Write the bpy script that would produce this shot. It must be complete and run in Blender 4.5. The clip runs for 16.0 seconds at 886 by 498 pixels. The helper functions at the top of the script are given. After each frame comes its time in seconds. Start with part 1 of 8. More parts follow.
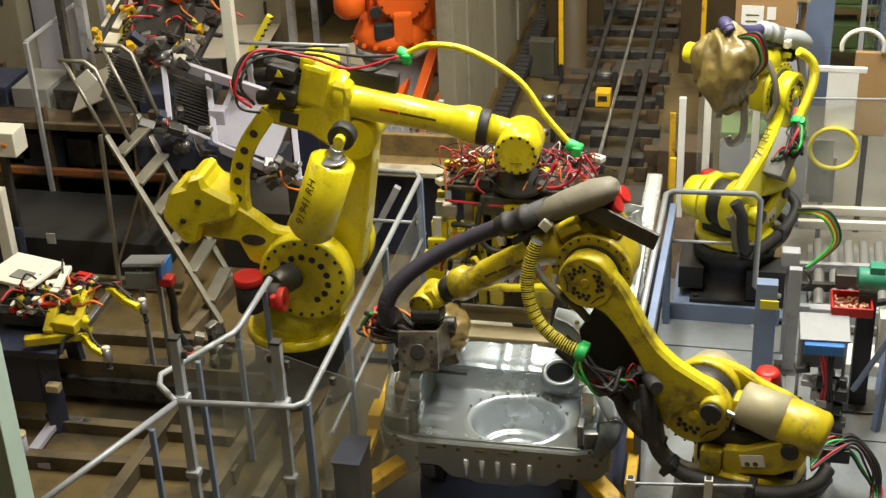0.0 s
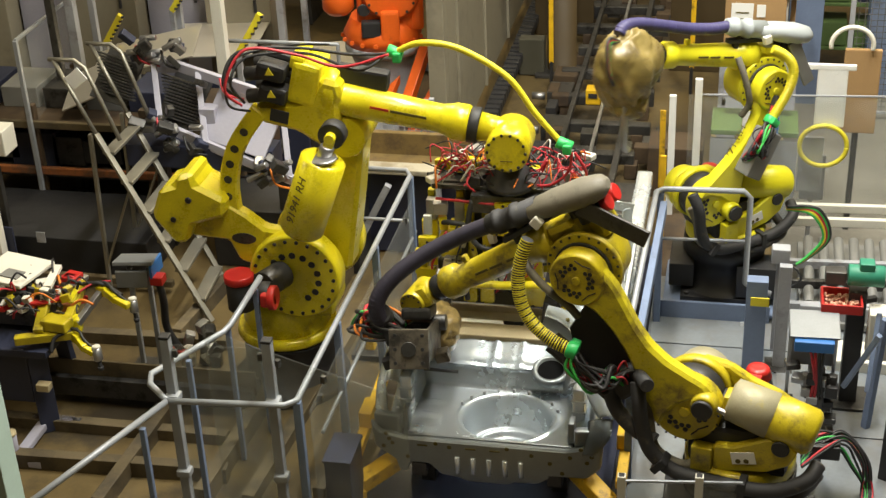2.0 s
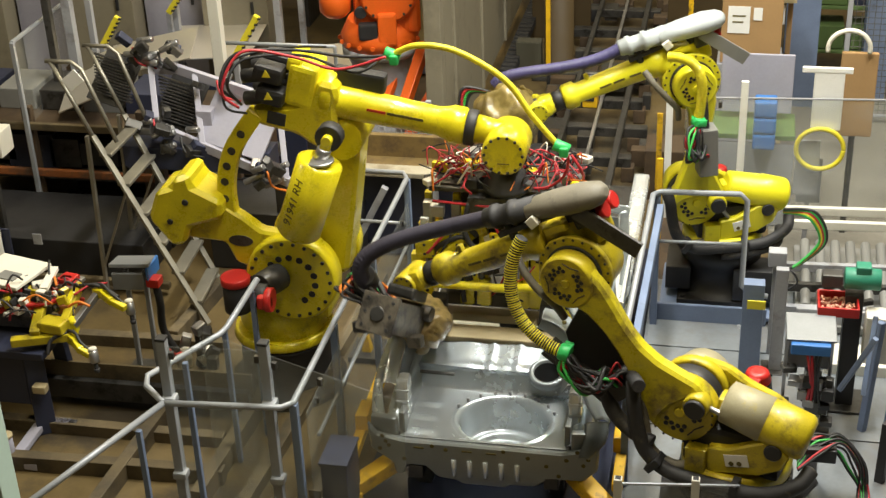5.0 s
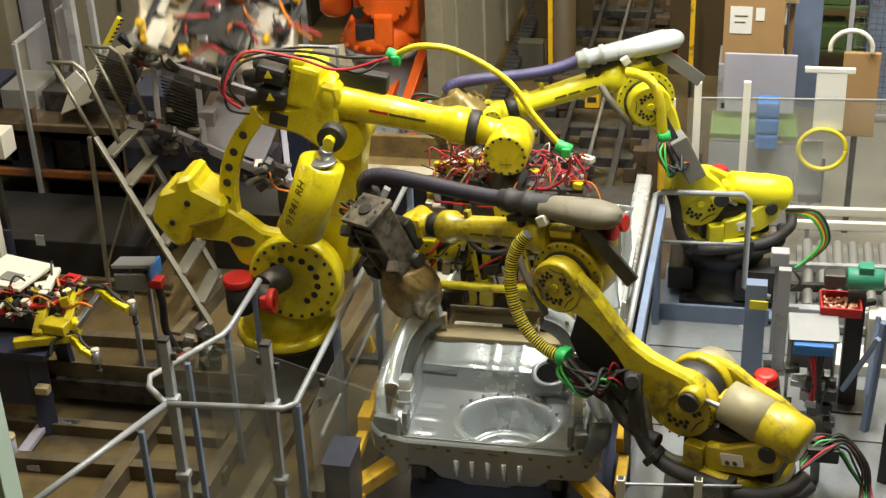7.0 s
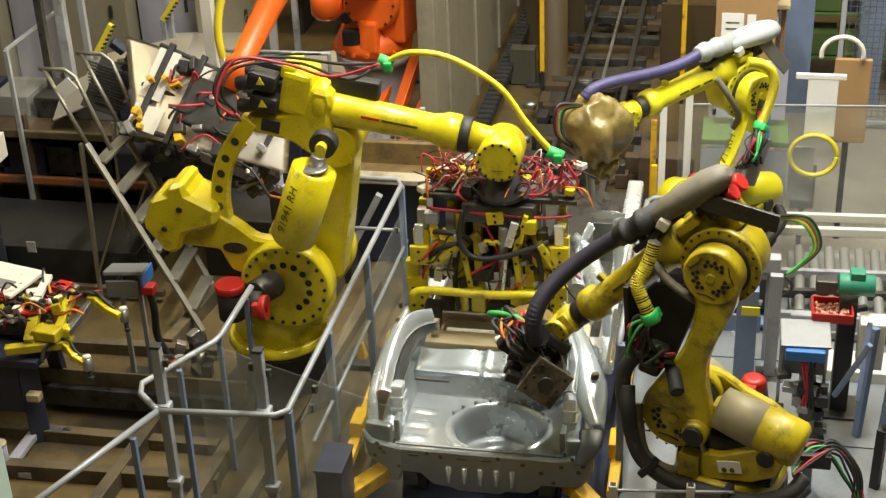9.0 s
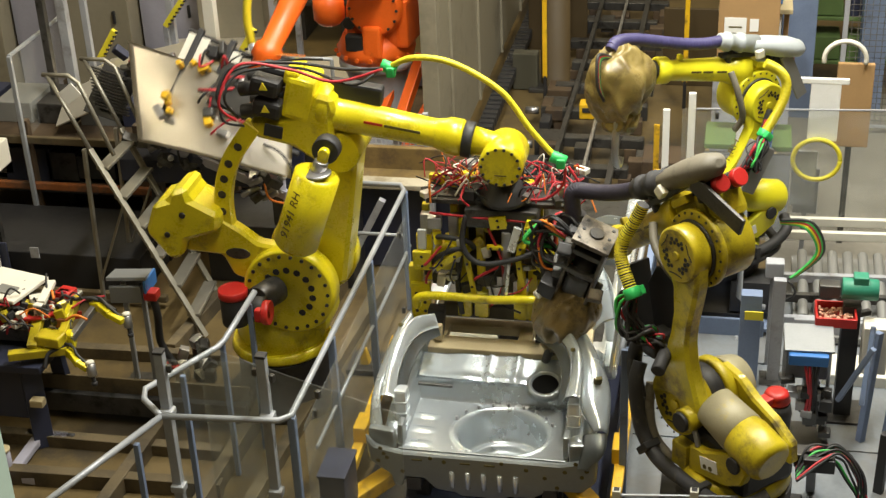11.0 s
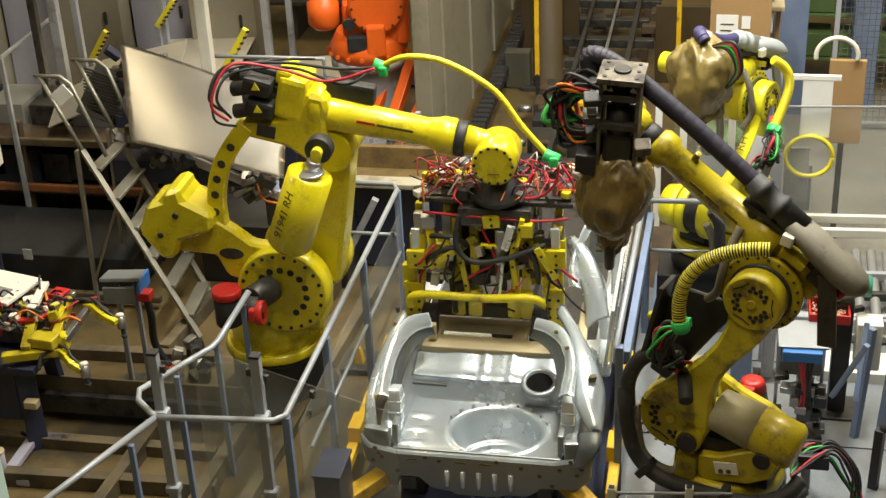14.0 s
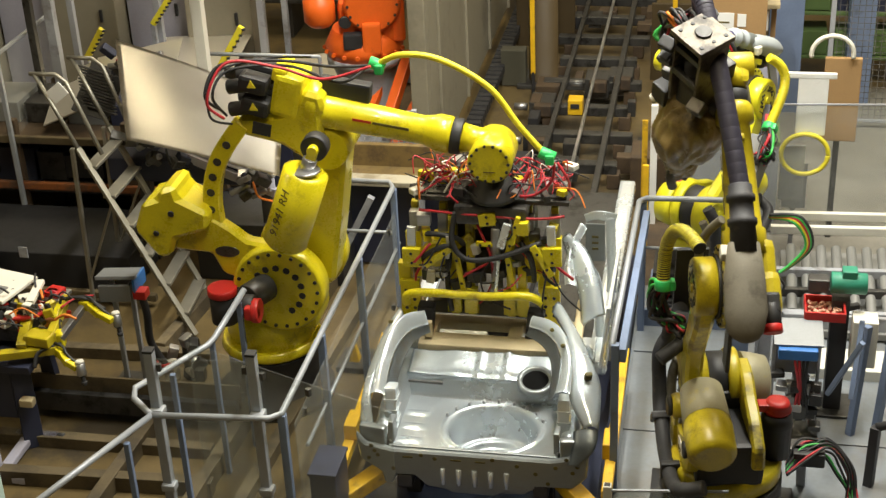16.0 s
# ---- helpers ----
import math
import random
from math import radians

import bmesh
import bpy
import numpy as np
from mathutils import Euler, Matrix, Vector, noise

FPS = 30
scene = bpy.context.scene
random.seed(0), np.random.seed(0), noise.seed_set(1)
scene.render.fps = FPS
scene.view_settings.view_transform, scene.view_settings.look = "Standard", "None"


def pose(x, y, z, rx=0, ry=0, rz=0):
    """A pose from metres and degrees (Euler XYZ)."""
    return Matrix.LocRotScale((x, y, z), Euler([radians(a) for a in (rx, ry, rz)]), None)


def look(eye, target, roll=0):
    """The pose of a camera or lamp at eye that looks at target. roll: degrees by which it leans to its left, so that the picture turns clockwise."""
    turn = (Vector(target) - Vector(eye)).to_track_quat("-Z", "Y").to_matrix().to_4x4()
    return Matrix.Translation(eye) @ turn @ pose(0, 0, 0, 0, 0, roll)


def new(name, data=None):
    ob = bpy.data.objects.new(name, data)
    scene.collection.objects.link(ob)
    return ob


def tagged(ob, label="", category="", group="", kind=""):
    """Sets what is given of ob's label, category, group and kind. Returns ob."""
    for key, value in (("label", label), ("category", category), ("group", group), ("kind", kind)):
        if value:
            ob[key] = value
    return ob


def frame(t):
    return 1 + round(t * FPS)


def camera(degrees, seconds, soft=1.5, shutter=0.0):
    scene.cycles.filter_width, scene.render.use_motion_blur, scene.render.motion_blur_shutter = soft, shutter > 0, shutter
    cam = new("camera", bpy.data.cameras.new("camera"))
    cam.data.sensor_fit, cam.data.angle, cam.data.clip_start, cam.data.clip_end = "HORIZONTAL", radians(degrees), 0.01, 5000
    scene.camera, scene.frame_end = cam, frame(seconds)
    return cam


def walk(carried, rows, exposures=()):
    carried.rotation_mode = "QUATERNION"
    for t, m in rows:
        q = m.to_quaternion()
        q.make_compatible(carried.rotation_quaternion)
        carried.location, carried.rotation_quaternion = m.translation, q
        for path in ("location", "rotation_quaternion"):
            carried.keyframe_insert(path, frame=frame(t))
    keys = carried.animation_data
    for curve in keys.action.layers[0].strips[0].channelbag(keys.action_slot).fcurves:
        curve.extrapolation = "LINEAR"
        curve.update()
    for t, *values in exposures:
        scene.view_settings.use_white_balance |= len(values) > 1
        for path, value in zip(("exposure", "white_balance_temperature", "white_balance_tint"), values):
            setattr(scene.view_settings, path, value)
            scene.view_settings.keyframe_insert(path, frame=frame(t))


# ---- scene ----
EYE = (0.0, 0.0, 6.2)
cam = camera(33.57, 16.0, soft=1.4, shutter=0.6)


def aim(down, left, lean):
    """Camera pose at the eye: degrees below level, degrees to the left of +y, degrees leaned to the right."""
    a, h = radians(down), radians(left)
    way = Vector((-math.sin(h) * math.cos(a), math.cos(h) * math.cos(a), -math.sin(a)))
    return look(EYE, Vector(EYE) + way, -lean)


VIEW = [
    (0, 28.4, 13, 2.6), (0.5, 28.441, 12.991, 2.813), (1, 28.579, 12.748, 2.709), (1.5, 28.452, 12.693, 2.587),
    (2, 28.493, 12.589, 2.535), (2.5, 28.424, 12.698, 2.653), (3, 28.376, 12.736, 2.626), (3.5, 28.333, 12.557, 2.449),
    (4, 28.437, 12.442, 2.311), (6.5, 28.334, 12.469, 2.522), (7, 28.375, 12.543, 2.485), (7.5, 28.246, 12.266, 2.26),
    (8, 28.18, 12.21, 2.366), (8.5, 28.176, 12.214, 2.359), (9, 28.139, 12.181, 2.367), (11.5, 27.924, 12.306, 2.561),
    (12, 27.994, 12.114, 2.53), (12.5, 28.068, 12.076, 2.562), (13, 27.956, 11.941, 2.779), (13.5, 27.952, 11.883, 2.759),
    (14, 27.993, 12.021, 2.765), (14.5, 28.051, 12.028, 2.801), (15, 27.988, 11.888, 2.589), (15.5, 28.082, 11.918, 2.682),
    (16, 28.083, 11.842, 2.692)]
walk(cam, [(t, aim(a, h, r)) for t, a, h, r in VIEW], [(0, 0.16), (16, 0.16)])

# ---- light: a closed hall under unseen warm-white ceiling lamps ----
world = bpy.data.worlds.new("hall")
scene.world = world
world.use_nodes = True
world.node_tree.nodes["Background"].inputs[0].default_value = (0.9, 0.95, 1.0, 1)
world.node_tree.nodes["Background"].inputs[1].default_value = 0.03


def hall_lamp(x, y, z, sx, sy, watts, colour):
    data = bpy.data.lights.new("hall_lamp", "AREA")
    data.shape, data.size, data.size_y, data.energy, data.color = "RECTANGLE", sx, sy, watts, colour
    ob = new("hall_lamp", data)
    ob.matrix_world = pose(x, y, z)
    return ob


WARM, COOL = (1.0, 0.85, 0.55), (0.97, 0.95, 0.86)
hall_lamp(-1.2, 8.9, 8.2, 0.4, 3.2, 575, COOL)
hall_lamp(1.6, 9.8, 8.2, 0.4, 3.2, 555, COOL)
hall_lamp(-2.8, 11.5, 8.2, 0.4, 3.2, 90, WARM)
hall_lamp(2.8, 13.0, 8.2, 0.4, 3.2, 235, WARM)
hall_lamp(-4.6, 15.0, 8.2, 0.4, 3.2, 320, WARM)
hall_lamp(-0.6, 5.2, 8.2, 0.4, 2.4, 160, WARM)
# Two added lamps out of view, set to reflect in the car's level sheets.
hall_lamp(-1.6, 19.0, 8.4, 4.0, 0.7, 115, WARM)
hall_lamp(-1.6, 23.0, 8.4, 5.0, 0.7, 170, WARM)
# Added lamp, placed where the outer panel mirrors it as a highlight.
hall_lamp(-10.5, 6.6, 8.3, 1.6, 2.6, 190, WARM)

# ---- materials ----
def mat(name, base, rough=0.5, metal=0.0, vary=0.18, scale=6.0, bump=0.05, grime=None, grime_at=0.62, coat=0.0, wear=None):
    """A painted, metal or mineral surface: coarse stains and fine grain in colour, gloss and relief."""
    m = bpy.data.materials.new(name)
    m.use_nodes = True
    nt = m.node_tree
    n, link = nt.nodes, nt.links
    b = n["Principled BSDF"]
    b.inputs["Metallic"].default_value = metal
    b.inputs["Coat Weight"].default_value = coat
    co = n.new("ShaderNodeTexCoord")
    big = n.new("ShaderNodeTexNoise")
    big.inputs["Scale"].default_value, big.inputs["Detail"].default_value = scale, 6
    fine = n.new("ShaderNodeTexNoise")
    fine.inputs["Scale"].default_value, fine.inputs["Detail"].default_value = scale * 14, 4
    link.new(co.outputs["Object"], big.inputs["Vector"])
    link.new(co.outputs["Object"], fine.inputs["Vector"])
    info = n.new("ShaderNodeObjectInfo")
    add = n.new("ShaderNodeMath")
    add.operation = "MULTIPLY_ADD"
    link.new(fine.outputs[0], add.inputs[0])
    add.inputs[1].default_value = 0.45
    link.new(big.outputs[0], add.inputs[2])
    ramp = n.new("ShaderNodeMapRange")
    ramp.inputs[1].default_value, ramp.inputs[2].default_value = 0.35, 1.1
    ramp.inputs[3].default_value, ramp.inputs[4].default_value = 1 - vary, 1 + vary
    link.new(add.outputs[0], ramp.inputs[0])
    rnd = n.new("ShaderNodeMapRange")
    rnd.inputs[3].default_value, rnd.inputs[4].default_value = 1 - vary * 0.4, 1 + vary * 0.4
    link.new(info.outputs["Random"], rnd.inputs[0])
    mul = n.new("ShaderNodeMath")
    mul.operation = "MULTIPLY"
    link.new(ramp.outputs[0], mul.inputs[0])
    link.new(rnd.outputs[0], mul.inputs[1])
    tint = n.new("ShaderNodeVectorMath")
    tint.operation = "SCALE"
    tint.inputs[0].default_value = base
    link.new(mul.outputs[0], tint.inputs["Scale"])
    colour = tint.outputs[0]
    if grime:
        mixer = n.new("ShaderNodeMix")
        mixer.data_type = "RGBA"
        mask = n.new("ShaderNodeTexNoise")
        mask.inputs["Scale"].default_value, mask.inputs["Detail"].default_value = scale * 0.7, 9
        mask.inputs["Roughness"].default_value = 0.68
        link.new(co.outputs["Object"], mask.inputs["Vector"])
        cut = n.new("ShaderNodeMapRange")
        cut.inputs[1].default_value, cut.inputs[2].default_value = grime_at - 0.07, grime_at + 0.07
        link.new(mask.outputs[0], cut.inputs[0])
        link.new(cut.outputs[0], mixer.inputs["Factor"])
        link.new(colour, mixer.inputs["A"])
        mixer.inputs["B"].default_value = (*grime, 1)
        colour = mixer.outputs["Result"]
    link.new(colour, b.inputs["Base Color"])
    gloss = n.new("ShaderNodeMapRange")
    gloss.inputs[1].default_value, gloss.inputs[2].default_value = 0.3, 1.1
    gloss.inputs[3].default_value, gloss.inputs[4].default_value = max(rough - 0.12, 0.05), min(rough + 0.15, 1)
    link.new(add.outputs[0], gloss.inputs[0])
    link.new(gloss.outputs[0], b.inputs["Roughness"])
    if bump:
        rel = n.new("ShaderNodeBump")
        rel.inputs["Strength"].default_value, rel.inputs["Distance"].default_value = bump * 4, 0.01
        link.new(add.outputs[0], rel.inputs["Height"])
        link.new(rel.outputs[0], b.inputs["Normal"])
    return m


YELLOW = mat("yellow_paint", (0.67, 0.57, 0.012), 0.28, 0, 0.22, 5, 0.03, (0.28, 0.21, 0.02), 0.63, 0.35)
YELLOW_DIRTY = mat("dusty_yellow_paint", (0.50, 0.40, 0.014), 0.36, 0, 0.30, 6, 0.03, (0.12, 0.092, 0.03), 0.595, 0.2)
# Real dirt, plus extra dark blotches that paint in the arm's shaded face.
YELLOW_ARM = mat("rubbed_shaded_arm_paint", (0.58, 0.495, 0.02), 0.28, 0, 0.25, 5, 0.02, (0.20, 0.155, 0.03), 0.57, 0.35)
YELLOW_LIGHT = mat("lime_yellow_paint", (0.72, 0.66, 0.02), 0.35, 0, 0.1, 5, 0.02, (0.35, 0.3, 0.02), 0.7, 0.15)
YELLOW_TOOL = mat("amber_paint", (0.70, 0.42, 0.012), 0.45, 0, 0.2, 9, 0.03, (0.16, 0.09, 0.02), 0.62)
ORANGE = mat("orange_paint", (0.80, 0.13, 0.012), 0.4, 0, 0.15, 5, 0.02, (0.35, 0.07, 0.02), 0.66, 0.1)
# Near-black with little sheen: the shade inside the filler opening.
HOLE_BLACK = mat("hole_shade_black", (0.006, 0.006, 0.006), 0.95, 0, 0.2, 12, 0.03)
HOLE_BLACK.node_tree.nodes["Principled BSDF"].inputs["Specular IOR Level"].default_value = 0.08
BLACK = mat("black_plastic", (0.022, 0.022, 0.024), 0.5, 0, 0.35, 12, 0.04)
RUBBER = mat("black_rubber", (0.03, 0.03, 0.033), 0.62, 0, 0.3, 15, 0.05, (0.10, 0.085, 0.06), 0.64)
DARK_STEEL = mat("dark_steel", (0.09, 0.088, 0.085), 0.42, 0.7, 0.3, 10, 0.05, (0.03, 0.028, 0.025), 0.6)
STEEL = mat("bare_steel", (0.42, 0.42, 0.43), 0.36, 0.9, 0.2, 10, 0.04)
SHEET = mat("galvanised_body_sheet", (0.86, 0.92, 0.96), 0.22, 0.62, 0.05, 1.2, 0.0, (0.76, 0.77, 0.73), 0.66)
# Darker, duller sheet for the rear panel, flanges and gussets.
SHEET_DULL = mat("dull_dark_sheet", (0.27, 0.295, 0.305), 0.36, 0.6, 0.14, 6, 0.0, (0.28, 0.27, 0.24), 0.62)
PANEL = mat("bare_panel_sheet", (0.88, 0.84, 0.76), 0.34, 0.8, 0.03, 1.5, 0.0)
CARD = mat("tan_pressing", (0.48, 0.40, 0.24), 0.55, 0.2, 0.12, 5, 0.02)
GREY_PAINT = mat("grey_paint", (0.33, 0.34, 0.37), 0.5, 0, 0.15, 4, 0.03, (0.18, 0.17, 0.16), 0.63)
TUBE_GREY = mat("grey_handrail_paint", (0.32, 0.34, 0.37), 0.4, 0.2, 0.15, 6, 0.02, (0.22, 0.21, 0.2), 0.66)
BLUE_GREY = mat("blue_grey_paint", (0.16, 0.21, 0.33), 0.45, 0, 0.18, 5, 0.02, (0.09, 0.1, 0.12), 0.66)
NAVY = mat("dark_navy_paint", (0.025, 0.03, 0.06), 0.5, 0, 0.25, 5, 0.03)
LILAC = mat("lilac_grey_paint", (0.36, 0.355, 0.43), 0.45, 0, 0.12, 3, 0.02, (0.3, 0.28, 0.3), 0.68)
CREAM = mat("cream_paint", (0.68, 0.66, 0.58), 0.5, 0, 0.08, 4, 0.02, (0.42, 0.38, 0.3), 0.7)
WHITE = mat("white_paint", (0.78, 0.78, 0.76), 0.5, 0, 0.06, 5, 0.02, (0.5, 0.47, 0.42), 0.7)
MINT = mat("pale_green_paint", (0.42, 0.55, 0.50), 0.5, 0, 0.1, 4, 0.02, (0.3, 0.36, 0.33), 0.68)
FLOOR = mat("oil_stained_concrete", (0.110, 0.078, 0.032), 0.42, 0, 0.35, 1.4, 0.05, (0.045, 0.035, 0.022), 0.53)
DECK = mat("grey_deck_plate", (0.19, 0.21, 0.23), 0.42, 0.1, 0.25, 2.2, 0.03, (0.17, 0.17, 0.17), 0.54)
AISLE = mat("worn_grey_floor_paint", (0.19, 0.18, 0.155), 0.5, 0, 0.28, 1.6, 0.03, (0.14, 0.13, 0.11), 0.56)
BEAM = mat("floor_beam_paint", (0.120, 0.092, 0.050), 0.55, 0, 0.32, 3, 0.06, (0.05, 0.04, 0.026), 0.55)
RUST = mat("rusty_brown_steel", (0.085, 0.057, 0.033), 0.6, 0.2, 0.3, 4, 0.05, (0.05, 0.035, 0.025), 0.56)
WALL = mat("grey_wall_sheet", (0.16, 0.142, 0.106), 0.6, 0, 0.12, 1.6, 0.02, (0.24, 0.22, 0.18), 0.62)
WALL_SHEET = mat("grey_beige_wall_sheet", (0.25, 0.225, 0.165), 0.5, 0, 0.14, 1.6, 0.02, (0.17, 0.15, 0.11), 0.60)
BROWN = mat("brown_column_paint", (0.05, 0.032, 0.010), 0.65, 0, 0.2, 3, 0.03)
BAG = mat("olive_gold_cover_cloth", (0.25, 0.19, 0.062), 0.30, 0.0, 0.28, 7, 0.07, (0.13, 0.095, 0.035), 0.56, 0.15)
# Gold cloth like BAG, its darker blotches put shade into the colour.
BAG_DARK = mat("shaded_cover_cloth", (0.24, 0.17, 0.06), 0.30, 0.0, 0.35, 7, 0.1, (0.07, 0.05, 0.022), 0.58, 0.2)
VIOLET = mat("violet_hose", (0.055, 0.05, 0.14), 0.5, 0, 0.25, 10, 0.04)
HOOD = mat("dull_hood_sheet", (0.20, 0.21, 0.22), 0.45, 0.4, 0.2, 6, 0.03)
PURPLE = mat("dark_violet_hose", (0.028, 0.025, 0.042), 0.55, 0, 0.3, 10, 0.06)
BOOT = mat("dusty_grey_boot", (0.17, 0.155, 0.12), 0.6, 0, 0.22, 6, 0.05, (0.09, 0.08, 0.06), 0.6)
BOOT_LIGHT = mat("pale_grey_boot", (0.34, 0.37, 0.38), 0.45, 0, 0.12, 6, 0.03)
GREEN = mat("green_clamp_plastic", (0.035, 0.48, 0.12), 0.4, 0, 0.12, 9, 0.02)
GREEN_MOTOR = mat("green_motor_paint", (0.03, 0.22, 0.14), 0.45, 0, 0.15, 9, 0.03)
RED = mat("red_plastic", (0.48, 0.02, 0.016), 0.4, 0, 0.15, 9, 0.02)
RED_HOSE = mat("red_hose", (0.46, 0.028, 0.04), 0.45, 0, 0.15, 9, 0.0)
GREEN_HOSE = mat("green_hose", (0.05, 0.42, 0.08), 0.45, 0, 0.15, 9, 0.0)
YELLOW_HOSE = mat("yellow_hose", (0.72, 0.62, 0.03), 0.42, 0, 0.12, 9, 0.02)
ORANGE_WIRE = mat("orange_wire", (0.70, 0.20, 0.02), 0.5, 0, 0.15, 9, 0.0)
BLUE = mat("blue_plastic", (0.04, 0.16, 0.46), 0.45, 0, 0.12, 6, 0.02)
OCHRE = mat("ochre_board", (0.17, 0.115, 0.04), 0.6, 0, 0.25, 4, 0.03, (0.09, 0.06, 0.03), 0.58)
BOARD_EDGE = mat("grey_beige_edge_paint", (0.38, 0.35, 0.27), 0.55, 0, 0.15, 4, 0.02, (0.22, 0.19, 0.13), 0.62)
BURNT_ORANGE = mat("worn_orange_beam_paint", (0.26, 0.085, 0.022), 0.6, 0, 0.3, 4, 0.03, (0.09, 0.05, 0.03), 0.54)
OLIVE_GREY = mat("olive_grey_paint", (0.07, 0.067, 0.048), 0.5, 0, 0.15, 5, 0.02)
LADDER = mat("dull_aluminium", (0.30, 0.285, 0.24), 0.42, 0.7, 0.2, 8, 0.03)
CARDBOARD = mat("brown_cardboard", (0.36, 0.22, 0.095), 0.8, 0, 0.12, 4, 0.03)
PAPER = mat("white_paper", (0.8, 0.8, 0.78), 0.8, 0, 0.04, 5, 0.0)
PINK_PARTS = mat("copper_caps", (0.62, 0.36, 0.25), 0.45, 0.5, 0.3, 60, 0.1)
GREEN_BENCH = mat("olive_green_paint", (0.10, 0.16, 0.05), 0.5, 0, 0.2, 5, 0.02)
GUN_PLATE = mat("sooty_steel_plate", (0.165, 0.145, 0.115), 0.45, 0.5, 0.3, 14, 0.05, (0.05, 0.045, 0.04), 0.52)
SLEEVE = mat("rubbed_grey_yellow_paint", (0.34, 0.31, 0.20), 0.5, 0.1, 0.2, 7, 0.03, (0.46, 0.36, 0.06), 0.66)
GREY_BOX = mat("grey_box_paint", (0.20, 0.20, 0.19), 0.5, 0, 0.12, 6, 0.02)
INK = mat("dark_ink", (0.10, 0.08, 0.015), 0.6, 0, 0.1, 9, 0.0)


def glass_mat():
    m = bpy.data.materials.new("scratched_clear_sheet")
    m.use_nodes = True
    n, link = m.node_tree.nodes, m.node_tree.links
    b = n["Principled BSDF"]
    b.inputs["Base Color"].default_value = (0.8, 0.82, 0.8, 1)
    b.inputs["Roughness"].default_value = 0.12
    see = n.new("ShaderNodeBsdfTransparent")
    see.inputs[0].default_value = (0.93, 0.94, 0.93, 1)
    mix = n.new("ShaderNodeMixShader")
    noise_tex = n.new("ShaderNodeTexNoise")
    noise_tex.inputs["Scale"].default_value, noise_tex.inputs["Detail"].default_value = 3, 8
    ramp = n.new("ShaderNodeMapRange")
    ramp.inputs[1].default_value, ramp.inputs[2].default_value = 0.35, 0.75
    ramp.inputs[3].default_value, ramp.inputs[4].default_value = 0.04, 0.17
    link.new(noise_tex.outputs[0], ramp.inputs[0])
    link.new(ramp.outputs[0], mix.inputs[0])
    link.new(see.outputs[0], mix.inputs[1])
    link.new(b.outputs[0], mix.inputs[2])
    link.new(mix.outputs[0], n["Material Output"].inputs[0])
    return m


CLEAR = glass_mat()

# ---- mesh helpers ----
Z = Vector((0, 0, 1))


def V(*a):
    return Vector(a[0] if len(a) == 1 else a)


def box(bm, size, at=(0, 0, 0), turn=None, bevel=0.008, taper=None):
    """A box with rounded edges; turn: a matrix or Euler degrees; taper: scale of its top."""
    g = bmesh.ops.create_cube(bm, size=1)["verts"]
    for v in g:
        v.co = Vector((v.co.x * size[0], v.co.y * size[1], v.co.z * size[2]))
        if taper and v.co.z > 0:
            v.co.x *= taper
            v.co.y *= taper
    if bevel:
        edges = list({e for v in g for e in v.link_edges})
        g = bmesh.ops.bevel(bm, geom=edges, offset=min(bevel, min(size) * 0.3), segments=2, profile=0.6, affect="EDGES")["verts"]
        g = list({v for v in g for v in (v,)})
    m = Matrix.Translation(at)
    if turn is not None:
        m = m @ (turn if isinstance(turn, Matrix) else pose(0, 0, 0, *turn))
    bmesh.ops.transform(bm, matrix=m, verts=g)
    return g


def axis_matrix(a, b):
    a, b = Vector(a), Vector(b)
    return Matrix.Translation(a) @ (b - a).to_track_quat("Z", "Y").to_matrix().to_4x4()


def lathe(bm, a, b, stations, seg=20):
    """A turned solid on the line a-b: stations are (share of the length, radius)."""
    a, b = Vector(a), Vector(b)
    m, length = axis_matrix(a, b), (b - a).length
    rings = []
    for s, r in stations:
        rings.append([bm.verts.new(m @ Vector((r * math.cos(2 * math.pi * i / seg), r * math.sin(2 * math.pi * i / seg), s * length))) for i in range(seg)])
    for p, q in zip(rings, rings[1:]):
        for i in range(seg):
            f = bm.faces.new((p[i], p[(i + 1) % seg], q[(i + 1) % seg], q[i]))
            f.smooth = True
    bm.faces.new(list(reversed(rings[0])))
    bm.faces.new(rings[-1])


def rod(bm, a, b, r, r2=None, seg=14, chamfer=0.006):
    r2 = r if r2 is None else r2
    n = max((Vector(b) - Vector(a)).length, 1e-6)
    c = min(chamfer, r * 0.4, n * 0.3)
    lathe(bm, a, b, [(0, r - c), (c / n, r), (1 - c / n, r2), (1, r2 - min(c, r2 * 0.5))], seg)


def smooth_line(points, steps=6):
    p = [Vector(q) for q in points]
    if len(p) < 3:
        return p
    out = []
    for i in range(len(p) - 1):
        p0, p1, p2, p3 = p[max(i - 1, 0)], p[i], p[i + 1], p[min(i + 2, len(p) - 1)]
        for k in range(steps):
            t = k / steps
            out.append(0.5 * (2 * p1 + (p2 - p0) * t + (2 * p0 - 5 * p1 + 4 * p2 - p3) * t * t + (3 * p1 - p0 - 3 * p2 + p3) * t ** 3))
    return out + [p[-1]]


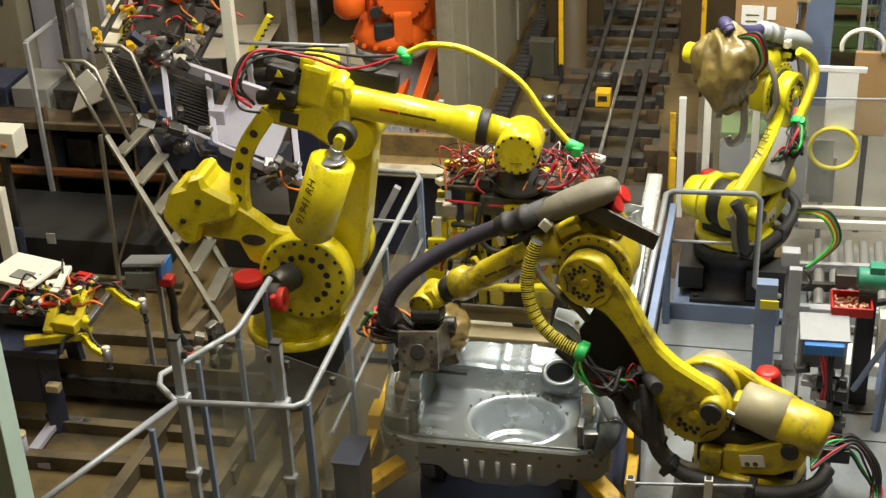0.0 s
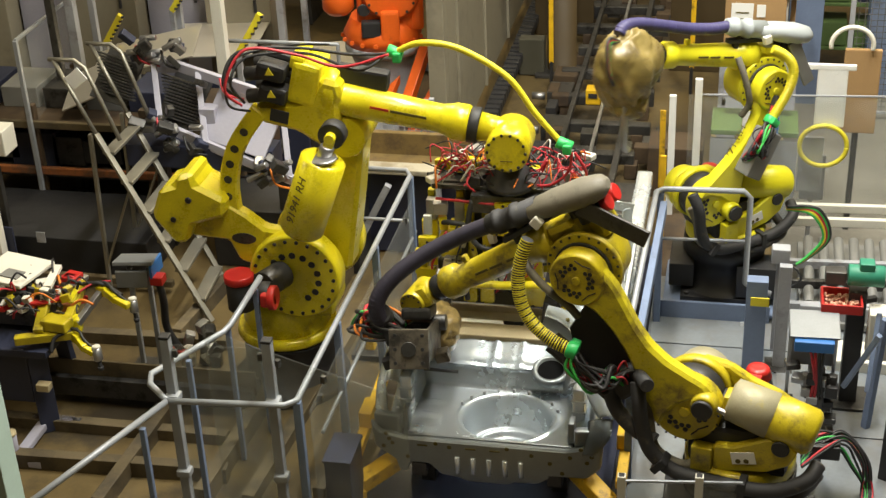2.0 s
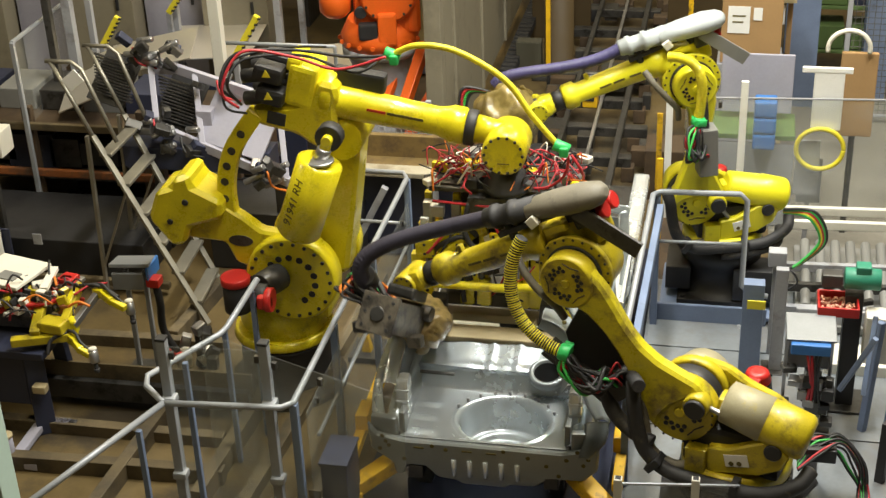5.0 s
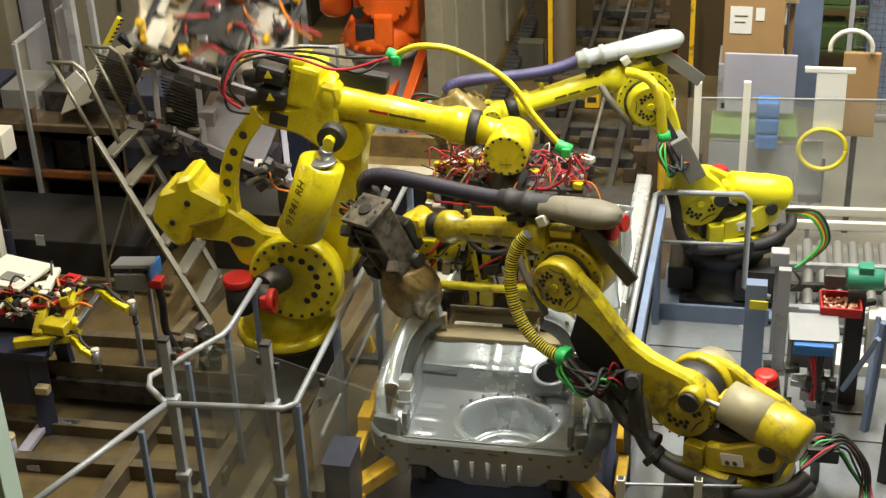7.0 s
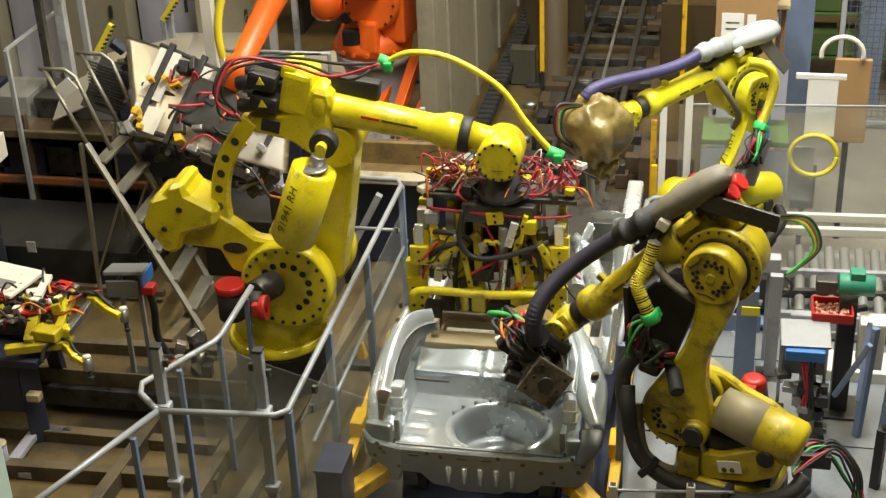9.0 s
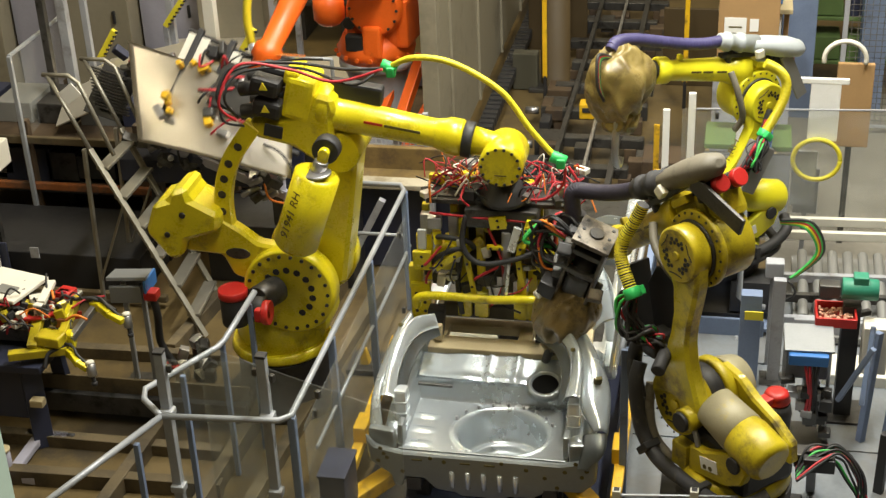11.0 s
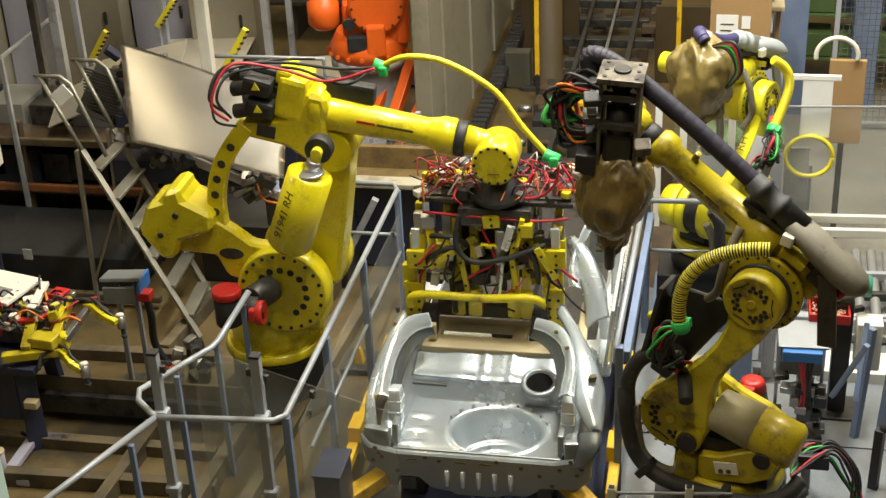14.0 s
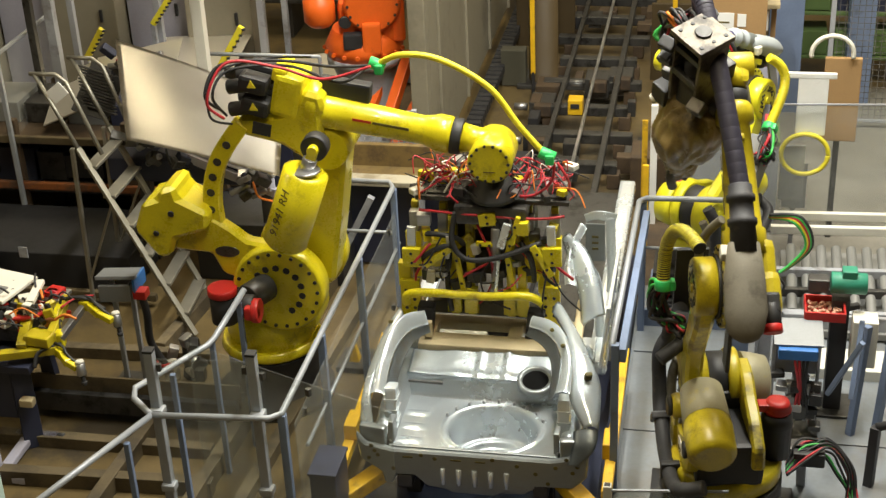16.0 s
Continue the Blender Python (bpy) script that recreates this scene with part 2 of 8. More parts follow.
def tube(bm, points, r, seg=8, steps=6, ribs=0.0):
    """A round hose or bent pipe along the points; ribs: depth of its corrugation."""
    line = smooth_line(points, steps) if steps else [Vector(q) for q in points]
    rings, up = [], None
    for i, c in enumerate(line):
        d = (line[min(i + 1, len(line) - 1)] - line[max(i - 1, 0)])
        d = d.normalized() if d.length > 1e-9 else Z
        up = (up if up else (Z if abs(d.z) < 0.9 else Vector((1, 0, 0))))
        side = d.cross(up)
        side = side.normalized() if side.length > 1e-6 else Vector((1, 0, 0))
        up = side.cross(d).normalized()
        rr = r * (1 - ribs * (i % 2))
        rings.append([bm.verts.new(c + rr * (side * math.cos(2 * math.pi * k / seg) + up * math.sin(2 * math.pi * k / seg))) for k in range(seg)])
    for p, q in zip(rings, rings[1:]):
        for k in range(seg):
            bm.faces.new((p[k], p[(k + 1) % seg], q[(k + 1) % seg], q[k])).smooth = True
    bm.faces.new(rings[0])
    bm.faces.new(rings[-1])


def plate(bm, outline, thick, m=None, bevel=0.006):
    """A plate with the outline (x, z) in its own plane and its thickness along y, centred."""
    bottom = [bm.verts.new((x, -thick / 2, z)) for x, z in outline]
    face = bm.faces.new(bottom)
    g = bmesh.ops.extrude_face_region(bm, geom=[face])["geom"]
    top = [v for v in g if isinstance(v, bmesh.types.BMVert)]
    bmesh.ops.translate(bm, vec=(0, thick, 0), verts=top)
    allv = bottom + top
    if bevel:
        edges = list({e for v in allv for e in v.link_edges if all(w in allv for w in e.verts)})
        allv = list({v for v in bmesh.ops.bevel(bm, geom=edges, offset=bevel, segments=1, affect="EDGES")["verts"]})
    if m is not None:
        bmesh.ops.transform(bm, matrix=m, verts=allv)
    return allv


def finish(bm, name, material):
    bmesh.ops.recalc_face_normals(bm, faces=bm.faces)
    mesh = bpy.data.meshes.new(name)
    bm.to_mesh(mesh)
    bm.free()
    mesh.materials.append(material)
    return mesh


def part(name, bm, material, parent=None, label="", at=None):
    ob = new(name, finish(bm, name, material))
    ob.parent = parent
    if at is not None:
        ob.matrix_basis = at
    return tagged(ob, label) if label else ob


def thing(name, label, category, at=None, group="", kind=""):
    ob = new(name)
    ob.empty_display_size = 0.1
    if at is not None:
        ob.matrix_basis = at
    return tagged(ob, label, category, group, kind)


def solid(name, bm, material, label, category, group="", kind="", at=None):
    ob = new(name, finish(bm, name, material))
    if at is not None:
        ob.matrix_basis = at
    return tagged(ob, label, category, group, kind)


def B():
    return bmesh.new()


def studs(name, parent, places, axis, r, depth, material, seg=8):
    """Bolts, plugs or punched spots: parts of their own that share one mesh, standing out along axis."""
    bm = B()
    rod(bm, (0, 0, 0), (0, 0, depth), r, seg=seg, chamfer=min(0.002, r * 0.2))
    mesh = finish(bm, name, material)
    turn = Vector(axis).to_track_quat("Z", "Y").to_matrix().to_4x4()
    for p in places:
        ob = new(name, mesh)
        ob.parent, ob.matrix_basis = parent, Matrix.Translation(p) @ turn


def writing(text, size, material, parent, m, name="lettering"):
    """Raised letters of the built-in font, as a mesh."""
    cu = bpy.data.curves.new(name, "FONT")
    cu.body, cu.size, cu.extrude, cu.align_x, cu.align_y = text, size, 0.0015, "CENTER", "CENTER"
    tmp = bpy.data.objects.new(name, cu)
    mesh = bpy.data.meshes.new_from_object(tmp)
    bpy.data.objects.remove(tmp)
    mesh.materials.append(material)
    ob = new(name, mesh)
    ob.parent, ob.matrix_basis = parent, m
    return ob

# ---- jointed welding robots ----
LINK, RISE, REACH, OUT, UP = 1.075, 0.225, 1.28, 0.312, 0.67


def ease(rows, t):
    """Values at t between rows (time, values...), gliding."""
    for p, q in zip(rows, rows[1:]):
        if t <= q[0]:
            s = max(0.0, (t - p[0]) / (q[0] - p[0]))
            s = s * s * (3 - 2 * s)
            return [a + (b - a) * s for a, b in zip(p[1:], q[1:])]
    return list(rows[-1][1:])


def ease_turn(rows, t):
    """The same for turns in Euler degrees, by the shortest way."""
    for p, q in zip(rows, rows[1:]):
        if t <= q[0]:
            s = max(0.0, (t - p[0]) / (q[0] - p[0]))
            s = s * s * (3 - 2 * s)
            return pose(0, 0, 0, *p[1:]).to_quaternion().slerp(pose(0, 0, 0, *q[1:]).to_quaternion(), s).to_matrix().to_4x4()
    return pose(0, 0, 0, *rows[-1][1:])


def joints(h, a2, a3):
    """Poses of turret, lower arm and forearm in the robot's space."""
    turret = pose(0, 0, 0, 0, 0, h)
    lower = turret @ pose(OUT, 0, UP, 0, a2, 0)
    fore = turret @ Matrix.Translation(pose(OUT, 0, UP, 0, a2, 0) @ Vector((0, 0, LINK))) @ pose(0, 0, 0, 0, -a3, 0)
    return turret, lower, fore


def dot_cluster(parent, c, r):
    """Three curved clusters of dark holes and grooves round a joint's hub, on a cover that faces +y."""
    spots, line = [], []
    for k in range(3):
        for j in range(7):
            a = radians(90 + 120 * k + 12 * (j - 3))
            q = r * (0.66 if j % 2 else 0.52)
            spots.append((c[0] + q * math.cos(a), c[1], c[2] + q * math.sin(a)))
        a = radians(30 + 120 * k)
        bm = B()
        tube(bm, [Vector(c) + Vector((r * f * math.cos(a + s), 0.0, r * f * math.sin(a + s))) for f, s in ((0.84, -0.42), (0.76, -0.2), (0.72, 0.0), (0.76, 0.2), (0.84, 0.42))], r * 0.022, 6)
        part("groove", bm, RUBBER, parent)
    studs("hole", parent, spots, (0, 1, 0), r * 0.085, 0.004, BLACK)


def ring_bolts(parent, c, r, count, size):
    studs("bolt", parent, [(c[0] + r * math.cos(2 * math.pi * k / count), c[1], c[2] + r * math.sin(2 * math.pi * k / count)) for k in range(count)], (0, 1, 0), size, 0.007, BLACK, 6)


def welding_robot(label, at, paint, arm_paint, worn, code, side_box):
    """A six-axis floor robot: base, turret with balancer, swan-necked lower arm, forearm, wrist."""
    top = thing("welding_robot", label, "industrial robot", at)
    bm = B()
    lathe(bm, (0, 0, -0.32), (0, 0, 0.2), [(0, 0.36), (0.1, 0.36), (0.12, 0.30), (0.7, 0.30), (0.72, 0.36), (1, 0.36)], 28)
    base = part("base", bm, BLACK, top, "black cast robot base")
    for name, size, place in (("foot_plate", (0.72, 0.72, 0.06), (0, 0, -0.30)), ("motor_box", (0.36, 0.28, 0.30), (0.30, -0.22, -0.1)), ("connector_box", (0.22, 0.5, 0.22), (-0.36, 0.0, -0.12))):
        bm = B()
        box(bm, size, place)
        part(name, bm, BLACK, base)
    studs("bolt", base, [(x, y, -0.27) for x in (-0.31, 0.31) for y in (-0.31, 0.31)], (0, 0, 1), 0.026, 0.025, DARK_STEEL, 6)
    # turret: ring, dark core, near bracket, far wall
    bm = B()
    lathe(bm, (0, 0, 0.2), (0, 0, 0.33), [(0, 0.33), (0.2, 0.35), (0.8, 0.35), (1, 0.33)], 32)
    turret = part("turret", bm, paint, top, "yellow painted turret ring")
    bm = B()
    box(bm, (0.62, 0.42, 0.30), (-0.02, 0.03, 0.46), bevel=0.04)
    box(bm, (0.30, 0.26, 0.34), (0.24, 0.0, 0.56), bevel=0.05)
    part("core", bm, BLACK, turret, "dark oily turret core")
    bm = B()
    plate(bm, [(0.11, 0.31), (0.11, 0.50), (-0.02, 0.52), (-0.22, 0.625), (-0.34, 0.635), (-0.40, 0.56), (-0.36, 0.46), (-0.22, 0.375)], 0.07, Matrix.Translation((0, 0.265, 0)), 0.012)
    part("side_bracket", bm, paint, turret, "yellow side bracket with a label")
    bm = B()
    box(bm, (0.135, 0.12, 0.175), (0.178, 0.262, 0.388), bevel=0.012)
    part("cable_box", bm, paint, turret)
    bm = B()
    outline = [(0.30, 0.86), (0.12, 0.84), (-0.02, 0.76), (-0.20, 0.70), (-0.36, 0.60), (-0.38, 0.46), (0.34, 0.42), (0.46, 0.60)]
    plate(bm, outline, 0.08, Matrix.Translation((0, -0.13, 0)), 0.016)
    part("far_wall", bm, paint, turret, "yellow far wall of the turret")
    bm = B()
    lathe(bm, (OUT, -0.30, UP - 0.02), (OUT, -0.12, UP - 0.01), [(0, 0.13), (0.12, 0.175), (0.7, 0.195), (1, 0.20)], 30)
    part("gear_housing", bm, worn, turret, "round dusty gear housing on the far side")
    bm = B()
    rod(bm, (OUT, -0.10, UP), (OUT, -0.02, UP), 0.222, seg=32, chamfer=0.012)
    part("bearing_flange", bm, paint, turret)
    bm = B()
    rod(bm, (OUT, -0.02, UP), (OUT, 0.10, UP), 0.20, seg=28)
    part("seal", bm, BLACK, turret)
    bm = B()
    lathe(bm, (0.05, 0.17, 0.785), (-0.49, 0.17, 0.645), [(0, 0.09), (0.03, 0.13), (0.55, 0.145), (0.57, 0.152), (0.93, 0.148), (0.97, 0.135), (1, 0.11)], 28)
    box(bm, (0.10, 0.14, 0.14), (0.04, 0.14, 0.74), bevel=0.03)
    balancer = part("balancer", bm, paint, turret, "yellow balancer cylinder")
    if worn is not paint:
        bm = B()
        lathe(bm, (0.054, 0.17, 0.786), (-0.22, 0.17, 0.715), [(0, 0.091), (0.06, 0.134), (0.98, 0.149), (1, 0.140)], 28)
        part("sleeve", bm, worn, balancer, "grey worn patch on the balancer")
    bm = B()
    rod(bm, (-0.30, 0.30, 0.585), (-0.30, 0.325, 0.585), 0.055, seg=18)
    part("plug", bm, BLACK, turret)
    bm = B()
    box(bm, (0.15, 0.006, 0.085), (-0.08, 0.304, 0.455), (0, 14, 0), bevel=0.002)
    sign = part("label_plate", bm, PAPER, turret)
    for x in (-0.10, -0.05):
        bm = B()
        rod(bm, (x, 0.306, 0.435 - 0.25 * (x + 0.08)), (x, 0.310, 0.435 - 0.25 * (x + 0.08)), 0.017, seg=10, chamfer=0.001)
        part("label_mark", bm, INK, sign)
    for pts, r, mtl in (
            ([(0.60, 0.30, 0.86), (0.571, 0.36, 0.739), (0.542, 0.36, 0.555), (0.48, 0.36, 0.397), (0.33, 0.36, 0.29), (0.089, 0.37, 0.28), (-0.254, 0.37, 0.30), (-0.46, 0.34, 0.40), (-0.52, 0.22, 0.46)], 0.048, RUBBER),
            ([(0.56, 0.24, 0.70), (0.525, 0.28, 0.564), (0.478, 0.28, 0.37), (0.32, 0.28, 0.29), (0.144, 0.28, 0.351)], 0.034, BOOT),
            ([(0.10, 0.36, 0.20), (-0.15, 0.38, 0.22), (-0.40, 0.30, 0.24), (-0.50, 0.05, 0.26)], 0.040, RUBBER)):
        bm = B()
        tube(bm, pts, r, 12)
        part("cable_conduit", bm, mtl, turret, "thick black cable conduit" if mtl is RUBBER else "grey fabric-sleeved conduit")
    for x, z in ((0.42, 0.335), (-0.1, 0.288)):
        bm = B()
        box(bm, (0.05, 0.12, 0.12), (x, 0.365, z), (0, -40 if x > 0 else 0, 0), bevel=0.01)
        part("conduit_clip", bm, BLACK, turret)
    bm = B()
    lathe(bm, (-0.02, -0.30, 0.34), (-0.02, -0.30, 0.66), [(0, 0.10), (0.7, 0.10), (0.72, 0.105), (1, 0.09)], 16)
    part("motor_body", bm, BLACK, turret)
    bm = B()
    lathe(bm, (-0.02, -0.30, 0.66), (-0.02, -0.30, 0.74), [(0, 0.085), (0.25, 0.09), (0.5, 0.075), (0.55, 0.082), (0.9, 0.07), (1, 0.04)], 18)
    part("motor_cap", bm, RED, turret, "red motor cap")
    bm = B()
    box(bm, (0.08, 0.07, 0.05), (-0.02, -0.21, 0.70), bevel=0.01)
    part("motor_plug", bm, RED, turret)
    # lower arm: a swan neck whose foot covers the upper half of the shoulder disc
    front_edge = [(0.215, -0.02), (0.215, 0.08), (0.170, 0.20), (0.105, 0.36), (0.060, 0.52), (0.040, 0.68), (0.050, 0.84), (0.100, 0.95), (0.160, 1.03), (0.165, LINK), (0.12, LINK + 0.12), (0.0, LINK + 0.165)]
    back_edge = [(-0.12, LINK + 0.12), (-0.170, LINK), (-0.175, 0.92), (-0.150, 0.78), (-0.115, 0.62), (-0.105, 0.48), (-0.130, 0.34), (-0.190, 0.20), (-0.235, 0.10), (-0.240, -0.02), (-0.12, 0.045), (0.0, 0.065), (0.12, 0.045)]
    bm = B()
    plate(bm, front_edge + back_edge, 0.11, Matrix.Translation((0, 0.215, 0)), 0.022)
    lower = part("lower_arm", bm, arm_paint, top, "curved yellow swan-neck arm casting")
    bm = B()
    rod(bm, (0, 0.10, 0), (0, 0.245, 0), 0.222, seg=36, chamfer=0.018)
    part("shoulder_cover", bm, paint, lower, "round shoulder cover with hole clusters")
    dot_cluster(lower, (0, 0.246, 0), 0.20)
    ring_bolts(lower, (0, 0.244, 0), 0.212, 20, 0.008)
    bm = B()
    rod(bm, (0.0, 0.24, 0.0), (0.0, 0.262, 0.0), 0.035, seg=16)
    part("hub_cap", bm, paint, lower)
    bm = B()
    rod(bm, (-0.165, 0.22, -0.005), (-0.165, 0.33, -0.005), 0.082, seg=20, chamfer=0.012)
    part("stop_boss", bm, paint, lower)
    bm = B()
    rod(bm, (-0.165, 0.33, -0.005), (-0.165, 0.36, -0.005), 0.066, seg=20)
    part("stop_buffer", bm, BLACK, lower, "black rubber stop buffer")
    bm = B()
    rod(bm, (-0.20, 0.26, -0.06), (-0.27, 0.28, -0.16), 0.018, seg=12)
    part("stop_pin", bm, STEEL, lower, "bright steel stop pin")
    bm = B()
    rod(bm, (0, 0.15, LINK), (0, 0.285, LINK), 0.178, seg=34, chamfer=0.014)
    part("elbow_cover", bm, paint, lower, "round elbow cover with hole clusters")
    dot_cluster(lower, (0, 0.286, LINK), 0.165)
    bm = B()
    rod(bm, (0, 0.28, LINK), (0, 0.298, LINK), 0.03, seg=14)
    part("hub_cap", bm, paint, lower)
    if side_box:
        bm = B()
        box(bm, (0.16, 0.18, 0.42), (-0.06, 0.36, 0.55), bevel=0.012)
        part("side_box", bm, GREY_BOX, lower, "grey sheet box on the arm")
        bm = B()
        box(bm, (0.08, 0.06, 0.5), (-0.04, 0.36, 0.80), (14, 0, 0), bevel=0.01)
        part("cable_arm", bm, BLACK, lower)
        bm = B()
        box(bm, (0.012, 0.03, 0.2), (0.006, 0.36, 0.86), (14, 0, 0), bevel=0.004)
        part("red_strip", bm, RED_HOSE, lower)
        writing(code, 0.10, INK, lower, Matrix.Translation((0.086, 0.215, 0.50)) @ pose(0, 0, 0, 0, 90, 0) @ pose(0, 0, 0, 0, 0, 180))
        start, sag = Vector((0.02, 0.42, 0.80)), Vector((0.02, 0.50, 0.56))
    else:
        bm = B()
        plate(bm, [(0.04, 0.92), (0.36, 0.80), (0.46, 0.60), (0.36, 0.30), (0.12, 0.30)], 0.03, Matrix.Translation((0, 0.12, 0)), 0.008)
        part("cable_bracket", bm, BLACK, lower, "black sheet cable bracket")
        bm = B()
        box(bm, (0.03, 0.20, 0.50), (0.42, 0.20, 0.56), (0, 14, 0), bevel=0.006)
        part("bracket_lip", bm, BLACK, lower)
        bm = B()
        box(bm, (0.14, 0.20, 0.16), (0.22, 0.20, 0.34), bevel=0.03)
        part("junction_box", bm, BLACK, lower)
        bm = B()
        rod(bm, (0.10, 0.24, 0.36), (-0.02, 0.42, 0.32), 0.045)
        part("cable_gland", bm, RUBBER, lower)
        bm = B()
        tube(bm, [(0.30, 0.26, 0.40), (0.36, 0.28, 0.24), (0.34, 0.30, 0.08), (0.26, 0.32, -0.06)], 0.05, 12)
        part("arm_conduit", bm, RUBBER, lower, "thick black conduit beside the arm")
        bm = B()
        box(bm, (0.07, 0.05, 0.05), (0.44, 0.16, 0.50), (0, -30, 10), bevel=0.012)
        part("marker_block", bm, YELLOW_HOSE, lower)
        start, sag = Vector((0.26, 0.40, 0.72)), Vector((0.20, 0.40, 0.44))
    rnd = random.Random(13)
    for k in range(20):
        mtl = (RED_HOSE, BLACK, GREEN_HOSE, BLACK, RED_HOSE, BLACK, BLACK, BLACK)[k % 8]
        j1, j2, j3 = (Vector((rnd.uniform(-0.07, 0.07), rnd.uniform(-0.08, 0.06), rnd.uniform(-0.06, 0.06))) for i in range(3))
        bm = B()
        tube(bm, [start + j1 * 0.3, start.lerp(sag, 0.3) + Vector((0.05, 0.03, 0)) + j1, sag + Vector((0.05, 0.02, 0)) + j2, sag + Vector((-0.06, -0.06, 0.02)) + j3, sag + Vector((0.0, -0.14, -0.1)) + j3 * 0.4], rnd.choice((0.007, 0.010, 0.014)), 7)
        part("hose", bm, mtl, lower)
    # forearm
    bm = B()
    rod(bm, (0, -0.16, 0), (0, 0.09, 0), 0.222, seg=32, chamfer=0.02)
    box(bm, (0.36, 0.24, 0.30), (0.03, -0.04, 0.17), bevel=0.06)
    box(bm, (0.26, 0.22, 0.24), (-0.12, -0.06, 0.22), bevel=0.05)
    lathe(bm, (0.12, 0, RISE), (1.04, 0, RISE), [(0, 0.14), (0.10, 0.125), (0.16, 0.125), (0.18, 0.105), (0.86, 0.084), (0.88, 0.112), (0.97, 0.112), (1, 0.095)], 28)
    box(bm, (0.16, 0.10, 0.05), (0.0, 0.08, 0.30), bevel=0.01)
    for x in (0.26, 0.80):
        box(bm, (0.04, 0.05, 0.05), (x, 0.0, RISE + 0.11), bevel=0.012)
    fore = part("forearm", bm, paint, top, "yellow forearm casting with round elbow housing")
    bm = B()
    rod(bm, (0, 0.09, 0), (0, 0.135, 0), 0.246, seg=36, chamfer=0.008)
    part("elbow_flange", bm, paint, fore)
    ring_bolts(fore, (0, 0.135, 0), 0.226, 22, 0.010)
    bm = B()
    rod(bm, (0, 0.135, 0), (0, 0.155, 0), 0.190, seg=32, chamfer=0.004)
    part("seal_ring", bm, BLACK, fore)
    for y in (-0.10, 0.04):
        bm = B()
        rod(bm, (-0.18, y, 0.31), (-0.30, y, 0.31), 0.055)
        box(bm, (0.12, 0.1, 0.12), (-0.18, y, 0.30), bevel=0.02)
        part("motor", bm, BLACK, fore, "black axis motor")
        bm = B()
        rod(bm, (-0.30, y, 0.31), (-0.35, y, 0.31), 0.058)
        part("motor_cap", bm, RED, fore, "dark red motor end cap")
    bm = B()
    rod(bm, (1.04, 0, RISE), (1.12, 0, RISE), 0.086, seg=20)
    part("wrist_ring", bm, BLACK, fore)
    for x in (0.42, 0.56, 0.68):
        bm = B()
        box(bm, (0.10, 0.004, 0.016), (x, 0.104 - 0.02 * (x - 0.45), RISE + 0.01), bevel=0)
        part("label_bar", bm, INK, fore)
    bm = B()
    box(bm, (0.11, 0.025, 0.46), (-0.34, 0.13, 0.20), (0, 38, 0), bevel=0.006)
    part("bracket", bm, DARK_STEEL if worn is not paint else GREY_BOX, fore, "grey steel strut bracket")
    bm = B()
    tube(bm, [(0.34, 0.12, 0.24), (0.30, 0.19, 0.12), (0.24, 0.22, -0.02), (0.19, 0.21, -0.14), (0.20, 0.16, -0.26)], 0.027, 10)
    part("sleeve_hose", bm, BOOT, fore, "dusty grey fabric-sleeved hose")
    # wrist
    bm = B()
    lathe(bm, (-0.15, 0, 0), (0.02, 0, 0), [(0, 0.085), (0.5, 0.09), (1, 0.07)], 18)
    box(bm, (0.20, 0.20, 0.15), (-0.03, 0, 0), bevel=0.04)
    rod(bm, (0, -0.13, 0), (0, 0.13, 0), 0.085, seg=20)
    wrist = part("wrist", bm, paint, top)
    ring_bolts(wrist, (0, 0.128, 0), 0.066, 10, 0.008)
    return top, turret, lower, fore, wrist


def boot(fore, material, cuff_material):
    """The dust boot above the forearm: a ribbed cuff and a flattened paddle."""
    bm = B()
    lathe(bm, (0.48, 0.05, 0.485), (0.08, 0.05, 0.455), [(0, 0.050), (0.04, 0.068), (0.16, 0.070), (0.18, 0.082), (0.26, 0.082), (0.28, 0.068), (0.5, 0.070), (0.52, 0.085), (0.6, 0.085), (0.62, 0.072), (1, 0.08)], 18)
    part("boot_cuff", bm, cuff_material, fore)
    bm = B()
    lathe(bm, (0.16, 0.05, 0.465), (-0.42, 0.07, 0.415), [(0, 0.055), (0.04, 0.085), (0.35, 0.105), (0.7, 0.115), (0.9, 0.095), (0.97, 0.06), (1, 0.03)], 20)
    for v in bm.verts:
        v.co.y = 0.05 + (v.co.y - 0.05) * 1.08
        v.co.z = 0.44 + (v.co.z - 0.44) * 0.78
        v.co += Vector((0, 0.006, 0.006)) * noise.noise(v.co * 14) * 1.4
    part("dust_boot", bm, material, fore)
    bm = B()
    box(bm, (0.62, 0.07, 0.04), (0.12, 0.05, 0.375), (0, 3, 0), bevel=0.01)
    part("boot_rail", bm, BLACK, fore)
    for x in (0.34, -0.1):
        bm = B()
        rod(bm, (x, 0.05, 0.30), (x, 0.05, 0.42), 0.03)
        part("boot_mount", bm, BLACK, fore)
    bm = B()
    box(bm, (0.07, 0.05, 0.07), (0.10, 0.15, 0.40), (0, 20, 0), bevel=0.01)
    part("tag_block", bm, CREAM, fore)


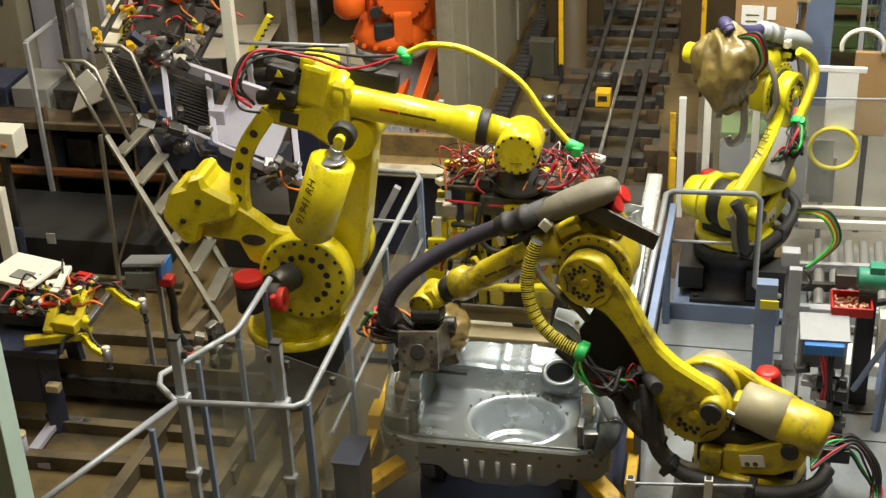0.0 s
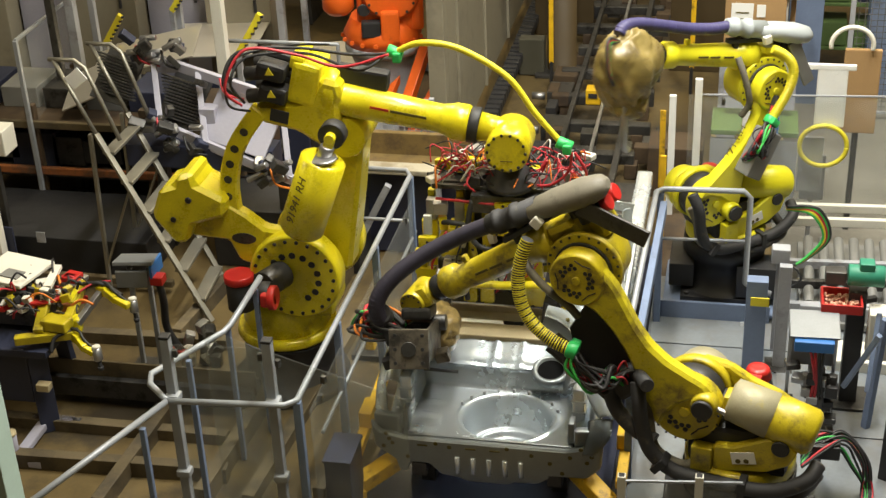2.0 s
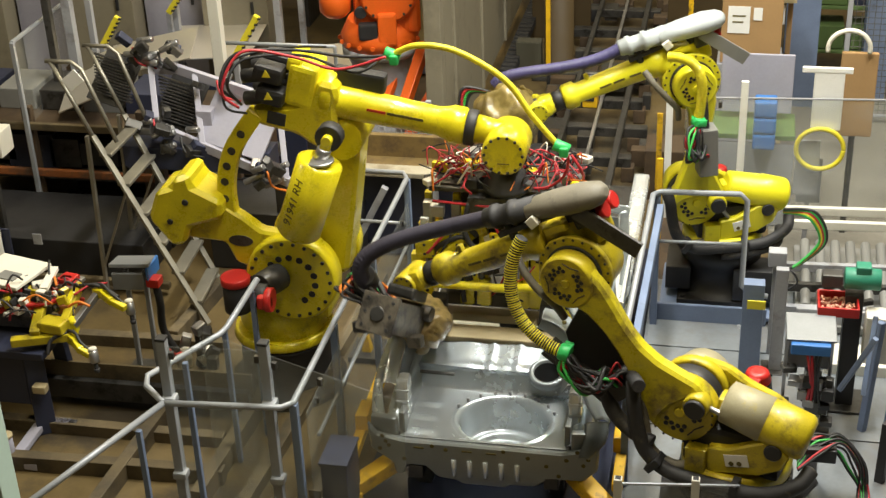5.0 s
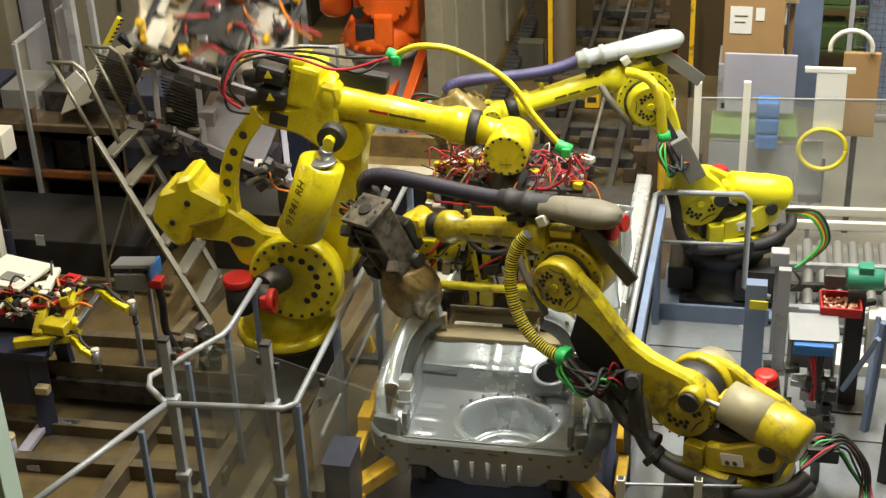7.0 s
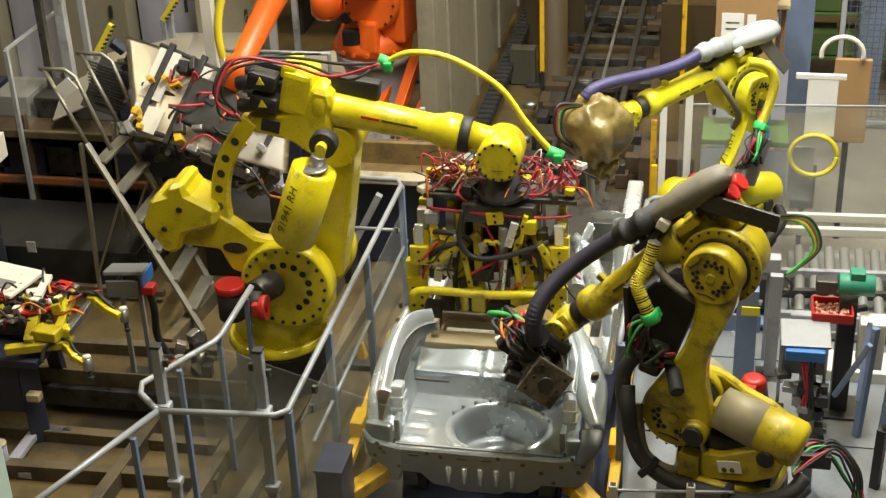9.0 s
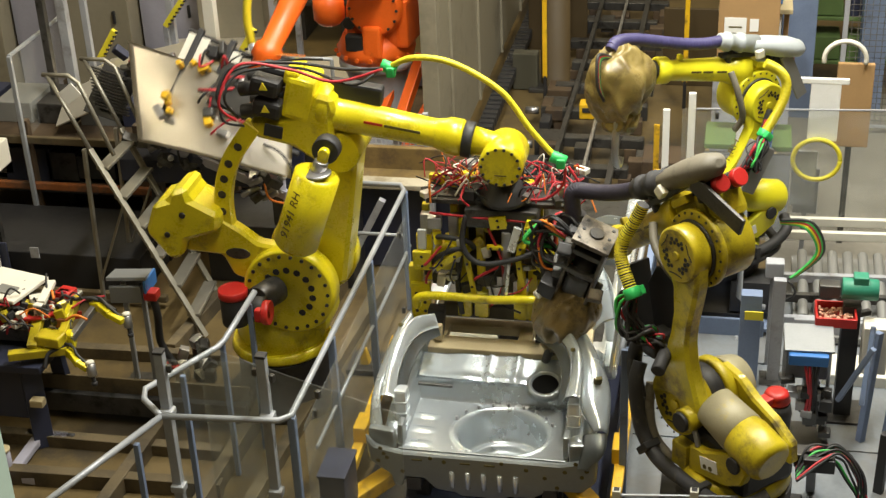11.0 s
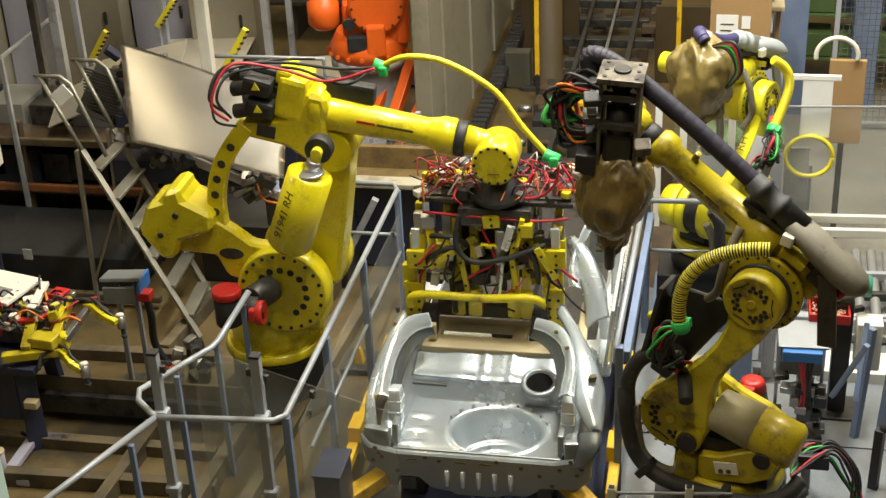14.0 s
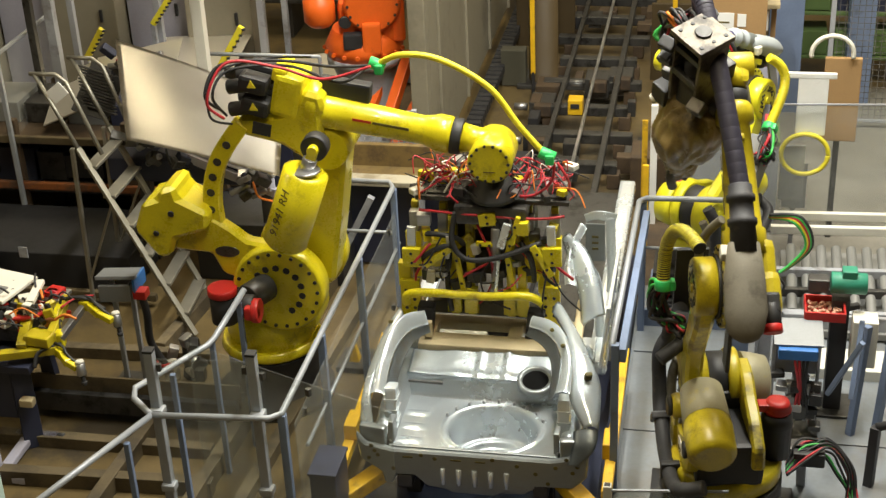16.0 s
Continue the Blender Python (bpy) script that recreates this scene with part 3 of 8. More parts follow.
def crumpled_bag(bm, at, size, seed, squash=1.0):
    """A gathered cloth cover with folds."""
    g = bmesh.ops.create_icosphere(bm, subdivisions=5, radius=1)["verts"]
    for v in g:
        p = v.co.copy()
        w = noise.noise(p * 1.7 + Vector((seed, 7, 2))) * 0.9
        ridge = 1 - abs(noise.noise(Vector((p.x * 1.7 + seed + w * 0.7, p.y * 1.7 - w * 0.7, p.z * 0.55 + w * 0.5)))) * 2.2
        small = 1 - abs(noise.noise(Vector((p.x * 6 + seed - w, p.y * 6, p.z * 2.0 + w)))) * 2
        r = 0.88 + 0.15 * max(ridge, -0.5) + 0.034 * small + noise.noise(p * 1.1 + Vector((seed, 3, 1))) * 0.22
        if p.z > 0.35:
            r *= 1 - 0.22 * (p.z - 0.35)
        v.co = Vector((p.x * size[0] * r, p.y * size[1] * r * squash, p.z * size[2] * r))
    for f in bm.faces:
        f.smooth = True
    bmesh.ops.translate(bm, vec=at, verts=g)


def hose_chain(name, top, count, length, r, material, dark, label):
    """A bending hose as short ribbed links under its robot; returns the links, drawn along z."""
    links = []
    step = length / count
    wide = 0.62 if dark else 0.85
    mesh = None
    for i in range(count):
        if mesh is None:
            bm = B()
            st = []
            k = 4 if dark else 2
            for j in range(k):
                s = j / k
                st += [(s, r * 0.84), (s + 0.3 / k, r), (s + 0.75 / k, r), (s + 0.98 / k, r * 0.84)]
            if not dark:
                st = [(0, r * 0.95), (0.08, r * 0.99), (0.25, r), (0.75, r), (0.92, r * 0.99), (1, r * 0.95)]
            lathe(bm, (0, 0, -step * wide), (0, 0, step * wide), st, 14)
            mesh = finish(bm, name, material)
            if dark:
                mesh.materials.append(dark)
                for f in mesh.polygons:
                    f.material_index = 1 if (abs((f.center.z / (step * 1.24) + 0.5) * k % 1 - 0.9) < 0.12 or abs((f.center.z / (step * 1.24) + 0.5) * k % 1 - 0.12) < 0.10) else 0
        ob = new(name, mesh)
        ob.parent = top
        if i == 0 and label:
            tagged(ob, label)
        links.append(ob)
    return links


def bend(p0, d0, p3, d3, count):
    """Poses of the links on a smooth bend from p0, leaving along d0, to p3, arriving along d3."""
    p1, p2 = p0 + d0, p3 - d3
    out = []
    for i in range(count):
        s = (i + 0.5) / count
        c = (1 - s) ** 3 * p0 + 3 * s * (1 - s) ** 2 * p1 + 3 * s * s * (1 - s) * p2 + s ** 3 * p3
        d = 3 * (1 - s) ** 2 * (p1 - p0) + 6 * s * (1 - s) * (p2 - p1) + 3 * s * s * (p3 - p2)
        out.append(Matrix.Translation(c) @ d.to_track_quat("Z", "Y").to_matrix().to_4x4())
    return out


FRONT_AT = pose(0.137, 7.569, 0.42) @ Matrix.Scale(0.972, 4)
BACK_AT = pose(-0.047, 10.481, 0.50) @ Matrix.Scale(0.891, 4)
FRONT_ARM = [
    (0, 167.9, 40.5, -32.6), (2, 167.9, 40.5, -32.6), (2.5, 169.4, 38.5, -37.1), (3.5, 168.3, 38.9, -37.2),
    (4.2, 168.3, 38.9, -37.2), (6.2, 156.9, 54.7, -10.2), (6.5, 156.9, 54.7, -10.2), (7.1, 156.9, 54.7, -10.2),
    (7.5, 158, 30.5, -20), (8, 163.5, 1.5, -30.5), (8.5, 159.8, -10.4, -43), (9, 162.3, -10.8, -44.7),
    (9.2, 162.3, -10.8, -44.7), (11.2, 132.6, 0.5, -35.5), (11.5, 132.6, 0.5, -35.5), (12.5, 131.9, 1.4, -35.4),
    (13, 134.2, -3.5, -32), (13.5, 159.5, -22.5, 10.5), (14, 160.3, -26.6, 34), (14.5, 159.5, -25.8, 32.8),
    (14.6, 159.5, -25.8, 32.8), (15, 129.8, -25.4, 50.6), (15.5, 129.2, -26.2, 49), (15.6, 129.2, -26.2, 49),
    (16, 100.3, -25.5, 47.2)]
FRONT_TOOL = [
    (0, 7.3, 68.5, -79.9), (2, 7.3, 68.5, -79.9), (2.5, -6, 70.7, -97.7), (3.5, -16.3, 72.7, -109.8),
    (4.2, -16.3, 72.7, -109.8), (6.2, 5.1, 24.1, -118), (6.5, 5.1, 24.1, -118), (7.1, 5.1, 24.1, -118),
    (7.5, 9.8, 22.7, -119.4), (8, 18.6, 8.4, -90.1), (8.5, -70.2, 52.7, -152.1), (9, -75.4, 50.9, -153.8),
    (9.2, -75.4, 50.9, -153.8), (11.2, -19.3, 10.3, -103.2), (11.5, -19.3, 10.3, -103.2), (12.5, -19.9, 12.7, -103.2),
    (13, -23.2, 15.5, -99.2), (13.5, -22.6, 12.8, -88.8), (14, -3.2, 4.7, -92.8), (14.5, -2.4, 3.6, -89),
    (14.6, -2.4, 3.6, -89), (15, -20.3, 7.1, -121.5), (15.5, -19.7, 6.7, -119.8), (15.6, -19.7, 6.7, -119.8),
    (16, -20.5, 11.9, -137.4)]
BACK_ARM = [
    (0, 242, -41, 20), (1.5, 242, -41, 20), (2, 218.3, -29.5, 11.5), (2.5, 197, -12.5, -17.5),
    (3, 195.5, -8.1, -22.3), (3.5, 195.5, -8.1, -22.3), (4.2, 195.5, -8.1, -22.3), (6.3, 199.9, 26.9, -11),
    (6.5, 199.9, 26.9, -11), (7, 199.4, 26.4, -12.6), (7.2, 199.4, 26.4, -12.6), (7.5, 196, 22, -15),
    (8, 188, -7, -23.5), (8.5, 223, -19.5, -6.5), (9, 226.8, -24.4, -6.3), (9.2, 226.8, -24.4, -6.3),
    (11.2, 218.3, -29.5, 11.5), (11.5, 229, -35, 15.5), (12, 242, -41, 20), (12.5, 242, -41, 20), (16, 242, -41, 20)]

front = welding_robot("yellow six-axis welding robot with dusty arm beside the car underbody", FRONT_AT, YELLOW_DIRTY, YELLOW_ARM, SLEEVE, "", False)
boot(front[3], BOOT, RUBBER)
back = welding_robot("bright yellow six-axis welding robot on a grey pedestal", BACK_AT, YELLOW_LIGHT, YELLOW_LIGHT, YELLOW_LIGHT, "62771 RH", True)
boot(back[3], BOOT_LIGHT, BOOT_LIGHT)

# spot-welding gun of the front robot: body, plate, cover, electrodes
bm = B()
box(bm, (0.17, 0.17, 0.22), (0.26, 0, -0.06), bevel=0.03)
box(bm, (0.08, 0.20, 0.26), (0.10, 0, 0.02), bevel=0.02)
rod(bm, (0.20, -0.13, -0.12), (0.20, 0.16, -0.12), 0.055)
gun = part("weld_gun", bm, DARK_STEEL, front[0], "sooty dark spot-welding gun")
for y in (-0.105, 0.105):
    bm = B()
    plate(bm, [(0.17, -0.14), (0.37, -0.14), (0.385, 0.02), (0.39, 0.40), (0.17, 0.40), (0.165, 0.10)], 0.022, Matrix.Translation((0, y, 0)), 0.005)
    part("side_plate", bm, GUN_PLATE, gun, "scuffed steel side plate")
bm = B()
lathe(bm, (0.28, 0, 0.05), (0.28, 0, 0.39), [(0, 0.07), (0.1, 0.078), (0.45, 0.078), (0.47, 0.05), (0.8, 0.05), (0.82, 0.065), (1, 0.065)], 18)
part("servo_cylinder", bm, BLACK, gun, "black servo cylinder")
for z in (0.12, 0.30):
    bm = B()
    box(bm, (0.05, 0.20, 0.04), (0.36, 0, z), bevel=0.006)
    part("tie_bar", bm, DARK_STEEL, gun)
bm = B()
box(bm, (0.20, 0.12, 0.13), (0.30, -0.17, -0.14), bevel=0.014)
side = part("transformer_box", bm, BLACK, gun, "black box with round cream cap")
bm = B()
rod(bm, (0.36, -0.20, -0.20), (0.40, -0.22, -0.22), 0.032)
part("cap", bm, CREAM, side)
bm = B()
box(bm, (0.26, 0.26, 0.035), (0.28, 0, 0.41), bevel=0.006)
part("end_plate", bm, GUN_PLATE, gun, "scuffed steel end plate")
studs("bolt", gun, [(0.28 + x, y, 0.427) for x in (-0.09, 0.0, 0.09) for y in (-0.09, 0.09)], (0, 0, 1), 0.013, 0.006, BLACK)
bm = B()
rod(bm, (0.28, 0, 0.427), (0.28, 0, 0.442), 0.05, seg=16, chamfer=0.003)
part("hub", bm, DARK_STEEL, gun)
bm = B()
crumpled_bag(bm, (0.28, 0.0, -0.34), (0.20, 0.215, 0.30), 4.0)
part("cover", bm, BAG_DARK, gun, "olive-gold protective cloth cover with shade in its colour")
bm = B()
crumpled_bag(bm, (0.29, 0.0, -0.62), (0.10, 0.11, 0.17), 9.0)
part("cover_neck", bm, BAG_DARK, gun)
bm = B()
tube(bm, [(0.28, 0, -0.60), (0.36, 0, -0.72), (0.33, 0, -0.86)], 0.032, 8)
tube(bm, [(0.24, 0, -0.60), (0.16, 0, -0.72), (0.25, 0, -0.84)], 0.028, 8)
part("electrode_arm", bm, DARK_STEEL, gun)
rnd = random.Random(17)
for k in range(20):
    mtl = (BLACK, BLACK, RUBBER, RED_HOSE, BLACK, GREEN_HOSE, BLACK, BLACK, ORANGE_WIRE, BLACK)[k % 10]
    j1, j2, j3 = (Vector((rnd.uniform(-0.09, 0.09), rnd.uniform(-0.10, 0.06), rnd.uniform(-0.09, 0.09))) for i in range(3))
    bm = B()
    tube(bm, [Vector((0.20, -0.10, 0.24)) + j1 * 0.5, Vector((0.14, -0.26, 0.26)) + j1, Vector((0.12, -0.36, 0.10)) + j2, Vector((0.18, -0.26, -0.04)) + j3, Vector((0.22, -0.10, 0.0)) + j3 * 0.5], rnd.choice((0.010, 0.012, 0.018)), 6)
    part("hose", bm, mtl, gun)
for k in range(9):
    bm = B()
    box(bm, (rnd.uniform(0.05, 0.12), rnd.uniform(0.05, 0.10), rnd.uniform(0.04, 0.09)), (0.28 + rnd.uniform(-0.1, 0.12), 0.15 * rnd.choice((-1, 1)), rnd.uniform(-0.08, 0.34)), (rnd.uniform(0, 30), rnd.uniform(0, 30), 15), bevel=0.01)
    part("valve", bm, rnd.choice((BLACK, DARK_STEEL, BLACK, GUN_PLATE)), gun)
bm = B()
rod(bm, (0.06, -0.20, 0.34), (0.10, -0.20, 0.24), 0.075, seg=16)
part("hose_clamp", bm, RUBBER, gun)

# covered gun of the back robot
bm = B()
box(bm, (0.22, 0.22, 0.34), (0.22, 0, 0.0), bevel=0.03)
rod(bm, (-0.02, 0, 0), (0.16, 0, 0), 0.09)
back_gun = part("weld_gun", bm, DARK_STEEL, back[0], "spot-welding gun under a cloth cover")
bm = B()
crumpled_bag(bm, (0.24, 0, -0.03), (0.26, 0.255, 0.35), 11.0)
part("cover", bm, BAG, back_gun, "olive-gold gathered cloth cover")
bm = B()
crumpled_bag(bm, (0.24, 0.02, -0.33), (0.14, 0.15, 0.13), 23.0)
part("lower_cover", bm, BAG, back_gun)
bm = B()
tube(bm, [(0.30, 0, -0.18), (0.36, 0.02, -0.40), (0.34, 0.02, -0.62), (0.24, 0.02, -0.72), (0.20, 0.02, -0.66)], 0.032, 8)
tube(bm, [(0.16, 0, -0.22), (0.12, 0, -0.36), (0.14, 0, -0.5)], 0.028, 8)
part("electrode_arm", bm, STEEL, back_gun)
for k, mtl in enumerate((BLACK, GREEN_HOSE, RED_HOSE, BLACK)):
    bm = B()
    tube(bm, [(0.36, -0.05, 0.20), (0.52 + 0.02 * k, -0.08, 0.20 + 0.02 * k), (0.58 + 0.015 * k, -0.06, 0.04), (0.48, -0.05, -0.12)], 0.014, 6)
    part("hose", bm, mtl, back_gun)

RIBBED = 18
front_rib = hose_chain("ribbed_hose", front[0], RIBBED, 0.95, 0.042, YELLOW_HOSE, BLACK, "yellow and black ribbed cable hose")
back_rib = hose_chain("ribbed_hose", back[0], RIBBED, 0.80, 0.042, YELLOW_HOSE, YELLOW, "bright yellow ribbed cable hose")
front_hose = hose_chain("supply_hose", front[0], 26, 1.30, 0.055, PURPLE, None, "thick dark violet supply hose")
back_hose = hose_chain("supply_hose", back[0], 22, 1.0, 0.05, VIOLET, None, "thick violet supply hose")


def clamp_part(top):
    bm = B()
    rod(bm, (0, 0, -0.035), (0, 0, 0.035), 0.056, seg=14)
    box(bm, (0.11, 0.08, 0.04), (0.02, 0, 0.0), bevel=0.01)
    box(bm, (0.035, 0.09, 0.06), (0.055, 0, 0.0), bevel=0.01)
    return part("clamp", bm, GREEN, top, "bright green plastic hose clamp")


front_clamp, back_clamp = clamp_part(front[0]), clamp_part(back[0])
FRONT_CLAMP, BACK_CLAMP = Vector((0.26, 0.40, 0.74)), Vector((0.02, 0.40, 0.84))
TOOL_AXIS = Vector((REACH, 0, RISE))

# ---- the hall: floor, walls, ceiling ----
def slab(name, size, at, material, label, bevel=0.0):
    bm = B()
    box(bm, size, at, bevel=bevel)
    return solid(name, bm, material, label, name.split("_")[0], kind="structure")


slab("floor", (26, 32, 0.2), (-2, 12, -0.1), FLOOR, "oil-stained brown concrete factory floor")
slab("wall_north", (26, 0.2, 9), (-2, 27.9, 4.4), WALL, "plain grey hall wall behind the line")
slab("wall_south", (26, 0.2, 9), (-2, -3.9, 4.4), WALL, "plain grey hall wall")
slab("wall_west", (0.2, 32, 9), (-14.9, 12, 4.4), WALL, "plain grey hall wall")
slab("wall_east", (0.2, 32, 9), (10.9, 12, 4.4), WALL, "plain grey hall wall")
slab("ceiling", (26, 32, 0.2), (-2, 12, 9.0), WALL, "plain grey hall ceiling")
# partition sheet wall along the rails
bm = B()
box(bm, (0.12, 7.8, 5.6), (-2.72, 16.4, 3.05), bevel=0.0)
for k in range(6):
    box(bm, (0.03, 0.06, 5.6), (-2.645, 12.9 + 1.45 * k, 3.05), bevel=0.006)
box(bm, (0.16, 0.16, 6.0), (-2.74, 12.42, 3.0), bevel=0.01)
solid("wall_partition", bm, WALL_SHEET, "grey sheet-metal partition wall beside the conveyor", "wall", kind="structure")
bm = B()
for k in range(60):
    box(bm, (0.16, 0.09, 0.10), (-2.48, 13.0 + 0.125 * k, 0.22), bevel=0.01)
solid("cable_chain", bm, BLACK, "black link cable chain along the partition wall", "cable chain", kind="stuff")

# ---- car underbody on the line ----
CX, HALF = -1.475, 0.735
car = thing("car_underbody", "bare galvanised car rear underbody with spare-wheel well on a carrier", "car body")


def sheet_grid(bm, xs, ys, height, thick=0.012):
    """A pressed sheet: height(x, y) over a grid, with thickness."""
    rows = [[bm.verts.new((x, y, height(x, y))) for x in xs] for y in ys]
    fs = []
    for r, q in zip(rows, rows[1:]):
        for i in range(len(xs) - 1):
            f = bm.faces.new((r[i], r[i + 1], q[i + 1], q[i]))
            f.smooth = True
            fs.append(f)
    bmesh.ops.solidify(bm, geom=fs, thickness=thick)


def span(a, b, n):
    return [a + (b - a) * i / n for i in range(n + 1)]


WELL = (CX + 0.09, 7.94)


def boot_floor_height(x, y):
    z = 0.545 - 0.02 * math.exp(-((x - CX) / 0.5) ** 2)
    d = math.hypot((x - WELL[0]) / 0.292, (y - WELL[1]) / 0.255)
    z -= 0.235 * (1 / (1 + math.exp((d - 0.97) * 60))) + 0.04 * (1 / (1 + math.exp((d - 0.70) * 60)))
    z += 0.014 * math.exp(-(d / 0.16) ** 2)
    z += 0.012 * math.exp(-((d - 1.12) / 0.05) ** 2)
    z += 0.010 * max(0, math.sin((y - 7.7) * 40)) * math.exp(-(((x - CX + 0.44) / 0.075) ** 4)) * (1 if y < 8.08 else 0)
    if y > 8.26:
        z += 0.16 * min(1, (y - 8.26) / 0.04)
    return z


bm = B()
sheet_grid(bm, span(CX - 0.56, CX + 0.56, 120), span(7.66, 8.30, 80), boot_floor_height)
boot_floor = part("boot_floor", bm, SHEET, car, "bright boot floor pressing with round spare-wheel well")
studs("stud", boot_floor, [(WELL[0] + 0.345 * math.cos(radians(20 + 17.5 * k)), WELL[1] + 0.295 * math.sin(radians(20 + 17.5 * k)), 0.535) for k in range(9)], (0, 0, 1), 0.011, 0.028, STEEL)


def seat_height(x, y):
    u = (x - CX) / 0.56
    z = 0.665 + 0.10 * min(1, max(0, (y - 8.28) / 0.28)) + 0.005 * math.sin(u * 11) - 0.015 * u * u
    z += 0.012 * math.exp(-((y - 8.33) / 0.03) ** 2)
    z += 0.018 * math.exp(-((u + 0.12) / 0.03) ** 2) + 0.018 * math.exp(-((u - 0.22) / 0.03) ** 2)
    return z


bm = B()
sheet_grid(bm, span(CX - 0.56, CX + 0.56, 60), span(8.29, 8.53, 20), seat_height)
seat = part("rear_seat_pan", bm, SHEET, car, "galvanised rear seat pan pressing")
bm = B()
lathe(bm, V((-1.141, 8.283, 0.720)) + V(0, 0.015, -0.047), V((-1.141, 8.283, 0.720)), [(0, 0.13), (0.7, 0.128), (1, 0.115), (0.96, 0.092), (-0.2, 0.088)], 32)
part("filler_ring", bm, SHEET_DULL, seat)
# Black disc in the ring stands in for the opening's dark inside.
bm = B()
rod(bm, V((-1.141, 8.283, 0.720)) + V(0, 0.020, -0.062), V((-1.141, 8.283, 0.720)) + V(0, 0.006, -0.020), 0.091, seg=26, chamfer=0.002)
part("round_hole", bm, HOLE_BLACK, seat, "black disc for the shade inside the round access opening")
for x in (CX - 0.42, CX + 0.36):
    bm = B()
    box(bm, (0.24, 0.02, 0.02), (x, 8.25, 0.66), (0, 3, 3))
    part("edge_seam", bm, DARK_STEEL, seat)

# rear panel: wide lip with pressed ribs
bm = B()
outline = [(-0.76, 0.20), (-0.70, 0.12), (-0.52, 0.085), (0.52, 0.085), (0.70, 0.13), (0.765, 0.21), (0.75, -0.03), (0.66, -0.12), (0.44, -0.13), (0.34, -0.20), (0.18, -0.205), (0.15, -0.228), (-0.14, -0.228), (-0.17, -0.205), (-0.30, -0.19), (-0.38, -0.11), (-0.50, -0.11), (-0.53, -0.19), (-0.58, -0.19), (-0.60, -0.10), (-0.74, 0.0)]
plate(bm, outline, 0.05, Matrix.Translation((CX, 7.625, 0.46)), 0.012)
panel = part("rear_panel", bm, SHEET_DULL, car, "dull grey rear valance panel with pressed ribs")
for k in range(5):
    bm = B()
    rod(bm, (CX - 0.19 + 0.105 * k, 7.60, 0.30), (CX - 0.19 + 0.105 * k, 7.60, 0.43), 0.018, seg=8)
    part("rib", bm, SHEET, panel)
studs("punched_hole", panel, [(CX + x, 7.601, z) for x, z in ((-0.52, 0.40), (0.50, 0.37), (-0.68, 0.47), (-0.62, 0.50), (0.66, 0.47), (0.69, 0.52), (-0.24, 0.50), (0.30, 0.49), (-0.33, 0.52), (0.14, 0.525), (0.42, 0.44), (0.55, 0.50), (-0.64, 0.53), (-0.66, 0.57), (0.62, 0.57))], (0, -1, 0), 0.015, 0.004, INK, 10)
for x in (-0.42, -0.10, 0.06):
    bm = B()
    box(bm, (0.07, 0.008, 0.012), (CX + x, 7.599, 0.50), bevel=0.002)
    part("slot", bm, INK, panel)
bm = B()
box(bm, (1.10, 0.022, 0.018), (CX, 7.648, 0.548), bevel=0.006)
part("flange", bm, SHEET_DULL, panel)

# sides: wheel arch, quarter panel, shock tower, pillars
for sgn in (-1, 1):
    bm = B()

    def arch(x, y):
        u = (y - 7.70) / 1.25
        return 0.55 + 0.20 * math.sin(min(max(u, 0), 1) * math.pi * 0.93 + 0.07) ** 0.8 - 0.0 * x

    ys = span(7.68, 8.98, 26)
    prof = []
    for y in ys:
        top = arch(0, y)
        prof.append([(0.53, y, 0.53), (0.55, y, 0.53 + (top - 0.53) * 0.6), (0.585, y, 0.53 + (top - 0.53) * 0.92), (0.63, y, top), (0.665, y, top - 0.02), (0.69, y, top - 0.10), (0.70, y, max(0.42, top - 0.30))])
    vs = [[bm.verts.new((CX + sgn * p[0], p[1], p[2])) for p in r] for r in prof]
    fs = []
    for r, q in zip(vs, vs[1:]):
        for i in range(len(r) - 1):
            f = bm.faces.new((r[i], r[i + 1], q[i + 1], q[i]))
            f.smooth = True
            fs.append(f)
    bmesh.ops.solidify(bm, geom=fs, thickness=0.012)
    wh = part("wheel_arch", bm, SHEET, car, "bright pressed rear wheel arch and quarter panel")
    bm = B()
    box(bm, (0.085, 0.11, 0.32), (CX + sgn * 0.575, 7.89, 0.69), (-6, 0, 0), bevel=0.022)
    for k in range(3):
        box(bm, (0.095, 0.125, 0.016), (CX + sgn * 0.575, 7.885 + 0.008 * k, 0.60 + 0.08 * k), (-6, 0, 0), bevel=0.006)
    part("shock_tower", bm, SHEET, wh)
    bm = B()
    box(bm, (0.04, 0.10, 0.16), (CX + sgn * 0.545, 7.74, 0.62), (0, 0, 0), bevel=0.01)
    box(bm, (0.18, 0.06, 0.16), (CX + sgn * 0.66, 7.68, 0.60), (0, 0, 8 * sgn), bevel=0.02)
    part("corner_gusset", bm, SHEET_DULL, wh)
    bm = B()
    box(bm, (0.07, 0.45, 0.06), (CX + sgn * 0.58, 8.80, 0.86), (14, 0, 0), bevel=0.02)
    box(bm, (0.05, 0.05, 0.12), (CX + sgn * 0.46, 8.62, 0.86), bevel=0.01)
    part("rail_bracket", bm, CARD, wh)
    bm = B()
    box(bm, (0.14, 3.0, 0.12), (CX + sgn * 0.70, 10.3, 0.50), bevel=0.03)
    part("sill", bm, SHEET, car, "galvanised door sill")


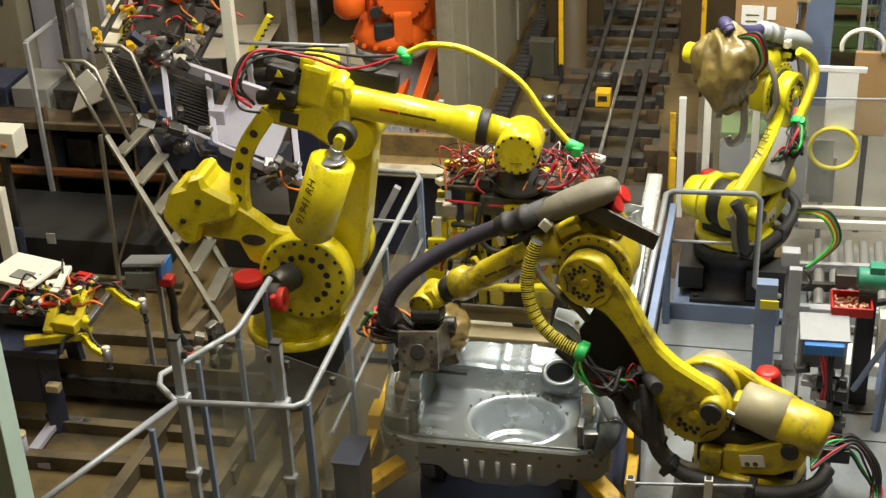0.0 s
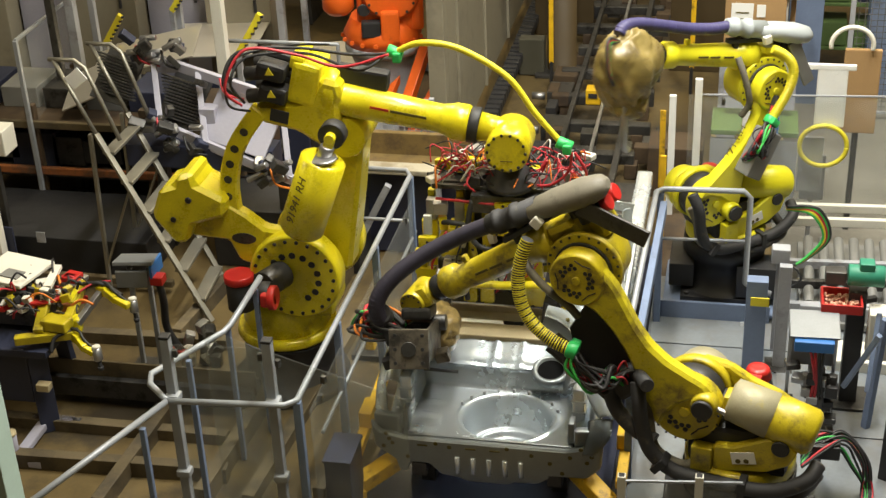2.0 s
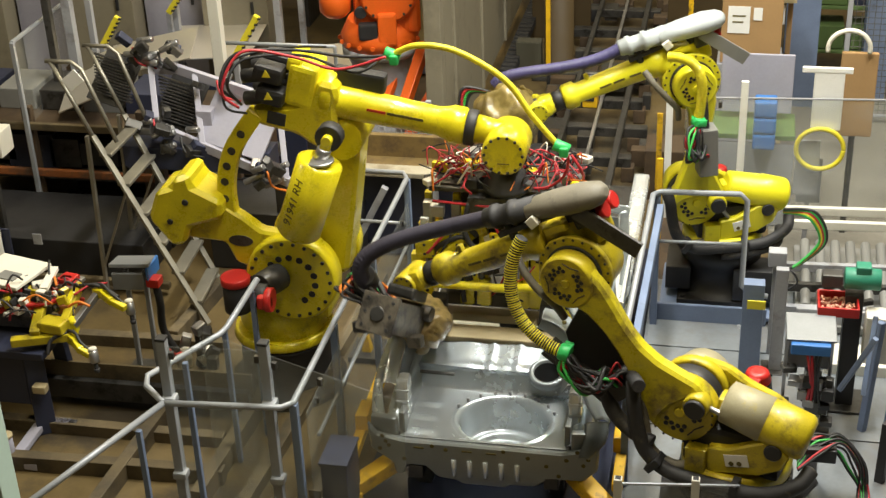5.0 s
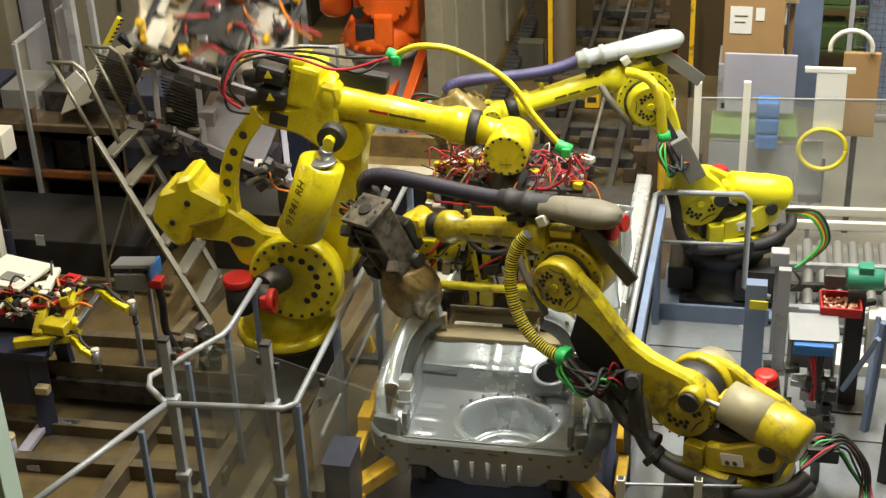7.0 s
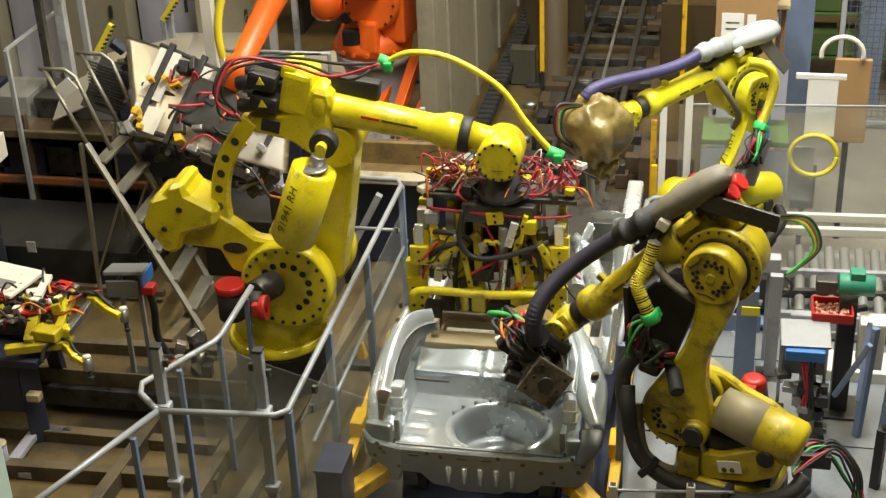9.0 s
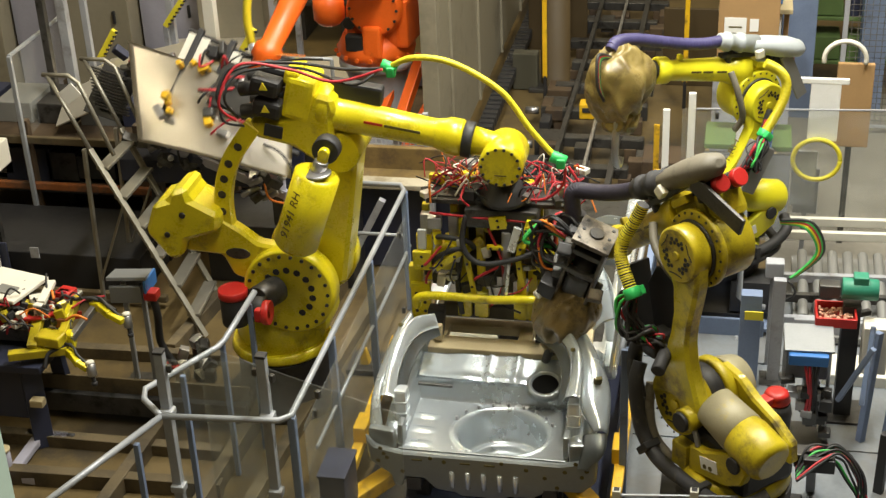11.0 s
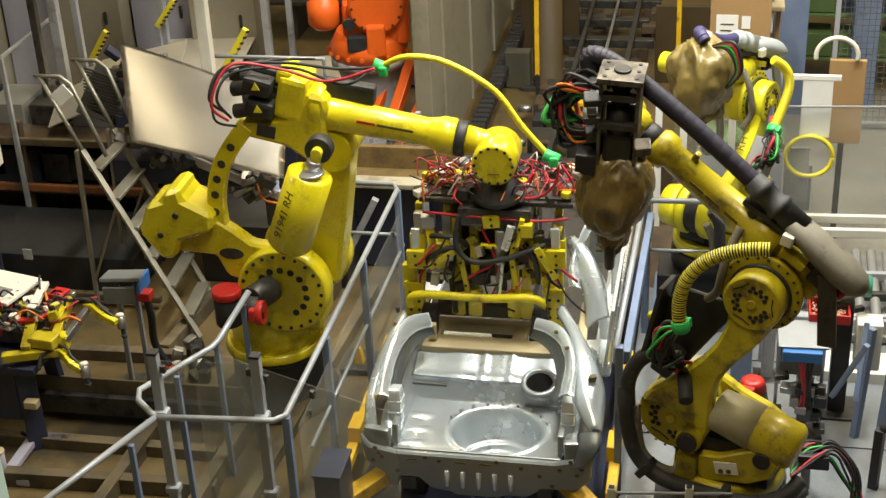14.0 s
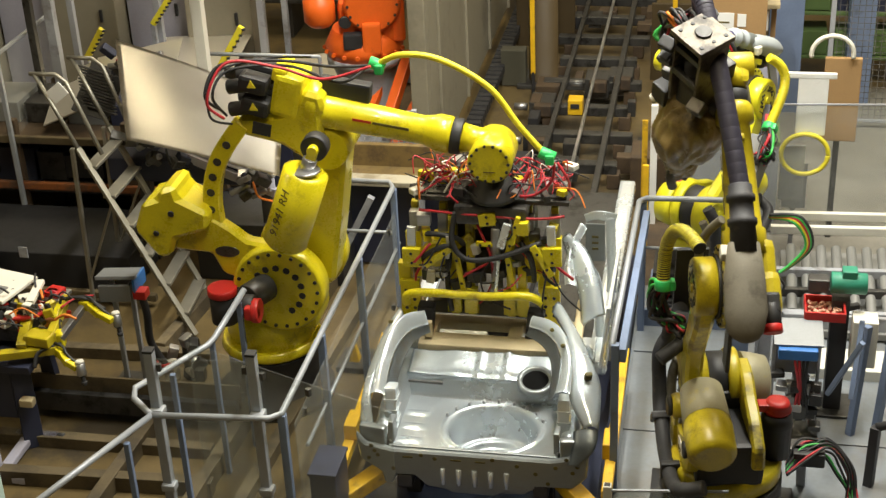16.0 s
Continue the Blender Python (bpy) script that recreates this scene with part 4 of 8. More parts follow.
def ribbon(bm, one, two, swell, thick=0.012, steps=24, across=8):
    """A pressed strip between two edge lines, bulged upward between them."""
    def glide(p, t):
        n = len(p) - 1
        k = min(int(t * n), n - 1)
        f = t * n - k
        a, b, c, d = p[max(k - 1, 0)], p[k], p[k + 1], p[min(k + 2, n)]
        return 0.5 * (2 * b + (c - a) * f + (2 * a - 5 * b + 4 * c - d) * f * f + (3 * b - a - 3 * c + d) * f ** 3)

    one, two = [V(p) for p in one], [V(p) for p in two]
    rows = []
    for i in range(steps + 1):
        a, b = glide(one, i / steps), glide(two, i / steps)
        rows.append([bm.verts.new(a.lerp(b, k / across) + V(0, -0.4, 1) * swell * math.sin(math.pi * k / across) ** 0.6) for k in range(across + 1)])
    fs = []
    for r, q in zip(rows, rows[1:]):
        for k in range(across):
            f = bm.faces.new((r[k], r[k + 1], q[k + 1], q[k]))
            f.smooth = True
            fs.append(f)
    bmesh.ops.solidify(bm, geom=fs, thickness=thick)


# hooped boot-opening frames and flared outer panels
bm = B()
ribbon(bm, [(-2.177, 7.820, 0.819), (-2.163, 8.000, 0.957), (-2.129, 8.200, 1.049), (-2.064, 8.400, 1.090), (-1.946, 8.550, 1.050)], [(-2.083, 7.840, 0.805), (-2.077, 8.020, 0.938), (-2.054, 8.200, 0.992), (-2.006, 8.380, 0.989), (-1.908, 8.500, 0.969)], 0.03)
hoop = part("hoop", bm, SHEET, car, "bright hooped frame of the boot opening")
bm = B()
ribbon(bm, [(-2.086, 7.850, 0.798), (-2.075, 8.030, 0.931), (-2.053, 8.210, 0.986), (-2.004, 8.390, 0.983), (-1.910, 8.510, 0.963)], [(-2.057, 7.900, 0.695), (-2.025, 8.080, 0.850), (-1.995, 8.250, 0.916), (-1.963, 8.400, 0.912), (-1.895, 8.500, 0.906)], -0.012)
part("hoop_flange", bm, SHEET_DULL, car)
bm = B()
ribbon(bm, [(-2.125, 8.600, 1.045), (-2.194, 8.350, 0.975), (-2.230, 8.100, 0.888), (-2.240, 7.850, 0.794), (-2.222, 7.680, 0.628)], [(-2.080, 8.500, 1.034), (-2.132, 8.220, 1.014), (-2.162, 8.020, 0.922), (-2.171, 7.820, 0.802), (-2.121, 7.680, 0.592)], 0.02)
part("quarter_panel", bm, SHEET, car, "bright flared outer quarter panel")
bm = B()
ribbon(bm, [(-0.856, 7.820, 0.928), (-0.858, 8.000, 1.057), (-0.922, 8.220, 1.110), (-1.033, 8.400, 1.112), (-1.179, 8.520, 1.075)], [(-0.960, 7.840, 0.898), (-0.933, 8.020, 1.017), (-0.987, 8.200, 1.066), (-1.090, 8.360, 1.048), (-1.205, 8.480, 1.012)], 0.03)
hoop = part("hoop", bm, SHEET, car, "bright hooped frame of the boot opening")
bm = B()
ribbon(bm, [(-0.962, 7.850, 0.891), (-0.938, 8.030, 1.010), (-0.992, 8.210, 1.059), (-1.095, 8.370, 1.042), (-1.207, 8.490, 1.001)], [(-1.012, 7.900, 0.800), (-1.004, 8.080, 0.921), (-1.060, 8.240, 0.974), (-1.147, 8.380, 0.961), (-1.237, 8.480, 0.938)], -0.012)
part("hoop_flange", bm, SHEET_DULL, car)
bm = B()
ribbon(bm, [(-1.020, 8.750, 1.054), (-0.872, 8.450, 1.018), (-0.756, 8.200, 0.969), (-0.672, 7.980, 0.881), (-0.662, 7.720, 0.726)], [(-1.071, 8.650, 1.037), (-0.944, 8.350, 1.021), (-0.887, 8.100, 0.970), (-0.861, 7.860, 0.858), (-0.752, 7.720, 0.727)], 0.045)
quarter = part("quarter_panel", bm, SHEET, car, "bright flared outer quarter panel with dark lock hole")
bm = B()
box(bm, (0.05, 0.03, 0.10), (-0.757, 7.980, 0.961), (30, 0, 20), bevel=0.014)
part("lock_hole", bm, INK, quarter)
bm = B()
ribbon(bm, [(-0.665, 7.720, 0.739), (-0.677, 7.620, 0.656), (-0.780, 7.580, 0.534)], [(-0.824, 7.720, 0.712), (-0.823, 7.640, 0.645), (-0.854, 7.600, 0.521)], 0.02)
part("bumper_corner", bm, SHEET_DULL, car)
for pts in ([(-2.147, 8.400, 1.025), (-2.019, 8.450, 1.018)], [(-1.025, 8.300, 1.098), (-0.931, 8.100, 1.106)]):
    for p in pts:
        bm = B()
        rod(bm, V(p) + V(0, 0.03, -0.01), V(p) + V(0, -0.035, 0.03), 0.014, seg=10)
        part("punched_hole", bm, INK, hoop)

bm = B()
ribbon(bm, [(-0.94, 9.25, 1.42), (-0.99, 9.15, 1.32), (-1.02, 9.0, 1.21), (-1.01, 8.9, 1.11)], [(-0.89, 9.25, 1.38), (-0.95, 9.15, 1.27), (-0.95, 9.0, 1.17), (-0.92, 8.9, 1.1)], 0.02)
part("rear_pillar", bm, SHEET, car, "bright rear roof pillar")
bm = B()
ribbon(bm, [(-0.97, 9.8, 1.21), (-0.86, 9.8, 1.25), (-0.71, 9.8, 1.23)], [(-0.95, 9.8, 1.15), (-0.86, 9.8, 1.17), (-0.73, 9.8, 1.15)], 0.02)
part("roof_cross_rail", bm, SHEET, car, "bright pressed roof cross rail")
bm = B()
ribbon(bm, [(-0.81, 9.8, 1.16), (-0.8, 9.8, 0.89), (-0.79, 9.8, 0.64), (-0.81, 9.8, 0.48)], [(-0.73, 9.8, 1.19), (-0.72, 9.8, 0.89), (-0.71, 9.8, 0.65), (-0.69, 9.8, 0.49)], 0.025)
part("centre_pillar", bm, SHEET, car, "bright pressed centre pillar")
bm = B()
ribbon(bm, [(-0.78, 9.6, 0.56), (-0.77, 9.5, 0.47), (-0.76, 9.4, 0.38)], [(-0.69, 9.6, 0.56), (-0.7, 9.5, 0.48), (-0.71, 9.4, 0.39)], 0.02)
part("pillar_foot", bm, SHEET, car, "")
bm = B()
ribbon(bm, [(-0.96, 9.2, 1.2), (-0.87, 9.2, 1.09), (-0.83, 9.22, 0.92), (-0.83, 9.2, 0.69), (-0.8, 9.1, 0.47)], [(-0.93, 9.2, 1.22), (-0.82, 9.2, 1.09), (-0.77, 9.22, 0.92), (-0.76, 9.2, 0.7), (-0.73, 9.1, 0.47)], 0.02)
part("door_aperture_frame", bm, SHEET, car, "bright curved frame of the door opening")
bm = B()
box(bm, (0.150, 0.012, 0.320), (-0.885, 9.86, 0.950), bevel=0.004)
sill_panel = part("pillar_web", bm, SHEET_DULL, car, "dull slotted web of the pillar")
for k in range(3):
    bm = B()
    box(bm, (0.05, 0.006, 0.018), (-0.885, 9.85, 0.950 + 0.05 * (k - 1)), bevel=0.002)
    part("slot", bm, INK, sill_panel)
bm = B()
box(bm, (0.03, 0.9, 0.5), (CX + 0.76, 9.2, 0.78), (0, 6, 0), bevel=0.01)
part("body_side", bm, SHEET, car, "body-side inner panel")
bm = B()
ribbon(bm, [(-0.997, 9.250, 1.321), (-0.869, 9.100, 1.280), (-0.775, 8.950, 1.133), (-0.713, 8.800, 0.942)], [(-1.064, 9.200, 1.307), (-0.991, 9.050, 1.192), (-0.911, 8.900, 1.030), (-0.880, 8.750, 0.846)], 0.04)
part("inner_panel", bm, SHEET, car, "bright inner body-side pressing")
# front floor and seat frame in tan pressings
bm = B()
box(bm, (1.06, 0.17, 0.07), (CX, 8.63, 0.745), bevel=0.01)
box(bm, (1.06, 0.10, 0.07), (CX, 8.93, 0.735), bevel=0.01)
for x in (-0.48, 0.13, 0.48):
    box(bm, (0.10, 0.20, 0.066), (CX + x, 8.80, 0.74), bevel=0.01)
part("seat_frame", bm, CARD, car, "tan pressed cross-member frame")
bm = B()
box(bm, (1.3, 2.6, 0.04), (CX, 10.3, 0.50))
box(bm, (0.24, 2.4, 0.14), (CX, 10.2, 0.58), bevel=0.05)
part("front_floor", bm, DARK_STEEL, car)
bm = B()
box(bm, (1.36, 0.4, 0.035), (CX, 8.86, 0.58))
part("floor_sheet", bm, SHEET, car)

# yellow carrier brackets under the body
carrier = thing("body_carrier", "yellow painted steel carrier brackets under the car body", "carrier")
for sgn in (-1, 1):
    bm = B()
    box(bm, (0.42, 0.12, 0.10), (CX + sgn * 0.72, 7.60, 0.26), (0, sgn * 16, sgn * -42), bevel=0.012)
    box(bm, (0.13, 0.14, 0.20), (CX + sgn * 0.87, 7.46, 0.10), (0, 0, sgn * -42), bevel=0.012)
    part("bracket", bm, YELLOW_TOOL, carrier)
    bm = B()
    box(bm, (0.07, 1.5, 0.07), (CX + sgn * 0.88, 8.3, 0.43), (6 * 1, 0, 0), bevel=0.01)
    box(bm, (0.09, 0.20, 0.12), (CX + sgn * 0.87, 7.95, 0.47), bevel=0.01)
    part("side_bar", bm, YELLOW_TOOL, carrier)
    bm = B()
    box(bm, (0.10, 3.6, 0.10), (CX + sgn * 0.45, 9.4, 0.30), bevel=0.01)
    for y in (7.9, 9.3, 10.8):
        box(bm, (0.1, 0.1, 0.26), (CX + sgn * 0.45, y, 0.13), bevel=0.01)
    part("skid", bm, DARK_STEEL, carrier)

# ---- large handling robot with link bar, balance cylinder and counterweight ----
LY = 8.70
big = thing("handling_robot", "large yellow handling robot with counterweight and lettered balance cylinder", "industrial robot")
LB = (-3.22, 8.98)
bm = B()
lathe(bm, (LB[0], LB[1], 0.0), (LB[0], LB[1], 0.46), [(0, 0.44), (0.15, 0.44), (0.2, 0.34), (0.9, 0.34), (1, 0.37)], 30)
part("pedestal", bm, BLACK, big)
bm = B()
lathe(bm, (LB[0], LB[1], 0.46), (LB[0], LB[1], 0.54), [(0, 0.36), (0.3, 0.38), (1, 0.36)], 34)
lathe(bm, (LB[0], LB[1], 0.54), (LB[0] + 0.06, LB[1], 0.80), [(0, 0.33), (0.5, 0.31), (1, 0.29)], 30)
box(bm, (0.54, 0.42, 0.50), (LB[0] + 0.14, LB[1] + 0.05, 0.90), bevel=0.07)
base = part("turret", bm, YELLOW, big)
J2 = V((-3.027, 8.700, 1.074))
JN = J2 + V(0, 0.04, 0)
bm = B()
rod(bm, (J2.x, 8.66, J2.z), (J2.x, 8.84, J2.z), 0.335, seg=40, chamfer=0.02)
rod(bm, (J2.x + 0.06, 9.12, J2.z + 0.08), (J2.x + 0.06, 9.26, J2.z + 0.08), 0.33, seg=36, chamfer=0.02)
rod(bm, (J2.x, 8.84, J2.z), (J2.x + 0.04, 9.12, J2.z + 0.05), 0.24, seg=24)
part("shoulder_disc", bm, YELLOW, big, "round yellow shoulder flange with bolts")
studs("bolt", big, [(J2.x + 0.29 * math.cos(math.pi * k / 11), 8.66, J2.z + 0.29 * math.sin(math.pi * k / 11)) for k in range(22)], (0, -1, 0), 0.014, 0.012, BLACK)
studs("slot", big, [(J2.x + 0.18 * math.cos(radians(-60 + 25 * k)), 8.66, J2.z + 0.18 * math.sin(radians(-60 + 25 * k))) for k in range(10)], (0, -1, 0), 0.026, 0.006, BLACK)
bm = B()
rod(bm, (J2.x - 0.16, 8.46, J2.z + 0.04), (J2.x - 0.08, 8.66, J2.z + 0.03), 0.10, seg=20)
part("shoulder_motor", bm, DARK_STEEL, big)
for p, nm in ((V((-3.428, 8.620, 1.042)), "motor"), (V((-3.099, 8.360, 1.111)), "motor")):
    bm = B()
    if p.x < -3.3:
        rod(bm, p + V(0, 0, -0.22), p + V(0, 0, 0.0), 0.10, seg=18)
        m = part(nm, bm, BLACK, big)
        bm = B()
        rod(bm, p + V(0, 0, 0.0), p + V(0, 0, 0.06), 0.108, seg=18)
        part("motor_cap", bm, RED, m, "red motor cap")
    else:
        rod(bm, p + V(-0.1, 0.0, 0), p + V(0.0, 0, 0), 0.085, seg=16)
        m = part(nm, bm, BLACK, big)
        bm = B()
        rod(bm, p + V(0.0, -0.05, 0), p + V(0.05, -0.05, 0.0), 0.088, seg=14)
        box(bm, (0.1, 0.08, 0.1), p + V(0.0, -0.08, 0), bevel=0.02)
        part("motor_cap", bm, RED, m, "red motor cap")
# crank arm and counterweight
cw = V((-3.801, 8.750, 1.520))
bm = B()
outline = [(-0.24, -0.02), (-0.155, 0.205), (-0.04, 0.245), (-0.015, 0.31), (0.10, 0.35), (0.12, 0.255), (0.325, 0.15), (0.31, 0.015), (0.065, -0.065), (0.015, -0.205), (-0.085, -0.23)]
plate(bm, outline, 0.34, Matrix.Translation(cw + V(0, 0.06, 0)), 0.03)
cwp = part("counterweight", bm, YELLOW, big, "faceted yellow counterweight block")
bm = B()
rod(bm, cw + V(-0.07, -0.125, -0.02), cw + V(-0.07, -0.11, -0.02), 0.022, seg=10)
part("plug", bm, BLACK, cwp)
bm = B()
rod(bm, cw + V(0.06, -0.125, 0.14), cw + V(0.06, -0.11, 0.14), 0.024, seg=10)
part("plug", bm, BLACK, cwp)
bm = B()
plate(bm, [(-3.76, 1.62), (-3.51, 1.596), (-3.364, 1.504), (-3.248, 1.41), (-3.09, 1.39), (-3.08, 1.10), (-3.312, 1.096), (-3.45, 1.14), (-3.52, 1.30), (-3.80, 1.32)], 0.12, Matrix.Translation((0, 8.80, 0)), 0.02)
part("crank_arm", bm, YELLOW, big, "flat yellow crank arm")
bm = B()
lathe(bm, (-3.40, 8.745, 1.325), (-3.40, 8.736, 1.325), [(0, 0.075), (1, 0.072)], 20)
for v in bm.verts:
    v.co.x = -3.40 + (v.co.x + 3.40) * 1.25
    v.co.z = 1.325 + (v.co.z - 1.325) * 0.6
part("crank_recess", bm, DARK_STEEL, big)
# slotted link bar
l0, l1, l2, l3 = V((-3.469, 8.800, 1.380)), V((-3.482, 8.800, 1.717)), V((-3.399, 8.800, 2.019)), V((-3.197, 8.800, 2.309))
bm = B()
line = smooth_line([l0, l1, l2, l3], 5)
left, right = [], []
for i, p in enumerate(line):
    d = (line[min(i + 1, len(line) - 1)] - line[max(i - 1, 0)]).normalized()
    nrm = V(-d.z, 0, d.x)
    left.append(p + nrm * 0.062)
    right.append(p - nrm * 0.062)
plate(bm, [(p.x, p.z) for p in left + right[::-1]], 0.09, Matrix.Translation((0, 8.8, 0)), 0.01)
bar = part("link_bar", bm, YELLOW, big, "yellow slotted link bar")
studs("lightening_hole", bar, [line[i] + V(0, -0.046, 0) for i in range(2, 14, 2)], (0, -1, 0), 0.030, 0.004, DARK_STEEL, 14)
# balance cylinder
c0, c1 = V((-2.666, 8.450, 2.131)), V((-2.873, 8.450, 1.572))
bm = B()
lathe(bm, c0, c1, [(0, 0.12), (0.03, 0.155), (0.95, 0.155), (1, 0.13)], 28)
cyl = part("balance_cylinder", bm, YELLOW, big, "yellow balance cylinder with painted lettering")
bm = B()
rod(bm, c0, c0 + (c0 - c1) * 0.16, 0.05)
rod(bm, c0 + V(0, -0.03, 0), c0 + V(0.0, -0.03, 0.02), 0.10)
part("piston_rod", bm, STEEL, cyl)
bm = B()
e = c0 + (c0 - c1) * 0.26
rod(bm, e + V(0, 0.02, 0), e + V(0, 0.12, 0), 0.092, seg=24)
part("rod_eye", bm, BLACK, cyl)
bm = B()
rod(bm, e + V(0, -0.03, 0), e + V(0, 0.04, 0), 0.038, seg=14)
box(bm, (0.07, 0.05, 0.10), e + V(-0.015, 0.0, -0.05), (0, 20, 0), 0.012)
part("rod_clevis", bm, YELLOW, cyl)
ax = (c0 - c1).normalized()
mid = (c0 + c1) / 2
toward = (V(EYE) - mid)
toward = (toward - ax * toward.dot(ax)).normalized()
toward = Matrix.Rotation(radians(-34), 3, ax) @ toward
side = ax.cross(toward)
rot = Matrix((ax, toward.cross(ax), toward)).transposed().to_4x4()
writing("91941 RH", 0.088, INK, cyl, Matrix.Translation(mid + toward * 0.157) @ rot)
# main link, elbow, forearm
k0, k1 = V((-2.843, 9.050, 1.058)), V((-2.630, 9.050, 2.106))
bm = B()
d = (k1 - k0).normalized()
nrm = V(-d.z, 0, d.x)
pts = [k0 - nrm * 0.17, k0 - nrm * 0.02 + d * 0.5 - nrm * 0.13, k1 - nrm * 0.12, k1 + nrm * 0.0 + d * 0.14, k1 + nrm * 0.13, k0 + nrm * 0.12 + d * 0.4, k0 + nrm * 0.17]
plate(bm, [(p.x, p.z) for p in pts], 0.30, Matrix.Translation((0, 9.05, 0)), 0.03)
rod(bm, k1 + V(0, -0.22, 0), k1 + V(0, 0.2, 0), 0.15, seg=26)
part("lower_arm", bm, YELLOW, big, "broad yellow lower arm")
j = V((-2.763, 8.850, 2.312))
bm = B()
outline = [(-0.46, 0.05), (-0.44, -0.09), (-0.16, -0.15), (-0.10, -0.20), (0.0, -0.26), (0.09, -0.25), (0.13, -0.14), (0.13, 0.06), (0.16, 0.12), (0.14, 0.22), (0.02, 0.25), (-0.06, 0.10), (-0.20, 0.06)]
plate(bm, outline, 0.30, Matrix.Translation(j + V(0, 0.06, 0)), 0.03)
elb = part("elbow", bm, YELLOW, big, "yellow elbow casting")
bm = B()
box(bm, (0.20, 0.30, 0.30), j + V(-0.10, 0.05, 0.20), (0, 14, 0), bevel=0.035)
box(bm, (0.10, 0.26, 0.10), j + V(-0.14, 0.05, 0.35), (0, 14, 0), bevel=0.025)
part("gear_block", bm, YELLOW, elb, "faceted yellow gear block")
bm = B()
rod(bm, j + V(0.02, 0.05, 0.12), j + V(0.10, 0.05, 0.107), 0.155, seg=28, chamfer=0.012)
part("forearm_flange", bm, YELLOW, elb)
bm = B()
box(bm, (0.13, 0.01, 0.09), j + V(-0.27, -0.145, -0.01), (0, 12, 0), bevel=0.02)
part("opening", bm, BLACK, elb)
for dz in (0.10, 0.26):
    for dy in (-0.08, 0.14):
        bm = B()
        box(bm, (0.20, 0.15, 0.12), j + V(-0.31, dy, dz + 0.04), (0, 14, 0), bevel=0.03)
        rod(bm, j + V(-0.38, dy, dz + 0.02), j + V(-0.50, dy, dz), 0.05)
        part("motor", bm, BLACK, elb, "black axis motor")
for dz in (0.15, 0.31):
    bm = B()
    plate(bm, [(-0.03, -0.02), (0.03, -0.02), (0.0, 0.035)], 0.006, Matrix.Translation(j + V(-0.31, -0.158, dz)), 0.0)
    part("warning_mark", bm, YELLOW_HOSE, elb)
f0, f1 = V((-2.751, 8.900, 2.387)), V((-1.767, 8.900, 2.223))
bm = B()
lathe(bm, f0, f1, [(0, 0.14), (0.06, 0.14), (0.08, 0.118), (0.80, 0.098), (0.86, 0.112), (0.90, 0.128), (0.98, 0.128), (1, 0.118)], 28)
fa = part("forearm", bm, YELLOW, big, "long round yellow forearm tube")
for s, mtl in ((0.40, RED), (0.54, INK), (0.66, INK)):
    bm = B()
    box(bm, (0.13, 0.004, 0.018), f0.lerp(f1, s) + V(0, -0.119 + 0.012 * s, 0.03), (0, 9, 0), bevel=0)
    part("label_bar", bm, mtl, fa)
bm = B()
box(bm, (0.03, 0.05, 0.02), f0.lerp(f1, 0.1) + V(0, -0.05, 0.15), bevel=0.004)
part("lifting_lug", bm, YELLOW, fa)
bm = B()
d = (f1 - f0).normalized()
rod(bm, f1, f1 + d * 0.07, 0.125, seg=24)
part("wrist_ring", bm, BLACK, fa)
w = V((-1.484, 8.800, 2.122))
bm = B()
lathe(bm, f1 + d * 0.07, f1 + d * 0.30, [(0, 0.10), (0.4, 0.09), (1, 0.085)], 20)
rod(bm, w + V(0, -0.12, 0), w + V(0, 0.22, 0), 0.150, seg=30, chamfer=0.02)
wr = part("wrist", bm, YELLOW, big, "round yellow wrist drum")
studs("bolt", wr, [w + V(0.128 * math.cos(math.pi * k / 7), -0.118, 0.128 * math.sin(math.pi * k / 7)) for k in range(14)], (0, -1, 0), 0.011, 0.010, BLACK)
bm = B()
box(bm, (0.08, 0.004, 0.006), w + V(0, -0.122, -0.06), bevel=0.0)
part("nameplate", bm, INK, wr)
bm = B()
lathe(bm, w + V(0, 0.03, -0.12), w + V(0, 0.05, -0.30), [(0, 0.10), (0.5, 0.11), (0.55, 0.14), (0.75, 0.14), (0.8, 0.17), (1, 0.17)], 26)
part("flange", bm, BLACK, wr)
# hoses of the handling robot
for i, (pts, r, mtl, nm) in enumerate((
        ([(-3.305, 8.700, 2.433), (-3.367, 8.600, 2.573), (-3.270, 8.700, 2.757), (-2.908, 8.800, 2.761), (-2.523, 8.800, 2.728), (-2.246, 8.800, 2.747)], 0.011, BLACK, "hose"),
        ([(-3.269, 8.700, 2.393), (-3.315, 8.600, 2.575), (-3.215, 8.700, 2.720), (-2.833, 8.800, 2.724), (-2.463, 8.700, 2.659), (-2.292, 8.800, 2.737)], 0.010, BLACK, "hose"),
        ([(-3.235, 8.700, 2.333), (-3.351, 8.600, 2.431), (-3.316, 8.700, 2.696), (-3.003, 8.850, 2.751), (-2.688, 8.850, 2.774)], 0.009, BLACK, "hose"),
        ([(-3.253, 8.600, 2.415), (-3.320, 8.500, 2.575), (-3.192, 8.600, 2.810), (-2.880, 8.700, 2.753), (-2.577, 8.700, 2.678), (-2.247, 8.700, 2.777)], 0.010, RED_HOSE, "hose"))):
    bm = B()
    tube(bm, pts, r, 7, 8)
    part(nm, bm, mtl, big)
bm = B()
tube(bm, [(-2.230, 8.800, 2.752), (-2.049, 8.750, 2.844), (-1.789, 8.750, 2.815), (-1.479, 8.750, 2.633), (-1.297, 8.750, 2.385), (-1.111, 8.750, 2.164)], 0.021, 10, 10)
